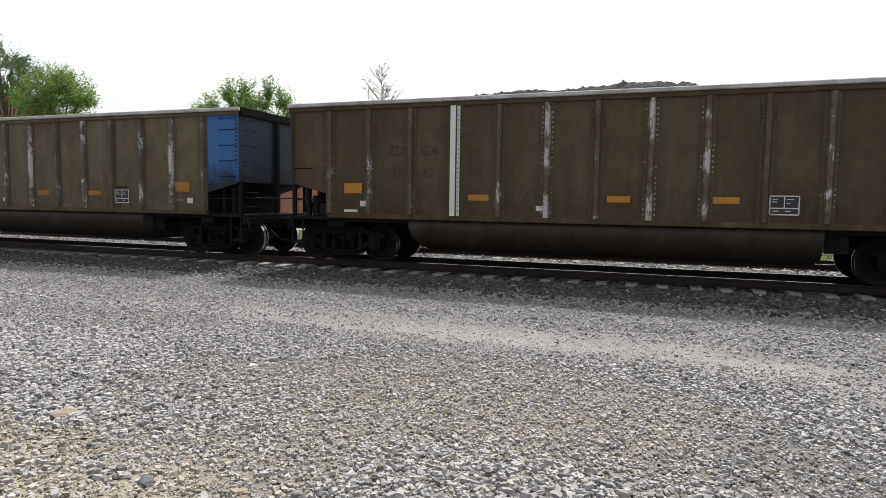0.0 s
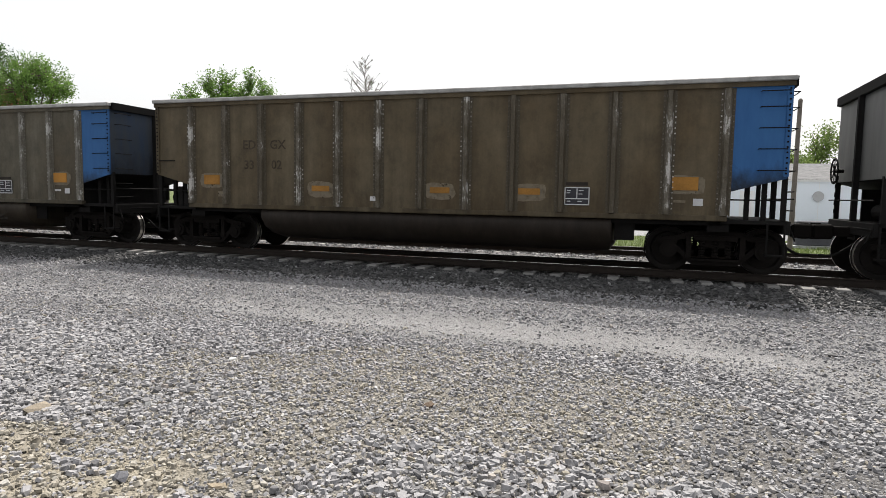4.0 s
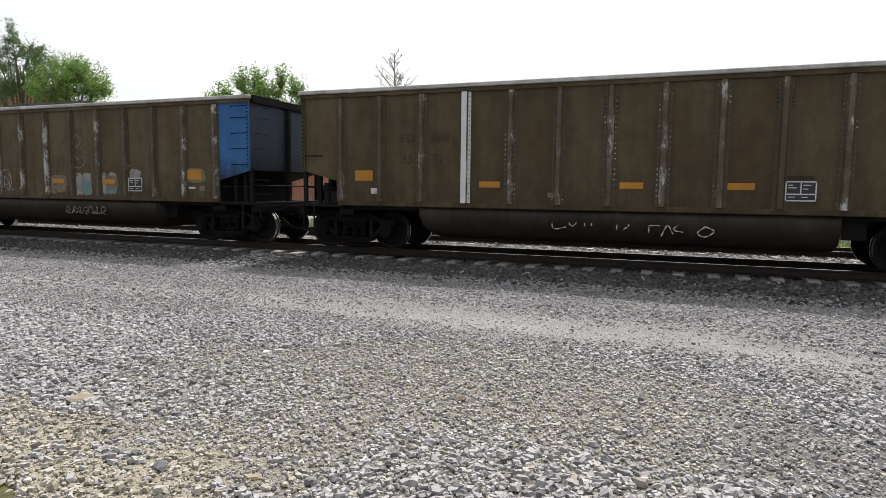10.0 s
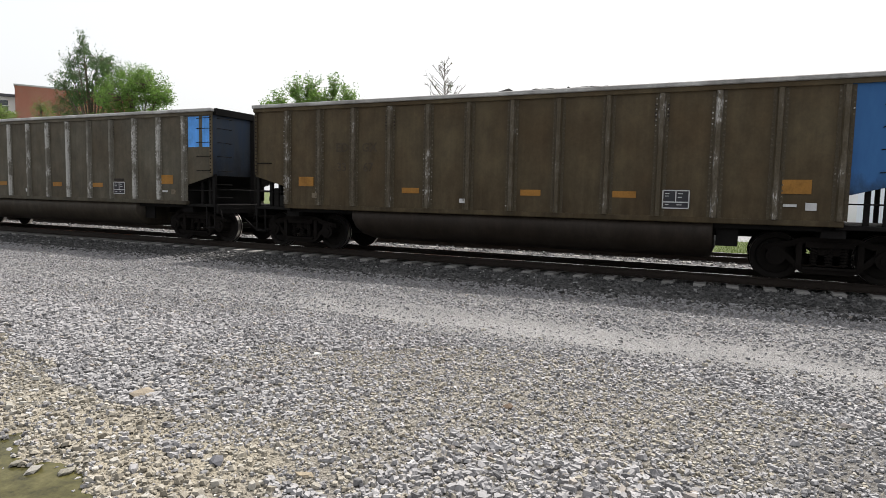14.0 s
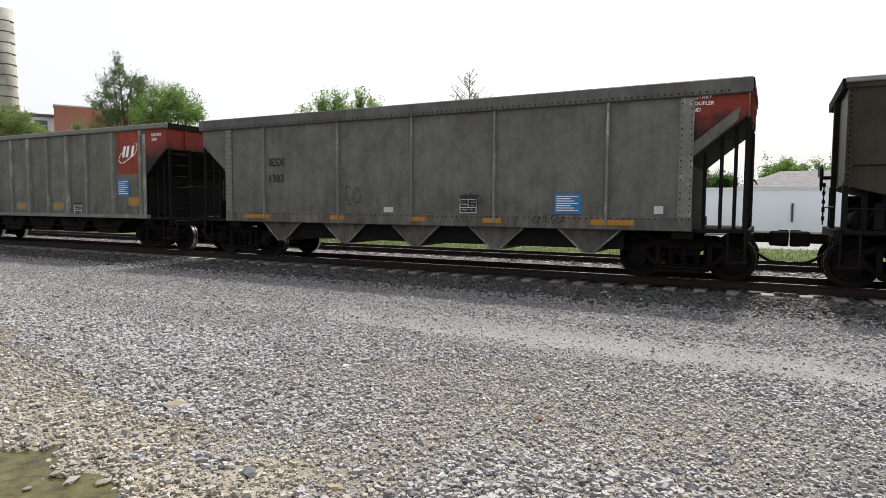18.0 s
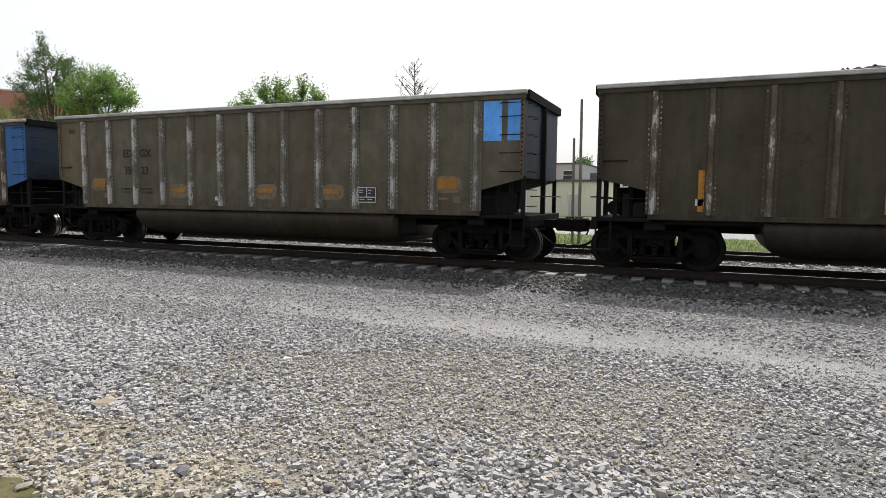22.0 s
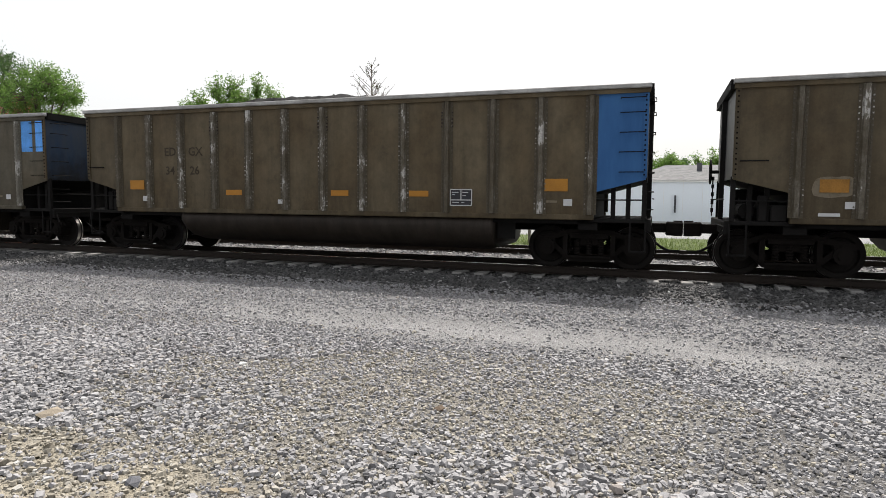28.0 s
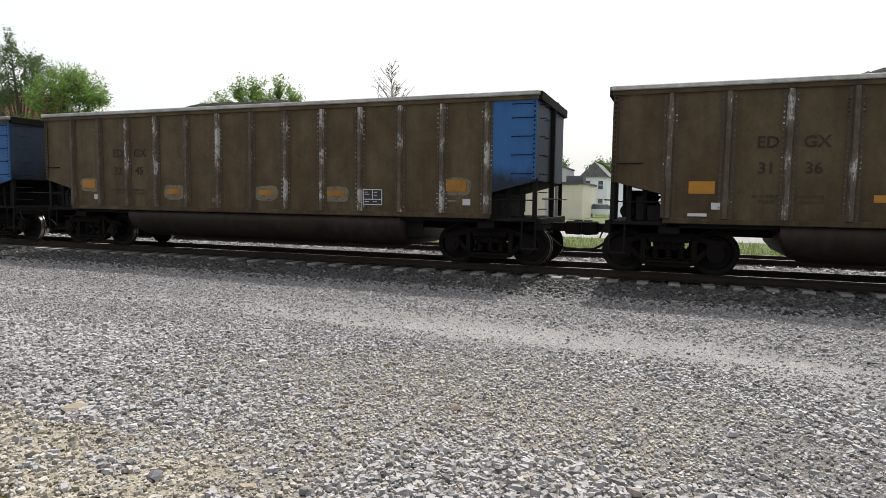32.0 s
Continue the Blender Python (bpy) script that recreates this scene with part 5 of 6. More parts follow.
_links_p.new(ramp(PUDDLE, noise_tex(PUDDLE, mapping(PUDDLE, (1, 1, 1)), 5, 7, 0.7), [(0.35, (0.022, 0.020, 0.009)), (0.5, (0.055, 0.051, 0.019)), (0.75, (0.11, 0.098, 0.043))]), _b.inputs["Base Color"])
_b.inputs["IOR"].default_value = 1.33
bump(PUDDLE, _b, noise_tex(PUDDLE, mapping(PUDDLE, (1, 1, 1)), 14, 3), 0.08, 0.01)
bm = bmesh.new()
vs = []
for i in range(72):
    t = 2 * math.pi * i / 72
    vs.append(bm.verts.new((-4.30 + 2.2 * math.cos(t), 1.85 + 0.95 * math.sin(t), -0.024)))
bm.faces.new(vs)
tagged(new("puddle", mesh_of("puddle", bm, PUDDLE)), "shallow olive-brown muddy puddle in the gravel", "puddle", kind="structure")

# ---- loose stones: one joined bed per zone ----
STONE, _b = material("crushed_stone", 0.85)
_n, _l = links_of(STONE)
_r = island_random(STONE)
_c = ramp(STONE, _r, [(0.0, (0.095, 0.093, 0.095)), (0.12, (0.165, 0.161, 0.164)), (0.35, (0.235, 0.229, 0.232)), (0.70, (0.277, 0.271, 0.274)), (0.90, (0.302, 0.295, 0.298)), (0.945, (0.29, 0.27, 0.243)), (0.97, (0.23, 0.20, 0.18)), (0.985, (0.34, 0.335, 0.337)), (1.0, (0.40, 0.395, 0.395))])
_g = noise_tex(STONE, mapping(STONE, (1, 1, 1)), 60, 5, 0.7)
_l.new(mix(STONE, 0.3, _c, mix(STONE, 1.0, _c, ramp(STONE, _g, [(0.3, grey(0.55)), (0.7, grey(1.35))]), 'MULTIPLY')), _b.inputs["Base Color"])
bump(STONE, _b, _g, 0.4, 0.006)
TANSTONE, _b = material("tan_chips", 0.9)
_n, _l = links_of(TANSTONE)
_c = ramp(TANSTONE, island_random(TANSTONE), [(0.0, (0.179, 0.161, 0.131)), (0.4, (0.263, 0.240, 0.198)), (0.75, (0.308, 0.284, 0.242)), (0.95, (0.330, 0.315, 0.282)), (1.0, (0.448, 0.439, 0.420))])
_g = noise_tex(TANSTONE, mapping(TANSTONE, (1, 1, 1)), 60, 5, 0.7)
_l.new(mix(TANSTONE, 0.5, _c, mix(TANSTONE, 1.0, _c, ramp(TANSTONE, _g, [(0.3, grey(0.55)), (0.7, grey(1.35))]), 'MULTIPLY')), _b.inputs["Base Color"])
# same grey stone as the yard, with the train's shade in its colour
SHADED_STONE, _b = material("shaded_ballast", 0.85)
_n, _l = links_of(SHADED_STONE)
_l.new(ramp(SHADED_STONE, island_random(SHADED_STONE), [(0.0, (0.024, 0.024, 0.024)), (0.5, (0.060, 0.059, 0.058)), (0.85, (0.096, 0.094, 0.092)), (0.975, (0.14, 0.137, 0.135)), (1.0, (0.38, 0.372, 0.365))]), _b.inputs["Base Color"])

# a broken stone: five low corners and a narrower five-cornered top, all knocked about
def chip(k):
    """Corners and faces of a stone with k sides."""
    v = np.array([(r * math.cos(2 * math.pi * i / k), r * math.sin(2 * math.pi * i / k), z) for z, r in ((-1, 1.15), (1, 0.84)) for i in range(k)], float)
    f = [q for i in range(k) for q in ((i, (i + 1) % k, k + (i + 1) % k), (i, k + (i + 1) % k, k + i))] + [(k, k + i, k + i + 1) for i in range(1, k - 1)]
    return v, np.array(f)


def stone_bed(name, xy, size, mat, label, seed, lift=0.38, sides=5):
    """Angular broken stones, each a skewed chip lying tilted on the ground."""
    rg = np.random.RandomState(seed)
    n = len(xy)
    corners, faces = chip(sides)
    v = np.repeat(corners[None], n, 0)
    v += rg.uniform(-1, 1, v.shape) * [0.36, 0.36, 0.42]
    v *= (size[:, None] * rg.uniform([1.0, 0.68, 0.38], [1.55, 1.1, 0.70], (n, 3)))[:, None, :] * 0.48
    az = rg.uniform(0, 2 * np.pi, n)
    for i, j, turn in ((1, 2, rg.normal(0, 0.17, n)), (0, 2, rg.normal(0, 0.17, n)), (0, 1, az)):
        a, b = v[:, :, i].copy(), v[:, :, j].copy()
        ct, st = np.cos(turn)[:, None], np.sin(turn)[:, None]
        v[:, :, i], v[:, :, j] = a * ct - b * st, a * st + b * ct
    gz = np.array([ground_z(a, b) for a, b in xy])
    v[:, :, 0] += xy[:, :1]
    v[:, :, 1] += xy[:, 1:]
    v[:, :, 2] += (gz + size * lift * rg.uniform(0.2, 1.2, n))[:, None]
    f = (faces[None] + 2 * sides * np.arange(n)[:, None, None]).reshape(-1, 3)
    me = bpy.data.meshes.new(name)
    me.vertices.add(n * 2 * sides)
    me.vertices.foreach_set("co", v.reshape(-1))
    me.loops.add(len(f) * 3)
    me.loops.foreach_set("vertex_index", f.reshape(-1).astype(np.int32))
    me.polygons.add(len(f))
    me.polygons.foreach_set("loop_start", (np.arange(len(f)) * 3).astype(np.int32))
    me.update(calc_edges=True)
    me.shade_flat()
    me.materials.append(mat)
    return tagged(new(name, me), label, "gravel", kind="stuff")


def scatter(n, x0, x1, y0, y1, seed, keep):
    rg = np.random.RandomState(seed)
    p = np.stack([rg.uniform(x0, x1, n), rg.uniform(y0, y1, n)], 1)
    k = np.array([keep(x, y, r) for (x, y), r in zip(p, rg.uniform(0, 1, n))])
    return p[k]


def in_view(x, y):
    """Inside the wedge of ground before the camera."""
    w = 2.5 * noise.noise((x * 0.9, y * 0.9, 12)) + 1.2 * noise.noise((x * 3, y * 3, 5))
    return -2.15 * y - 2.2 < x + w * 0.5 < 0.5 * y + 1.6 and y > 1.5 + 0.35 * w


def is_tan(x, y):
    return 2.9 < y + 1.6 * noise.noise((x * 0.35, y * 0.35, 2)) < 6.0 and -4.6 < x + noise.noise((x, y, 4)) < 0.6


def is_mud(x, y):
    return x < -2.2 and y + 0.25 * (x + 4.4) < 3.35 + 0.5 * noise.noise((x * 1.3, y * 1.3, 8))


def wet(x, y):
    return x < -2 and y < 3.2 and ground_z(x, y) < -0.022


def coarse(x, y):
    """0 fine to 1 coarse: bands of bigger stone across the yard."""
    c = 0.55 + 0.9 * noise.noise((x * 0.42 + 3, y * 0.5, 6)) - (0.55 if is_tan(x, y) else 0) + (0.35 if y < 4.0 and x > -2.0 else 0)
    return min(1.0, max(0.0, c - max(0.0, y - 5.5) * 0.22))


def lane_cover(y, x):
    """Share of the ground that loose stone covers: little on the worn strip."""
    d = abs(y + 0.55 * max(0.0, x - 0.2) + 0.5 * noise.noise((x * 0.3, y * 0.4, 7)) - 7.75)
    bare = 0.40 if x > -3.0 else min(0.85, 0.40 + (-3.0 - x) * 0.12)
    return min(1.0, max(bare, (d - 0.1) / 0.9))


rs = np.random.RandomState(5)
near = scatter(190000, -17, 5, 1.2, 7.4, 11, lambda x, y, r: in_view(x, y) and (not wet(x, y) or r < 0.10) and r < (0.40 + 0.60 * coarse(x, y)) * lane_cover(y, x) * (0.16 if is_mud(x, y) else 1))
sz = np.array([(0.025 + 0.021 * coarse(x, y)) * (0.75 if is_mud(x, y) else 1.0) for x, y in near])
sz *= np.array([0.55 + 0.45 * lane_cover(y, x) for x, y in near])
stone_bed("gravel_bed", near, (sz * rs.gamma(11, 1 / 11, len(near))).clip(0.012, 0.062), STONE, "angular grey crushed stone with a few white and tan pieces", 21)
tanp = scatter(80000, -11, 3, 1.4, 7.4, 12, lambda x, y, r: in_view(x, y) and not wet(x, y) and r < (0.9 if is_mud(x, y) else 0.6 if is_tan(x, y) else 0.08) * lane_cover(y, x))
tsz = np.array([1.2 if is_mud(x, y) else 1.0 for x, y in tanp])
stone_bed("gravel_chips", tanp, tsz * np.random.RandomState(6).gamma(6, 0.0034, len(tanp)).clip(0.01, 0.05), TANSTONE, "small tan and grey gravel chips", 22)
midp = scatter(90000, -27, 7, 6.4, 11.6, 13, lambda x, y, r: in_view(x, y) and r < lane_cover(y, x) * 0.9)
msz = np.array([0.35 + 0.65 * lane_cover(y, x) for x, y in midp])
stone_bed("gravel_field", midp, msz * np.random.RandomState(7).gamma(6, 0.0043, len(midp)).clip(0.012, 0.06), STONE, "grey gravel thinning over the dusty lane", 23, sides=4)
balp = scatter(36000, -35, 9, 11.0, 13.95, 14, lambda x, y, r: in_view(x, y) and r < min(1, 0.25 + (y - 11.0) * 0.5))
bsz = np.random.RandomState(8).gamma(9, 0.0050, len(balp)).clip(0.02, 0.08)
bsz *= np.where(balp[:, 1] > 13.3, 0.6, 1.0)
stone_bed("ballast_bed", balp, bsz, SHADED_STONE, "crushed track ballast, colour darkened for the train shade", 24, 0.25, 4)
farp = scatter(15000, -42, 12, 15.6, 22.4, 15, lambda x, y, r: in_view(x, y))
stone_bed("ballast_field", farp, np.random.RandomState(9).gamma(9, 0.006, len(farp)).clip(0.02, 0.1), STONE, "pale sunlit ballast between the two tracks", 25, sides=4)
# single stones that stand out
rg = random.Random(4)
puddle_stones = tuple((rg.uniform(-4.9, -3.6), rg.uniform(1.6, 2.5), rg.uniform(0.04, 0.075), (0.17, 0.16, 0.135), "grey") for _ in range(10))
for x, y, s, col, nm in puddle_stones + ((-4.49, 3.52, 0.16, (0.23, 0.195, 0.15), "tan"), (-2.97, 2.84, 0.11, (0.10, 0.10, 0.11), "dark"), (-4.07, 5.35, 0.1, (0.46, 0.455, 0.44), "white"), (-1.65, 4.72, 0.10, (0.09, 0.065, 0.045), "brown"), (0.21, 6.9, 0.08, (0.07, 0.07, 0.07), "dark"), (2.06, 7.95, 0.09, (0.08, 0.08, 0.08), "dark"), (-3.9, 2.25, 0.09, (0.22, 0.21, 0.19), "grey"), (-2.35, 2.95, 0.08, (0.24, 0.20, 0.145), "tan")):
    bm = bmesh.new()
    bmesh.ops.create_icosphere(bm, subdivisions=1, radius=s / 2)
    for v in bm.verts:
        v.co *= 1 + 0.9 * noise.noise(v.co * 17 + Vector((x, y, 0)))
        v.co.z *= 0.5
        v.co.x *= 1.25
    ob = new("stone", mesh_of("stone", bm, plain(nm + "_stone", col, 0.85, 0, 0.3, 30, 0.3)))
    ob.matrix_basis = pose(x, y, max(ground_z(x, y) + s * 0.16, -0.014), 0, 0, x * 70)
    tagged(ob, nm + " loose stone lying on the gravel", "stone", "loose stones")


# ---- tracks ----
TIE_GREY = plain("pale_tie", (0.21, 0.203, 0.1925), 0.9, 0, 0.35, 7, 0.4)


def rail_mesh(x0, x1):
    bm = bmesh.new()
    prism(bm, [(-0.07, 0.0), (0.07, 0.0), (0.07, 0.012), (0.012, 0.03), (0.01, 0.125), (0.036, 0.135), (0.036, 0.165), (0.028, 0.171), (-0.028, 0.171), (-0.036, 0.165), (-0.036, 0.135), (-0.01, 0.125), (-0.012, 0.03), (-0.07, 0.012)], 0, x0, x1)
    for f in bm.faces:
        if f.normal.z > 0.9 and f.calc_center_median().z > 0.168:
            f.material_index = 1
    return mesh_of("rail", bm, [RAIL, RAILTOP])


def track(y, z, name, label, x0, x1):
    tr = tagged(new(name), label, "railway track", kind="structure")
    rm = rail_mesh(-420, 160)
    for dy in (-0.755, 0.755):
        place("rail", rm, tr, pose(0, y + dy, z - 0.171), "steel rail with polished head")
    bm = bmesh.new()
    box(bm, -0.115, 0.115, -1.30, 1.30, -0.18, 0.0, 0.012)
    tm = mesh_of("tie", bm, TIE_GREY)
    bm = bmesh.new()
    box(bm, -0.09, 0.09, -0.19, 0.19, 0.0, 0.014)
    for sx in (-0.05, 0.05):
        for sy in (-0.11, 0.11):
            box(bm, sx - 0.012, sx + 0.012, sy - 0.012, sy + 0.012, 0.014, 0.05)
    pm = mesh_of("tie_plate", bm, RAIL)
    rg = random.Random(int(y))
    x = x0
    while x < x1:
        place("tie", tm, tr, pose(x + rg.uniform(-0.03, 0.03), y + rg.uniform(-0.05, 0.05), z - 0.172 - rg.uniform(0, 0.012), 0, 0, rg.uniform(-1.5, 1.5)))
        if -8 < x < 5:
            for dy in (-0.755, 0.755):
                place("tie_plate", pm, tr, pose(x, y + dy, z - 0.173))
        x += 0.614
    return tr


track(TRACK_Y, RAIL_Z, "main_track", "main track with rusty rails and pale weathered ties", -0.05 - 0.614 * 110, 9.0)
track(19.75, 0.22, "second_track", "second empty track behind the train", -0.05 - 0.614 * 60, 12.0)


# ---- things beyond the tracks ----
WHITE_WALL = plain("white_siding", (0.73, 0.775, 0.82), 0.5, 0, 0.03, 2)
BEIGE = plain("beige_metal_siding", (0.62, 0.58, 0.48), 0.6, 0, 0.06, 2)
GREY_WALL = plain("grey_stucco", (0.42, 0.42, 0.42), 0.8, 0, 0.12, 2)
SHINGLE = plain("grey_shingles", (0.132, 0.132, 0.132), 0.9, 0, 0.45, 10, 0.4)
DARK_ROOF = plain("dark_roof", (0.09, 0.09, 0.10), 0.8, 0, 0.3, 6)
GLASS = plain("window_glass", (0.05, 0.06, 0.07), 0.08, 0, 0.2, 2, 0.0, 0.5)
POLE_WOOD = plain("weathered_pole", (0.16, 0.14, 0.12), 0.9, 0, 0.35, 12, 0.4)
TRIM = plain("white_trim", (0.75, 0.75, 0.74), 0.6, 0, 0.08, 5)
BRICK, _b = material("red_brick", 0.88)
_n, _l = links_of(BRICK)
_bt = _n.new("ShaderNodeTexBrick")
_bt.inputs["Scale"].default_value = 1.0
_bt.inputs["Brick Width"].default_value, _bt.inputs["Row Height"].default_value, _bt.inputs["Mortar Size"].default_value = 0.215, 0.075, 0.008
_bt.inputs["Color1"].default_value, _bt.inputs["Color2"].default_value, _bt.inputs["Mortar"].default_value = (0.34, 0.10, 0.055, 1), (0.27, 0.075, 0.045, 1), (0.38, 0.33, 0.28, 1)
_mp = _n.new("ShaderNodeMapping")
_tc = _n.new("ShaderNodeTexCoord")
_mp.inputs["Rotation"].default_value = (radians(90), 0, 0)
_l.new(_tc.outputs["Object"], _mp.inputs[0])
_l.new(_mp.outputs[0], _bt.inputs["Vector"])
_big = noise_tex(BRICK, mapping(BRICK, (1, 1, 1)), 0.4, 4)
_l.new(mix(BRICK, 0.5, _bt.outputs["Color"], mix(BRICK, 1.0, _bt.outputs["Color"], ramp(BRICK, _big, [(0.3, grey(0.7)), (0.7, grey(1.2))]), 'MULTIPLY')), _b.inputs["Base Color"])


def window(parent, x, y, z, w, h):
    """A framed pane set in a wall that faces -y."""
    fr = boxes("window", [(x - w / 2, x + w / 2, y - 0.05, y - 0.01, z, z + 0.07), (x - w / 2, x + w / 2, y - 0.05, y - 0.01, z + h - 0.07, z + h), (x - w / 2, x - w / 2 + 0.07, y - 0.05, y - 0.01, z, z + h), (x + w / 2 - 0.07, x + w / 2, y - 0.05, y - 0.01, z, z + h), (x - w / 2, x + w / 2, y - 0.045, y - 0.01, z + h / 2 - 0.03, z + h / 2 + 0.03)], TRIM, parent)
    boxes("pane", [(x - w / 2 + 0.06, x + w / 2 - 0.06, y - 0.025, y - 0.012, z + 0.06, z + h - 0.06)], GLASS, fr)


# long low white building with a hipped shingle roof
wb = tagged(new("white_building"), "long low white building with grey shingle roof", "building")
boxes("wall", [(-4.45, 27, 46, 57, 0, 3.08)], WHITE_WALL, wb)
boxes("plinth", [(-4.47, 27.02, 45.97, 46, 0, 0.28)], GREY_WALL, wb)
boxes("fascia", [(-4.5, 27.1, 45.9, 46.0, 3.0, 3.13)], TRIM, wb)
bm = bmesh.new()
rv = [bm.verts.new(c) for c in ((-2.4, 45.85, 3.13), (27.2, 45.85, 3.13), (27.2, 57.2, 3.13), (-2.4, 57.2, 3.13), (0.4, 51.5, 4.45), (25.5, 51.5, 4.45))]
for q in ((0, 1, 5, 4), (1, 2, 5), (2, 3, 4, 5), (3, 0, 4), (0, 3, 2, 1)):
    bm.faces.new([rv[i] for i in q])
part("roof", bm, SHINGLE, wb, "grey shingle roof")
for i in range(10):
    boxes("corner_tick", [(-4.44, -4.22, 45.965, 45.985, 0.5 + i * 0.26, 0.62 + i * 0.26)], DARK_ROOF, wb)
boxes("door", [(5.7, 6.6, 45.95, 45.99, 0.28, 2.35)], TRIM, wb)
for i in range(24):
    x = -3.4 + i * 1.25
    boxes("siding_seam", [(x - 0.012, x + 0.012, 45.984, 45.998, 0.3, 3.0)], TRIM, wb)
bm = bmesh.new()
rod(bm, (10.32, 45.9, 2.05), (10.32, 46.0, 2.05), 0.33, 20)
part("round_vent", bm, GREY_WALL, wb)
boxes("downpipe", [(1.05, 1.17, 45.88, 45.98, 0.9, 2.1)], DARK_ROOF, wb)
boxes("roof_vent", [(2.6, 2.95, 49.2, 49.5, 3.8, 4.5)], DARK_ROOF, wb)
boxes("roof_vent", [(8.6, 8.8, 49.2, 49.4, 3.8, 4.6)], DARK_ROOF, wb)

# posts by the second track
for x, y, top, r in ((-4.70, 24.0, 3.95, 0.05), (-4.44, 24.0, 5.40, 0.055), (4.64, 24.0, 5.10, 0.075)):
    bm = bmesh.new()
    rod(bm, (0, 0, 0), (0, 0, top), r * 1.15, 10, r * 0.9)
    rod(bm, (0, 0, top), (0, 0, top + 0.08), r * 1.1, 10, r * 0.5)
    ob = new("pole", mesh_of("pole", bm, POLE_WOOD))
    ob.matrix_basis = pose(x, y, 0, 0.4, 0.3 * x / 4, 0)
    tagged(ob, "slim weathered grey post in the grass", "pole", "posts beside the track")
cab = tagged(new("utility_box"), "dark green utility cabinets on a pad in grass", "utility box")
boxes("cabinet", [(5.2, 6.5, 26.0, 26.8, 0.1, 1.0)], DARK_ROOF, cab, "", 0.03)
boxes("pad", [(5.0, 6.7, 25.8, 27.0, 0, 0.1)], GREY_WALL, cab)

# beige shed and the grey block behind it
sh = tagged(new("beige_shed"), "beige metal-sided shed with flat dark roof edge", "building")
boxes("wall", [(-17.0, -8.95, 62, 72, 0, 3.4)], BEIGE, sh)
boxes("roof", [(-17.2, -8.8, 61.8, 72.2, 3.4, 3.6)], DARK_ROOF, sh)
for i in range(14):
    x = -16.8 + i * 0.58
    boxes("siding_seam", [(x - 0.02, x + 0.02, 61.96, 61.995, 0.1, 3.4)], BEIGE, sh)
boxes("door", [(-12.6, -11.5, 61.95, 61.99, 0, 2.1)], GREY_WALL, sh)
boxes("roof_unit", [(-10.9, -9.2, 64, 66, 3.6, 4.3)], DARK_ROOF, sh)
gb = tagged(new("grey_block"), "grey flat-roofed block with pale window", "building")
boxes("wall", [(-25.0, -15.2, 84, 96, 0, 6.3)], GREY_WALL, gb)
boxes("parapet", [(-25.1, -15.1, 83.9, 96.1, 6.3, 6.5)], DARK_ROOF, gb)
window(gb, -17.2, 84, 4.2, 1.5, 1.3)
window(gb, -20.5, 84, 4.2, 1.5, 1.3)

# white two-storey house far off
hs = tagged(new("white_house"), "white two-storey gabled house with dark roof", "house")
boxes("wall", [(-13.2, -9.6, 90, 99, 0, 5.2)], WHITE_WALL, hs)
bm = bmesh.new()
prism(bm, [(-13.5, 5.2), (-9.3, 5.2), (-11.4, 7.3)], 1, 89.7, 99.3)
part("roof", bm, SHINGLE, hs)
for x in (-12.3, -10.5):
    for z in (0.9, 3.4):
        window(hs, x, 90, z, 0.8, 1.3)


def parked_car(x, y, rz, paint, label):
    """A small parked saloon."""
    car = tagged(new("parked_car"), label, "car", "parked cars")
    bm = bmesh.new()
    prism(bm, [(-2.2, 0.35), (2.2, 0.35), (2.25, 0.72), (1.3, 0.90), (-1.6, 0.92), (-2.2, 0.80)], 1, -0.85, 0.85)
    part("body", bm, paint, car)
    bm = bmesh.new()
    prism(bm, [(-1.5, 0.92), (1.25, 0.90), (0.55, 1.42), (-0.95, 1.44)], 1, -0.74, 0.74)
    part("glasshouse", bm, GLASS, car)
    boxes("roof", [(-0.93, 0.53, -0.72, 0.72, 1.42, 1.47)], paint, car, "", 0.01)
    for wx in (-1.35, 1.4):
        for wy in (-0.84, 0.66):
            bm = bmesh.new()
            rod(bm, (wx, wy, 0.32), (wx, wy + 0.18, 0.32), 0.32, 16)
            w = part("tyre", bm, IRON, car)
            bm = bmesh.new()
            rod(bm, (wx, wy - 0.01, 0.32), (wx, wy, 0.32), 0.19, 12)
            part("rim", bm, TREAD, w)
    car.matrix_basis = pose(x, y, 0, 0, 0, rz)
    return car


parked_car(-8.0, 70, 12, plain("silver_car_paint", (0.55, 0.56, 0.57), 0.25, 0.5, 0.05, 2), "silver parked saloon on the far lot")
parked_car(-8.9, 79, 10, plain("grey_car_paint", (0.30, 0.31, 0.33), 0.25, 0.3, 0.1, 2), "grey parked saloon on the far lot")
parked_car(-5.6, 76, 8, plain("white_car_paint", (0.75, 0.76, 0.77), 0.25, 0.1, 0.05, 2), "white parked saloon on the far lot")

# brick works with a pale annex
bb = tagged(new("brick_building"), "long red brick building with flat parapet", "building")
boxes("wall", [(-48, -19.75, 62, 80, 0, 7.2)], BRICK, bb)
boxes("coping", [(-48.1, -19.65, 61.9, 80.1, 7.2, 7.42)], GREY_WALL, bb)
for i in range(4):
    x = -45 + i * 4.5
    boxes("pilaster", [(x - 0.3, x + 0.3, 61.85, 61.995, 0, 7.2)], BRICK, bb)
an = tagged(new("annex_building"), "narrow grey and white annex with sloping top", "building")
boxes("wall", [(-19.70, -18.41, 60.5, 66, 0, 7.3)], GREY_WALL, an)
bm = bmesh.new()
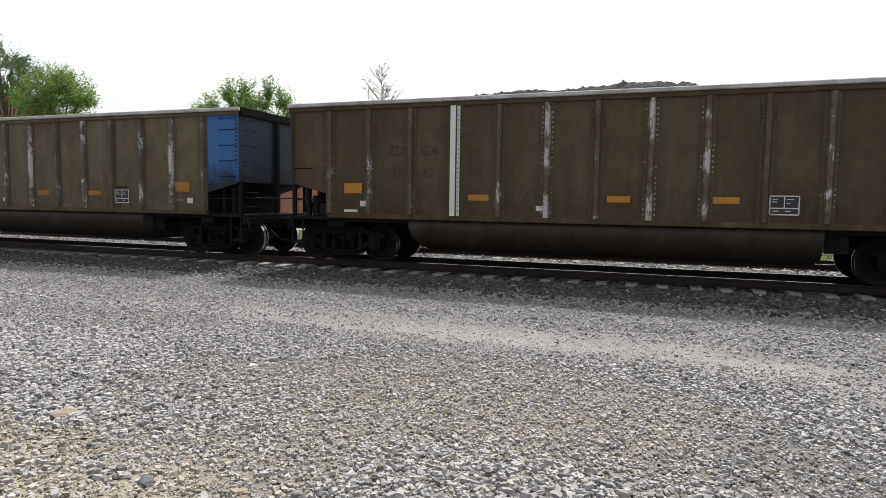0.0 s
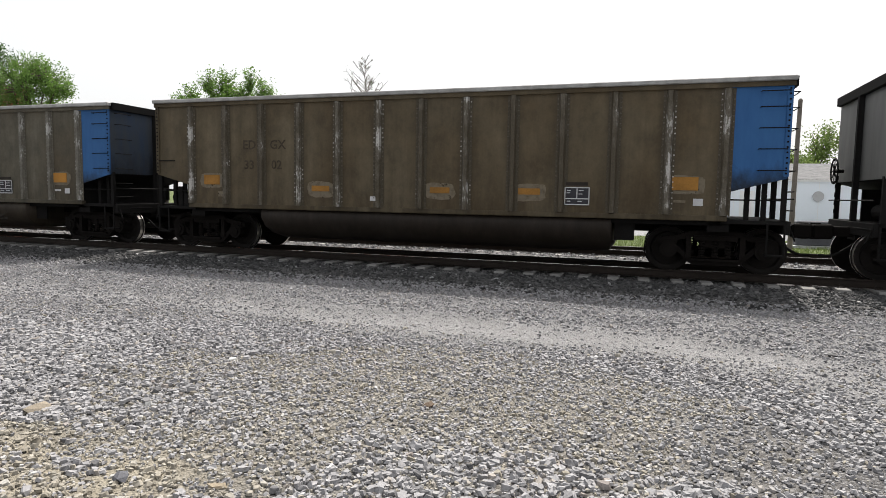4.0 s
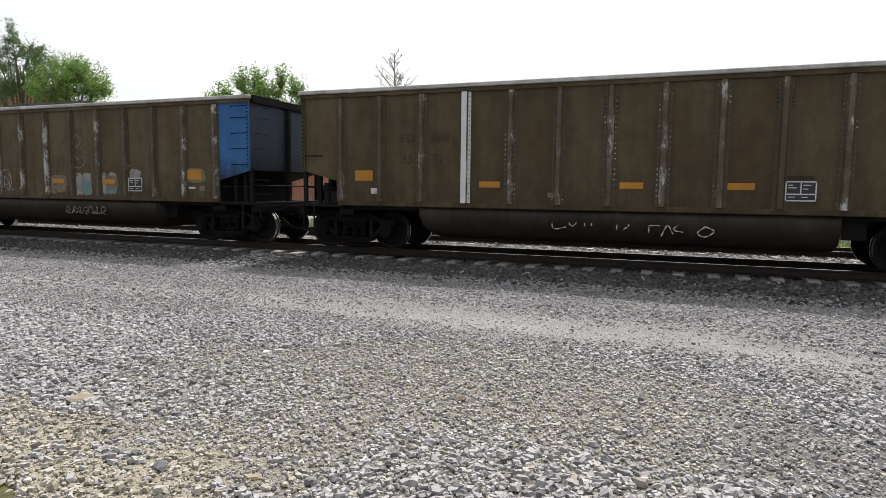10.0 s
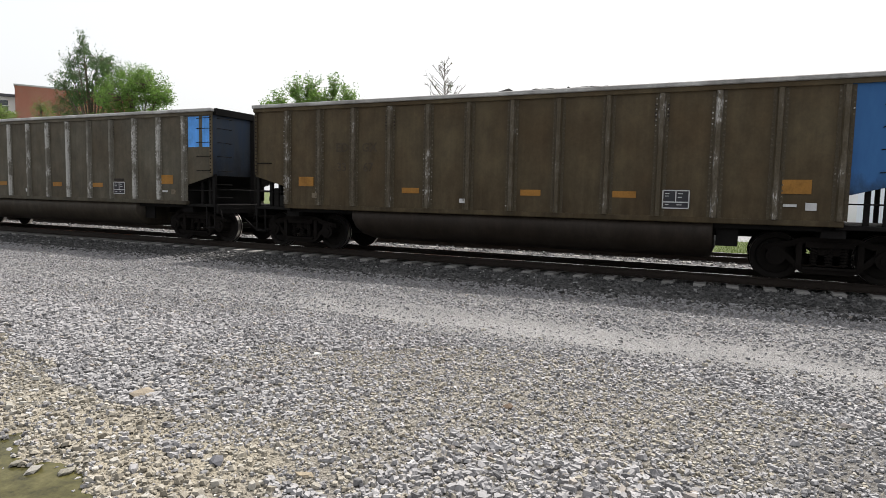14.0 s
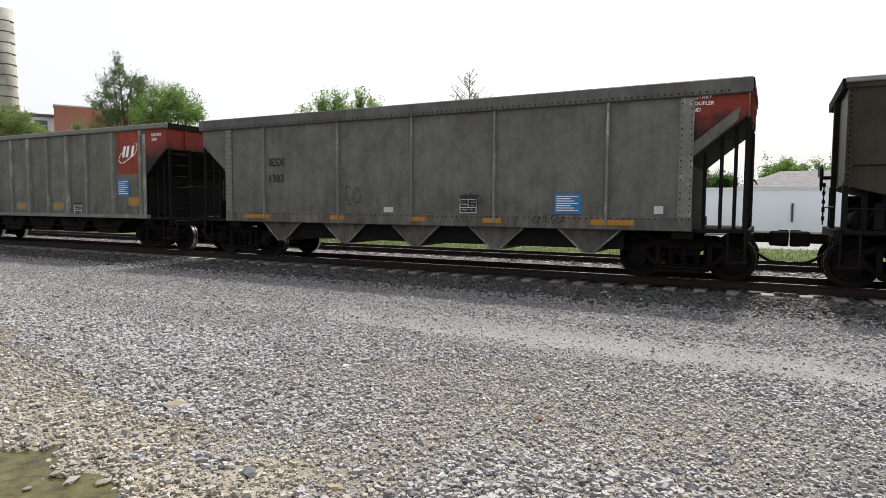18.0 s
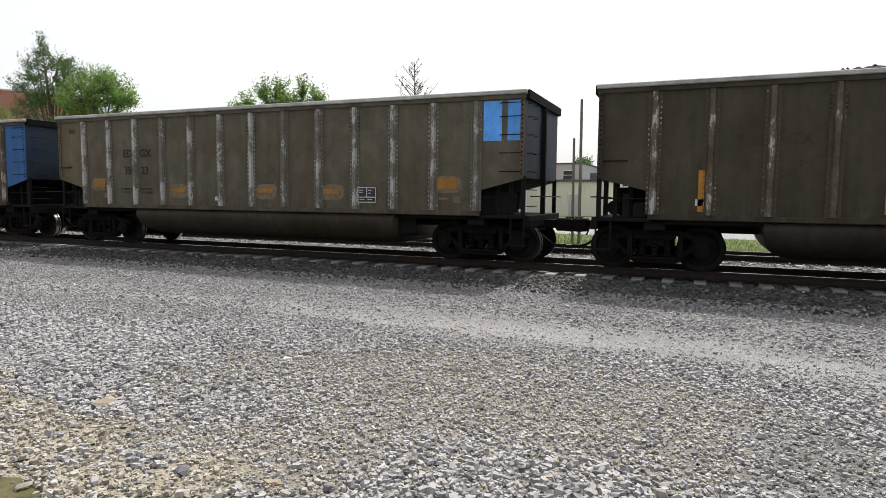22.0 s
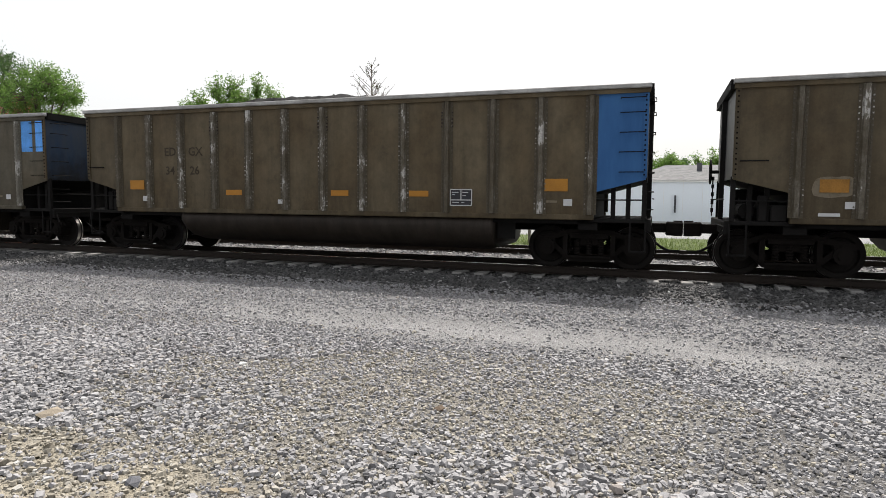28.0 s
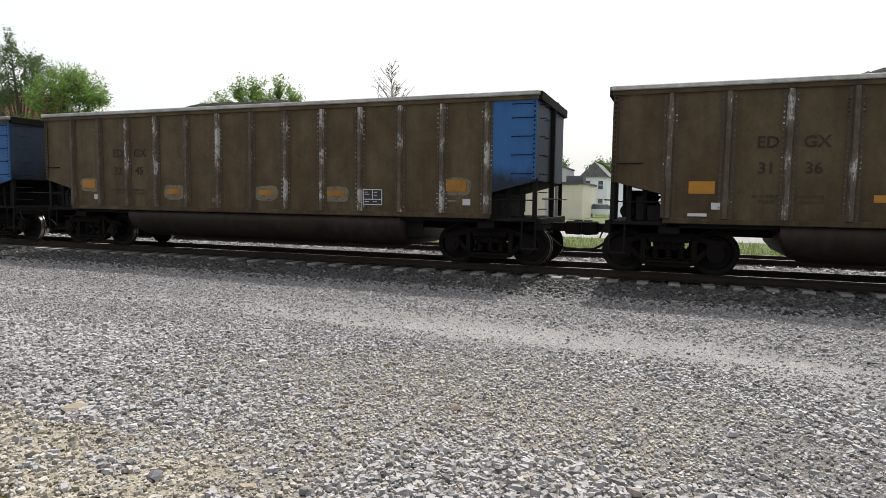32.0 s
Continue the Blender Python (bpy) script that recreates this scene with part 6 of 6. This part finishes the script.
prism(bm, [(-18.40, 0), (-16.85, 0), (-16.85, 5.4), (-17.3, 6.2), (-18.40, 6.9)], 1, 60.6, 66)
part("white_wing", bm, WHITE_WALL, an)
rods("roof_pipe", [((-17.9, 61.5, 6.5), (-17.9, 61.5, 8.0)), ((-17.9, 61.5, 7.7), (-17.2, 61.5, 7.7)), ((-17.2, 61.5, 7.7), (-17.2, 61.5, 8.0))], 0.07, GREY_WALL, an)

# tall brick block, low grey front and round chimney to the west
tb = tagged(new("brick_block"), "tall red brick block with flat roof", "building")
boxes("wall", [(0, 14, 0, 18, 0, 14.8)], BRICK, tb)
boxes("coping", [(-0.1, 14.1, -0.1, 18.1, 14.8, 15.0)], GREY_WALL, tb)
tb.matrix_basis = pose(-85.5, 50, 0, 0, 0, 58)
fr = tagged(new("office_building"), "pale grey upper storey with dark windows", "building")
boxes("wall", [(-16, -0.05, 3, 14, 0, 11.4)], BRICK, fr)
boxes("upper_wall", [(-16, -0.05, 3.2, 13.8, 11.4, 13.6)], TRIM, fr)
for i in range(6):
    window(fr, -1.6 - 2.5 * i, 3.2, 11.7, 1.6, 1.5)
boxes("roof", [(-16.4, -0.02, 2.7, 14.2, 13.6, 13.95)], DARK_ROOF, fr)
fr.matrix_basis = pose(-85.5, 50, 0, 0, 0, 58)
CONCRETE = plain("stained_concrete", (0.285, 0.272, 0.236), 0.85, 0, 0.5, 0.9, 0.2)
ch = tagged(new("factory_chimney"), "tall round pale concrete chimney with dark hoops", "chimney")
bm = bmesh.new()
lathe(bm, [(3.6, 0), (2.15, 56.0), (1.7, 56.0), (1.7, 54.0)], 32, False)
part("shaft", bm, CONCRETE, ch, "", True)
for i in range(17):
    z = 4.5 + i * 3.0
    r = 3.6 - 1.45 * z / 56
    bm = bmesh.new()
    lathe(bm, [(r, z), (r + 0.09, z + 0.03), (r + 0.09, z + 0.28), (r, z + 0.31)], 32, False)
    part("hoop", bm, DARK_ROOF, ch)
ch.matrix_basis = pose(-193.0, 100.0, 0)

# ---- trees ----
BARK = plain("bark", (0.09, 0.07, 0.055), 0.95, 0, 0.35, 8, 0.5)


def leaf_material(name, a, b):
    m, p = material(name, 0.6)
    n, l = links_of(m)
    l.new(ramp(m, island_random(m), [(0, a), (1, b)]), p.inputs["Base Color"])
    p.inputs["Transmission Weight"].default_value = 0.0
    tr = n.new("ShaderNodeBsdfTranslucent")
    l.new(ramp(m, island_random(m), [(0, tuple(c * 1.5 for c in a)), (1, tuple(c * 1.5 for c in b))]), tr.inputs[0])
    ms = n.new("ShaderNodeMixShader")
    ms.inputs[0].default_value = 0.4
    l.new(p.outputs[0], ms.inputs[1])
    l.new(tr.outputs[0], ms.inputs[2])
    l.new(ms.outputs[0], n["Material Output"].inputs[0])
    return m


LEAF = leaf_material("green_leaves", (0.063, 0.1148, 0.0216), (0.154, 0.2565, 0.06))
LEAF_DARK = leaf_material("dark_leaves", (0.03, 0.06, 0.018), (0.075, 0.13, 0.04))
# pale green; on the far eastern trees it also stands in for haze
LEAF_PALE = leaf_material("pale_leaves", (0.08, 0.12, 0.03), (0.17, 0.23, 0.07))


def leaf_mesh(pos, leaf, rn, mat):
    n = len(pos)
    u = rn.normal(0, 1, (n, 3))
    u /= np.linalg.norm(u, axis=1)[:, None]
    w = np.cross(u, rn.normal(0, 1, (n, 3)))
    w /= np.linalg.norm(w, axis=1)[:, None]
    s = leaf * rn.uniform(0.6, 1.3, n)[:, None]
    v = np.stack([pos - u * s, pos + w * s * 0.55, pos + u * s, pos - w * s * 0.55], 1).reshape(-1, 3)
    me = bpy.data.meshes.new("crown")
    me.from_pydata(v.tolist(), [], np.arange(n * 4).reshape(-1, 4).tolist())
    me.materials.append(mat)
    return me


def tree(x, y, height, spread, seed, mat, leaves=7000, leaf=0.22, crown_low=0.35, lobes=9, label="leafy green tree"):
    """Tapered trunk, forking limbs, and leaf sprays gathered round the limb ends."""
    rg = random.Random(seed)
    tr = tagged(new("tree"), label, "tree", "trees beyond the tracks")
    bm = bmesh.new()
    tips = []

    def limb(p, d, ln, r, level):
        q = p + d * ln
        mid = p + d * ln * 0.5 + Vector((rg.uniform(-1, 1), rg.uniform(-1, 1), 0)) * ln * 0.06
        rod(bm, p, mid, r, 7 if level < 2 else 5, r * 0.85)
        rod(bm, mid, q, r * 0.85, 7 if level < 2 else 5, r * 0.62)
        if level >= 2:
            tips.append((q, level))
            tips.append((mid, level))
        if level >= 3:
            return
        for i in range(3 if level else lobes // 2):
            a = rg.uniform(0, 2 * math.pi)
            tilt = rg.uniform(0.35, 0.95) if level else rg.uniform(0.25, 0.8)
            side = Vector((math.cos(a), math.sin(a), 0))
            nd = (d * math.cos(tilt) + side * math.sin(tilt)).normalized()
            nd.z = abs(nd.z) * 0.8 + 0.12
            limb(p.lerp(q, rg.uniform(0.55, 1.0)), nd.normalized(), ln * rg.uniform(0.55, 0.8), r * 0.55, level + 1)

    trunk_h = height * crown_low
    limb(Vector((0, 0, 0)), Vector((rg.uniform(-0.05, 0.05), rg.uniform(-0.05, 0.05), 1)).normalized(), trunk_h, height * 0.022, 0)
    # fit limbs into the crown's size
    zs = max(v.co.z for v in bm.verts)
    rs = max(1e-3, max(math.hypot(v.co.x, v.co.y) for v in bm.verts))
    kz, kr = height * 0.93 / zs, spread * 0.42 / rs
    for v in bm.verts:
        f = min(1.0, v.co.z / (trunk_h * 0.6))
        v.co = Vector((v.co.x * (1 + (kr - 1) * f), v.co.y * (1 + (kr - 1) * f), v.co.z * kz))
    part("trunk", bm, BARK, tr)
    pts = [Vector((q.x * kr, q.y * kr, q.z * kz)) for q, lv in tips]
    n = leaves
    rn = np.random.RandomState(seed)
    hubs = rn.choice(len(pts), min(len(pts), 75), replace=False)
    centres = np.array([pts[i] for i in hubs[rn.randint(0, len(hubs), n)]])
    clump = spread * 0.058
    pos = centres + rn.normal(0, 1, (n, 3)) * [clump, clump, clump * 0.8]
    pos[:, 2] = np.clip(pos[:, 2], trunk_h * 0.6, height * 1.02)
    place("crown", leaf_mesh(pos, leaf, rn, mat), tr, None, "airy crown of small leaves")
    tr.matrix_basis = pose(x, y, 0, 0, 0, seed * 37 % 360)
    return tr


def lobed_tree(x, y, lobes, seed, mat, per=15, leaf=0.075, density=1.0, label=""):
    """Trunk, a limb into each lobe of the crown (dx, z, rx, rz), twigs, and leaf sprays at the twig ends."""
    rg, rn = random.Random(seed), np.random.RandomState(seed)
    tr = tagged(new("tree"), label, "tree", "trees beyond the tracks")
    bm = bmesh.new()
    top = max(l[1] for l in lobes)
    rod(bm, (0, 0, 0), (0, 0, top * 0.45), top * 0.020, 8, top * 0.015)
    rod(bm, (0, 0, top * 0.45), (lobes[0][0], 0, lobes[0][1]), top * 0.015, 7, 0.02)
    sprays = []
    for dx, z, rx, rz in lobes:
        fork = Vector((dx * 0.1, 0, top * rg.uniform(0.32, 0.5)))
        heart = Vector((dx, rg.uniform(-0.3, 0.3) * rx, z))
        rod(bm, fork, heart, 0.075, 6, 0.03)
        for _ in range(int(46 * density * (rx * rz) ** 0.75) + 8):
            a, c = rg.uniform(0, 2 * math.pi), rg.uniform(-0.75, 1)
            r = rg.uniform(0.55, 1.0) ** 0.5 * rg.uniform(0.85, 1.12)
            h = math.sqrt(max(0.0, 1 - c * c))
            tip = heart + Vector((math.cos(a) * h * rx * r, math.sin(a) * h * rx * r, c * rz * r))
            rod(bm, heart.lerp(tip, 0.25), tip, 0.016, 4, 0.008)
            sprays.append((tip, (tip - heart).normalized()))
    part("trunk", bm, BARK, tr)
    pos = []
    for tip, d in sprays:
        k = rg.randint(int(per * 0.6), int(per * 1.6))
        along = rn.uniform(-0.65, 0.35, (k, 1))
        up = Vector((d.x * 0.6, d.y * 0.6, d.z * 0.6 + 0.5))
        pos.append(np.array(tip)[None] + np.array(up)[None] * along + rn.normal(0, 0.115, (k, 3)))
    place("crown", leaf_mesh(np.concatenate(pos), leaf, rn, mat), tr, None, "airy crown of small leaves")
    tr.matrix_basis = pose(x, y, 0)
    return tr


def spire_tree(x, y, height, spread, seed, label):
    """A straight stem with rising bare branches and thin twigs."""
    rg, rn = random.Random(seed), np.random.RandomState(seed)
    tr = tagged(new("tree"), label, "tree", "trees beyond the tracks")
    bm = bmesh.new()
    rod(bm, (0, 0, 0), (0.2, 0, height * 0.6), 0.22, 8, 0.09)
    rod(bm, (0.2, 0, height * 0.6), (0.1, 0, height), 0.09, 6, 0.02)
    tips = []
    z = height * 0.45
    while z < height * 0.97:
        a = rg.uniform(0, 2 * math.pi)
        ln = spread * 0.5 * (1.05 - z / height) / 0.5 * rg.uniform(0.3, 1.0) ** 1.3 + 0.25
        p = Vector((0.15, 0, z))
        q = p + Vector((math.cos(a) * ln, math.sin(a) * ln, ln * rg.uniform(0.75, 1.5)))
        rod(bm, p, q, 0.045, 5, 0.018)
        for _ in range(6):
            f = p.lerp(q, rg.uniform(0.35, 1.0))
            e = f + Vector((math.cos(a) * 0.4 + rg.uniform(-0.5, 0.5), math.sin(a) * 0.4 + rg.uniform(-0.5, 0.5), rg.uniform(0.1, 0.7))) * ln * 0.4
            rod(bm, f, e, 0.03, 4, 0.016)
            tips.append(e)
        z += rg.uniform(0.10, 0.22)
    part("trunk", bm, BARK, tr)
    pos = np.array([tips[i] for i in rn.randint(0, len(tips), 260)]) + rn.normal(0, 0.12, (260, 3))
    place("crown", leaf_mesh(pos, 0.09, rn, LEAF_DARK), tr, None, "sparse budding twigs")
    tr.matrix_basis = pose(x, y, 0)
    return tr


lobed_tree(-43.0, 30.5, ((-0.85, 12.0, 0.45, 0.9), (-1.2, 10.9, 1.0, 0.8), (0.3, 11.1, 1.0, 0.65), (1.5, 10.6, 0.9, 0.6), (2.6, 9.9, 1.0, 0.55), (-2.5, 10.2, 0.8, 0.5), (-3.4, 9.5, 0.9, 0.55), (-0.4, 9.7, 1.5, 0.8), (-2.0, 9.0, 1.1, 0.6), (1.2, 9.0, 1.6, 0.8), (0.2, 8.2, 1.5, 0.7), (-3.0, 8.3, 0.9, 0.5)), 3, LEAF_DARK, 34, 0.062, 0.62, "tall airy tree with a pointed dark green crown")
lobed_tree(-38.0, 29.9, ((-0.1, 9.4, 1.3, 0.75), (-1.7, 8.8, 1.4, 0.8), (1.5, 8.7, 1.3, 0.75), (2.3, 7.9, 0.9, 0.7), (0, 7.9, 2.2, 1.0), (-1.0, 6.7, 2.2, 1.0), (1.0, 6.5, 1.9, 0.9)), 8, LEAF, 44, 0.066, 1.0, "rounded bright green tree beyond the tracks")
lobed_tree(-46.4, 31.5, ((0.1, 8.5, 0.9, 0.5), (-0.5, 7.6, 1.1, 0.7), (0.6, 7.0, 1.2, 0.8)), 12, LEAF_DARK, 26, 0.062, 0.6, "thin dark green tree")
lobed_tree(-49.9, 31.0, ((0.1, 8.1, 0.55, 0.5), (0.5, 7.3, 0.8, 0.6)), 14, LEAF_PALE, 24, 0.062, 0.6, "slim young pale green tree")
lobed_tree(-57.4, 30.0, ((0, 9.0, 1.7, 0.8), (2.0, 8.3, 1.4, 0.8), (-2, 8.6, 1.6, 0.9), (3.2, 7.4, 1.1, 0.8), (0, 7.4, 2.8, 1.1), (-3.5, 7.6, 1.9, 1.1)), 15, LEAF_PALE, 44, 0.075, 0.9, "bushy bright green tree")
lobed_tree(-22.9, 30.5, ((-1.7, 7.9, 0.45, 0.62), (-0.35, 7.85, 0.5, 0.6), (1.2, 7.85, 0.3, 0.65), (2.1, 7.3, 0.45, 0.5), (-0.9, 7.3, 0.8, 0.5), (0.6, 7.2, 0.8, 0.5), (-2.9, 7.2, 0.5, 0.6), (-3.8, 6.9, 0.25, 0.35), (2.6, 6.7, 0.6, 0.5), (-2.1, 6.6, 1.1, 0.6), (0.2, 6.4, 1.5, 0.6), (0, 5.6, 2.4, 0.8)), 21, LEAF, 38, 0.062, 1.0, "leafy green tree with several tufted tops")
spire_tree(-36.5, 76.0, 19.7, 7.2, 33, "nearly bare spired tree with budding twigs")
for i, (x, y, h, sp, m_) in enumerate(((-12.0, 112, 9.5, 8, LEAF_DARK), (-7.5, 118, 8.5, 7, LEAF_DARK), (0.5, 110, 10.4, 8, LEAF), (3.6, 115, 9.4, 7, LEAF_DARK), (6.8, 110, 10.6, 8, LEAF), (9.5, 112, 9.9, 7, LEAF), (13.5, 110, 10.2, 8, LEAF_PALE), (19.5, 92, 12.0, 10, LEAF_PALE), (25, 88, 11.5, 9, LEAF_PALE), (32, 95, 12, 10, LEAF_DARK), (-20, 120, 10, 9, LEAF_DARK))):
    tree(x, y, h, sp, 40 + i, m_, 4500, 0.17, 0.25, 8, "distant leafy tree behind the buildings")

# grass strip by the second track
GRASS = leaf_material("grass_blades", (0.048, 0.072, 0.017), (0.125, 0.16, 0.048))
rn = np.random.RandomState(77)
ng = 16000
gx, gy = rn.uniform(-24, 11, ng), 22.7 + 7.2 * rn.uniform(0, 1, ng) ** 1.6
gh, ga = rn.uniform(0.06, 0.20, ng), rn.uniform(0, 6.28, ng)
b0 = np.stack([gx - 0.012 * np.cos(ga), gy - 0.012 * np.sin(ga), np.zeros(ng)], 1)
b1 = np.stack([gx + 0.012 * np.cos(ga), gy + 0.012 * np.sin(ga), np.zeros(ng)], 1)
b2 = np.stack([gx + rn.normal(0, 0.05, ng), gy + rn.normal(0, 0.05, ng), gh], 1)
me = bpy.data.meshes.new("grass")
me.from_pydata(np.stack([b0, b1, b2], 1).reshape(-1, 3).tolist(), [], np.arange(ng * 3).reshape(-1, 3).tolist())
me.materials.append(GRASS)
tagged(new("grass", me), "fresh green grass strip beside the second track", "grass", kind="stuff")


# ---- what moves: the whole train rolls past, every wheel turning ----
def rolled(t):
    """Metres that the train has gone, counted from 16 s."""
    u = (t - 16) / 16
    return 0.3766 + u * (206.87451 + u * (0.033107 + u * (-0.291105 + u * (0.532125 + u * (0.063226 - 0.965769 * u)))))


def motions():
    for k, car in TRAIN.items():
        walk(car, [(t, pose(FIRST + PITCH * k - rolled(t), TRACK_Y, RAIL_Z)) for t in range(33)])
    # one turning per axle place, shared by all the cars
    spin = {}
    for car in TRAIN.values():
        for tr in car.children:
            if not tr.name.startswith("truck"):
                continue
            for ws in tr.children:
                if not ws.name.startswith("wheelset"):
                    continue
                side = 1 if ws.matrix_basis.translation.x > 0 else -1
                if side not in spin:
                    walk(ws, [(f / FPS, pose(side * 0.89, 0, 0.457, 0, -math.degrees((rolled(f / FPS) - rolled(0)) / 0.457) % 360, 0)) for f in range(961)])
                    spin[side] = ws.animation_data
                else:
                    ws.rotation_mode = "QUATERNION"
                    ad = ws.animation_data_create()
                    ad.action = spin[side].action
                    ad.action_slot = spin[side].action_slot


motions()
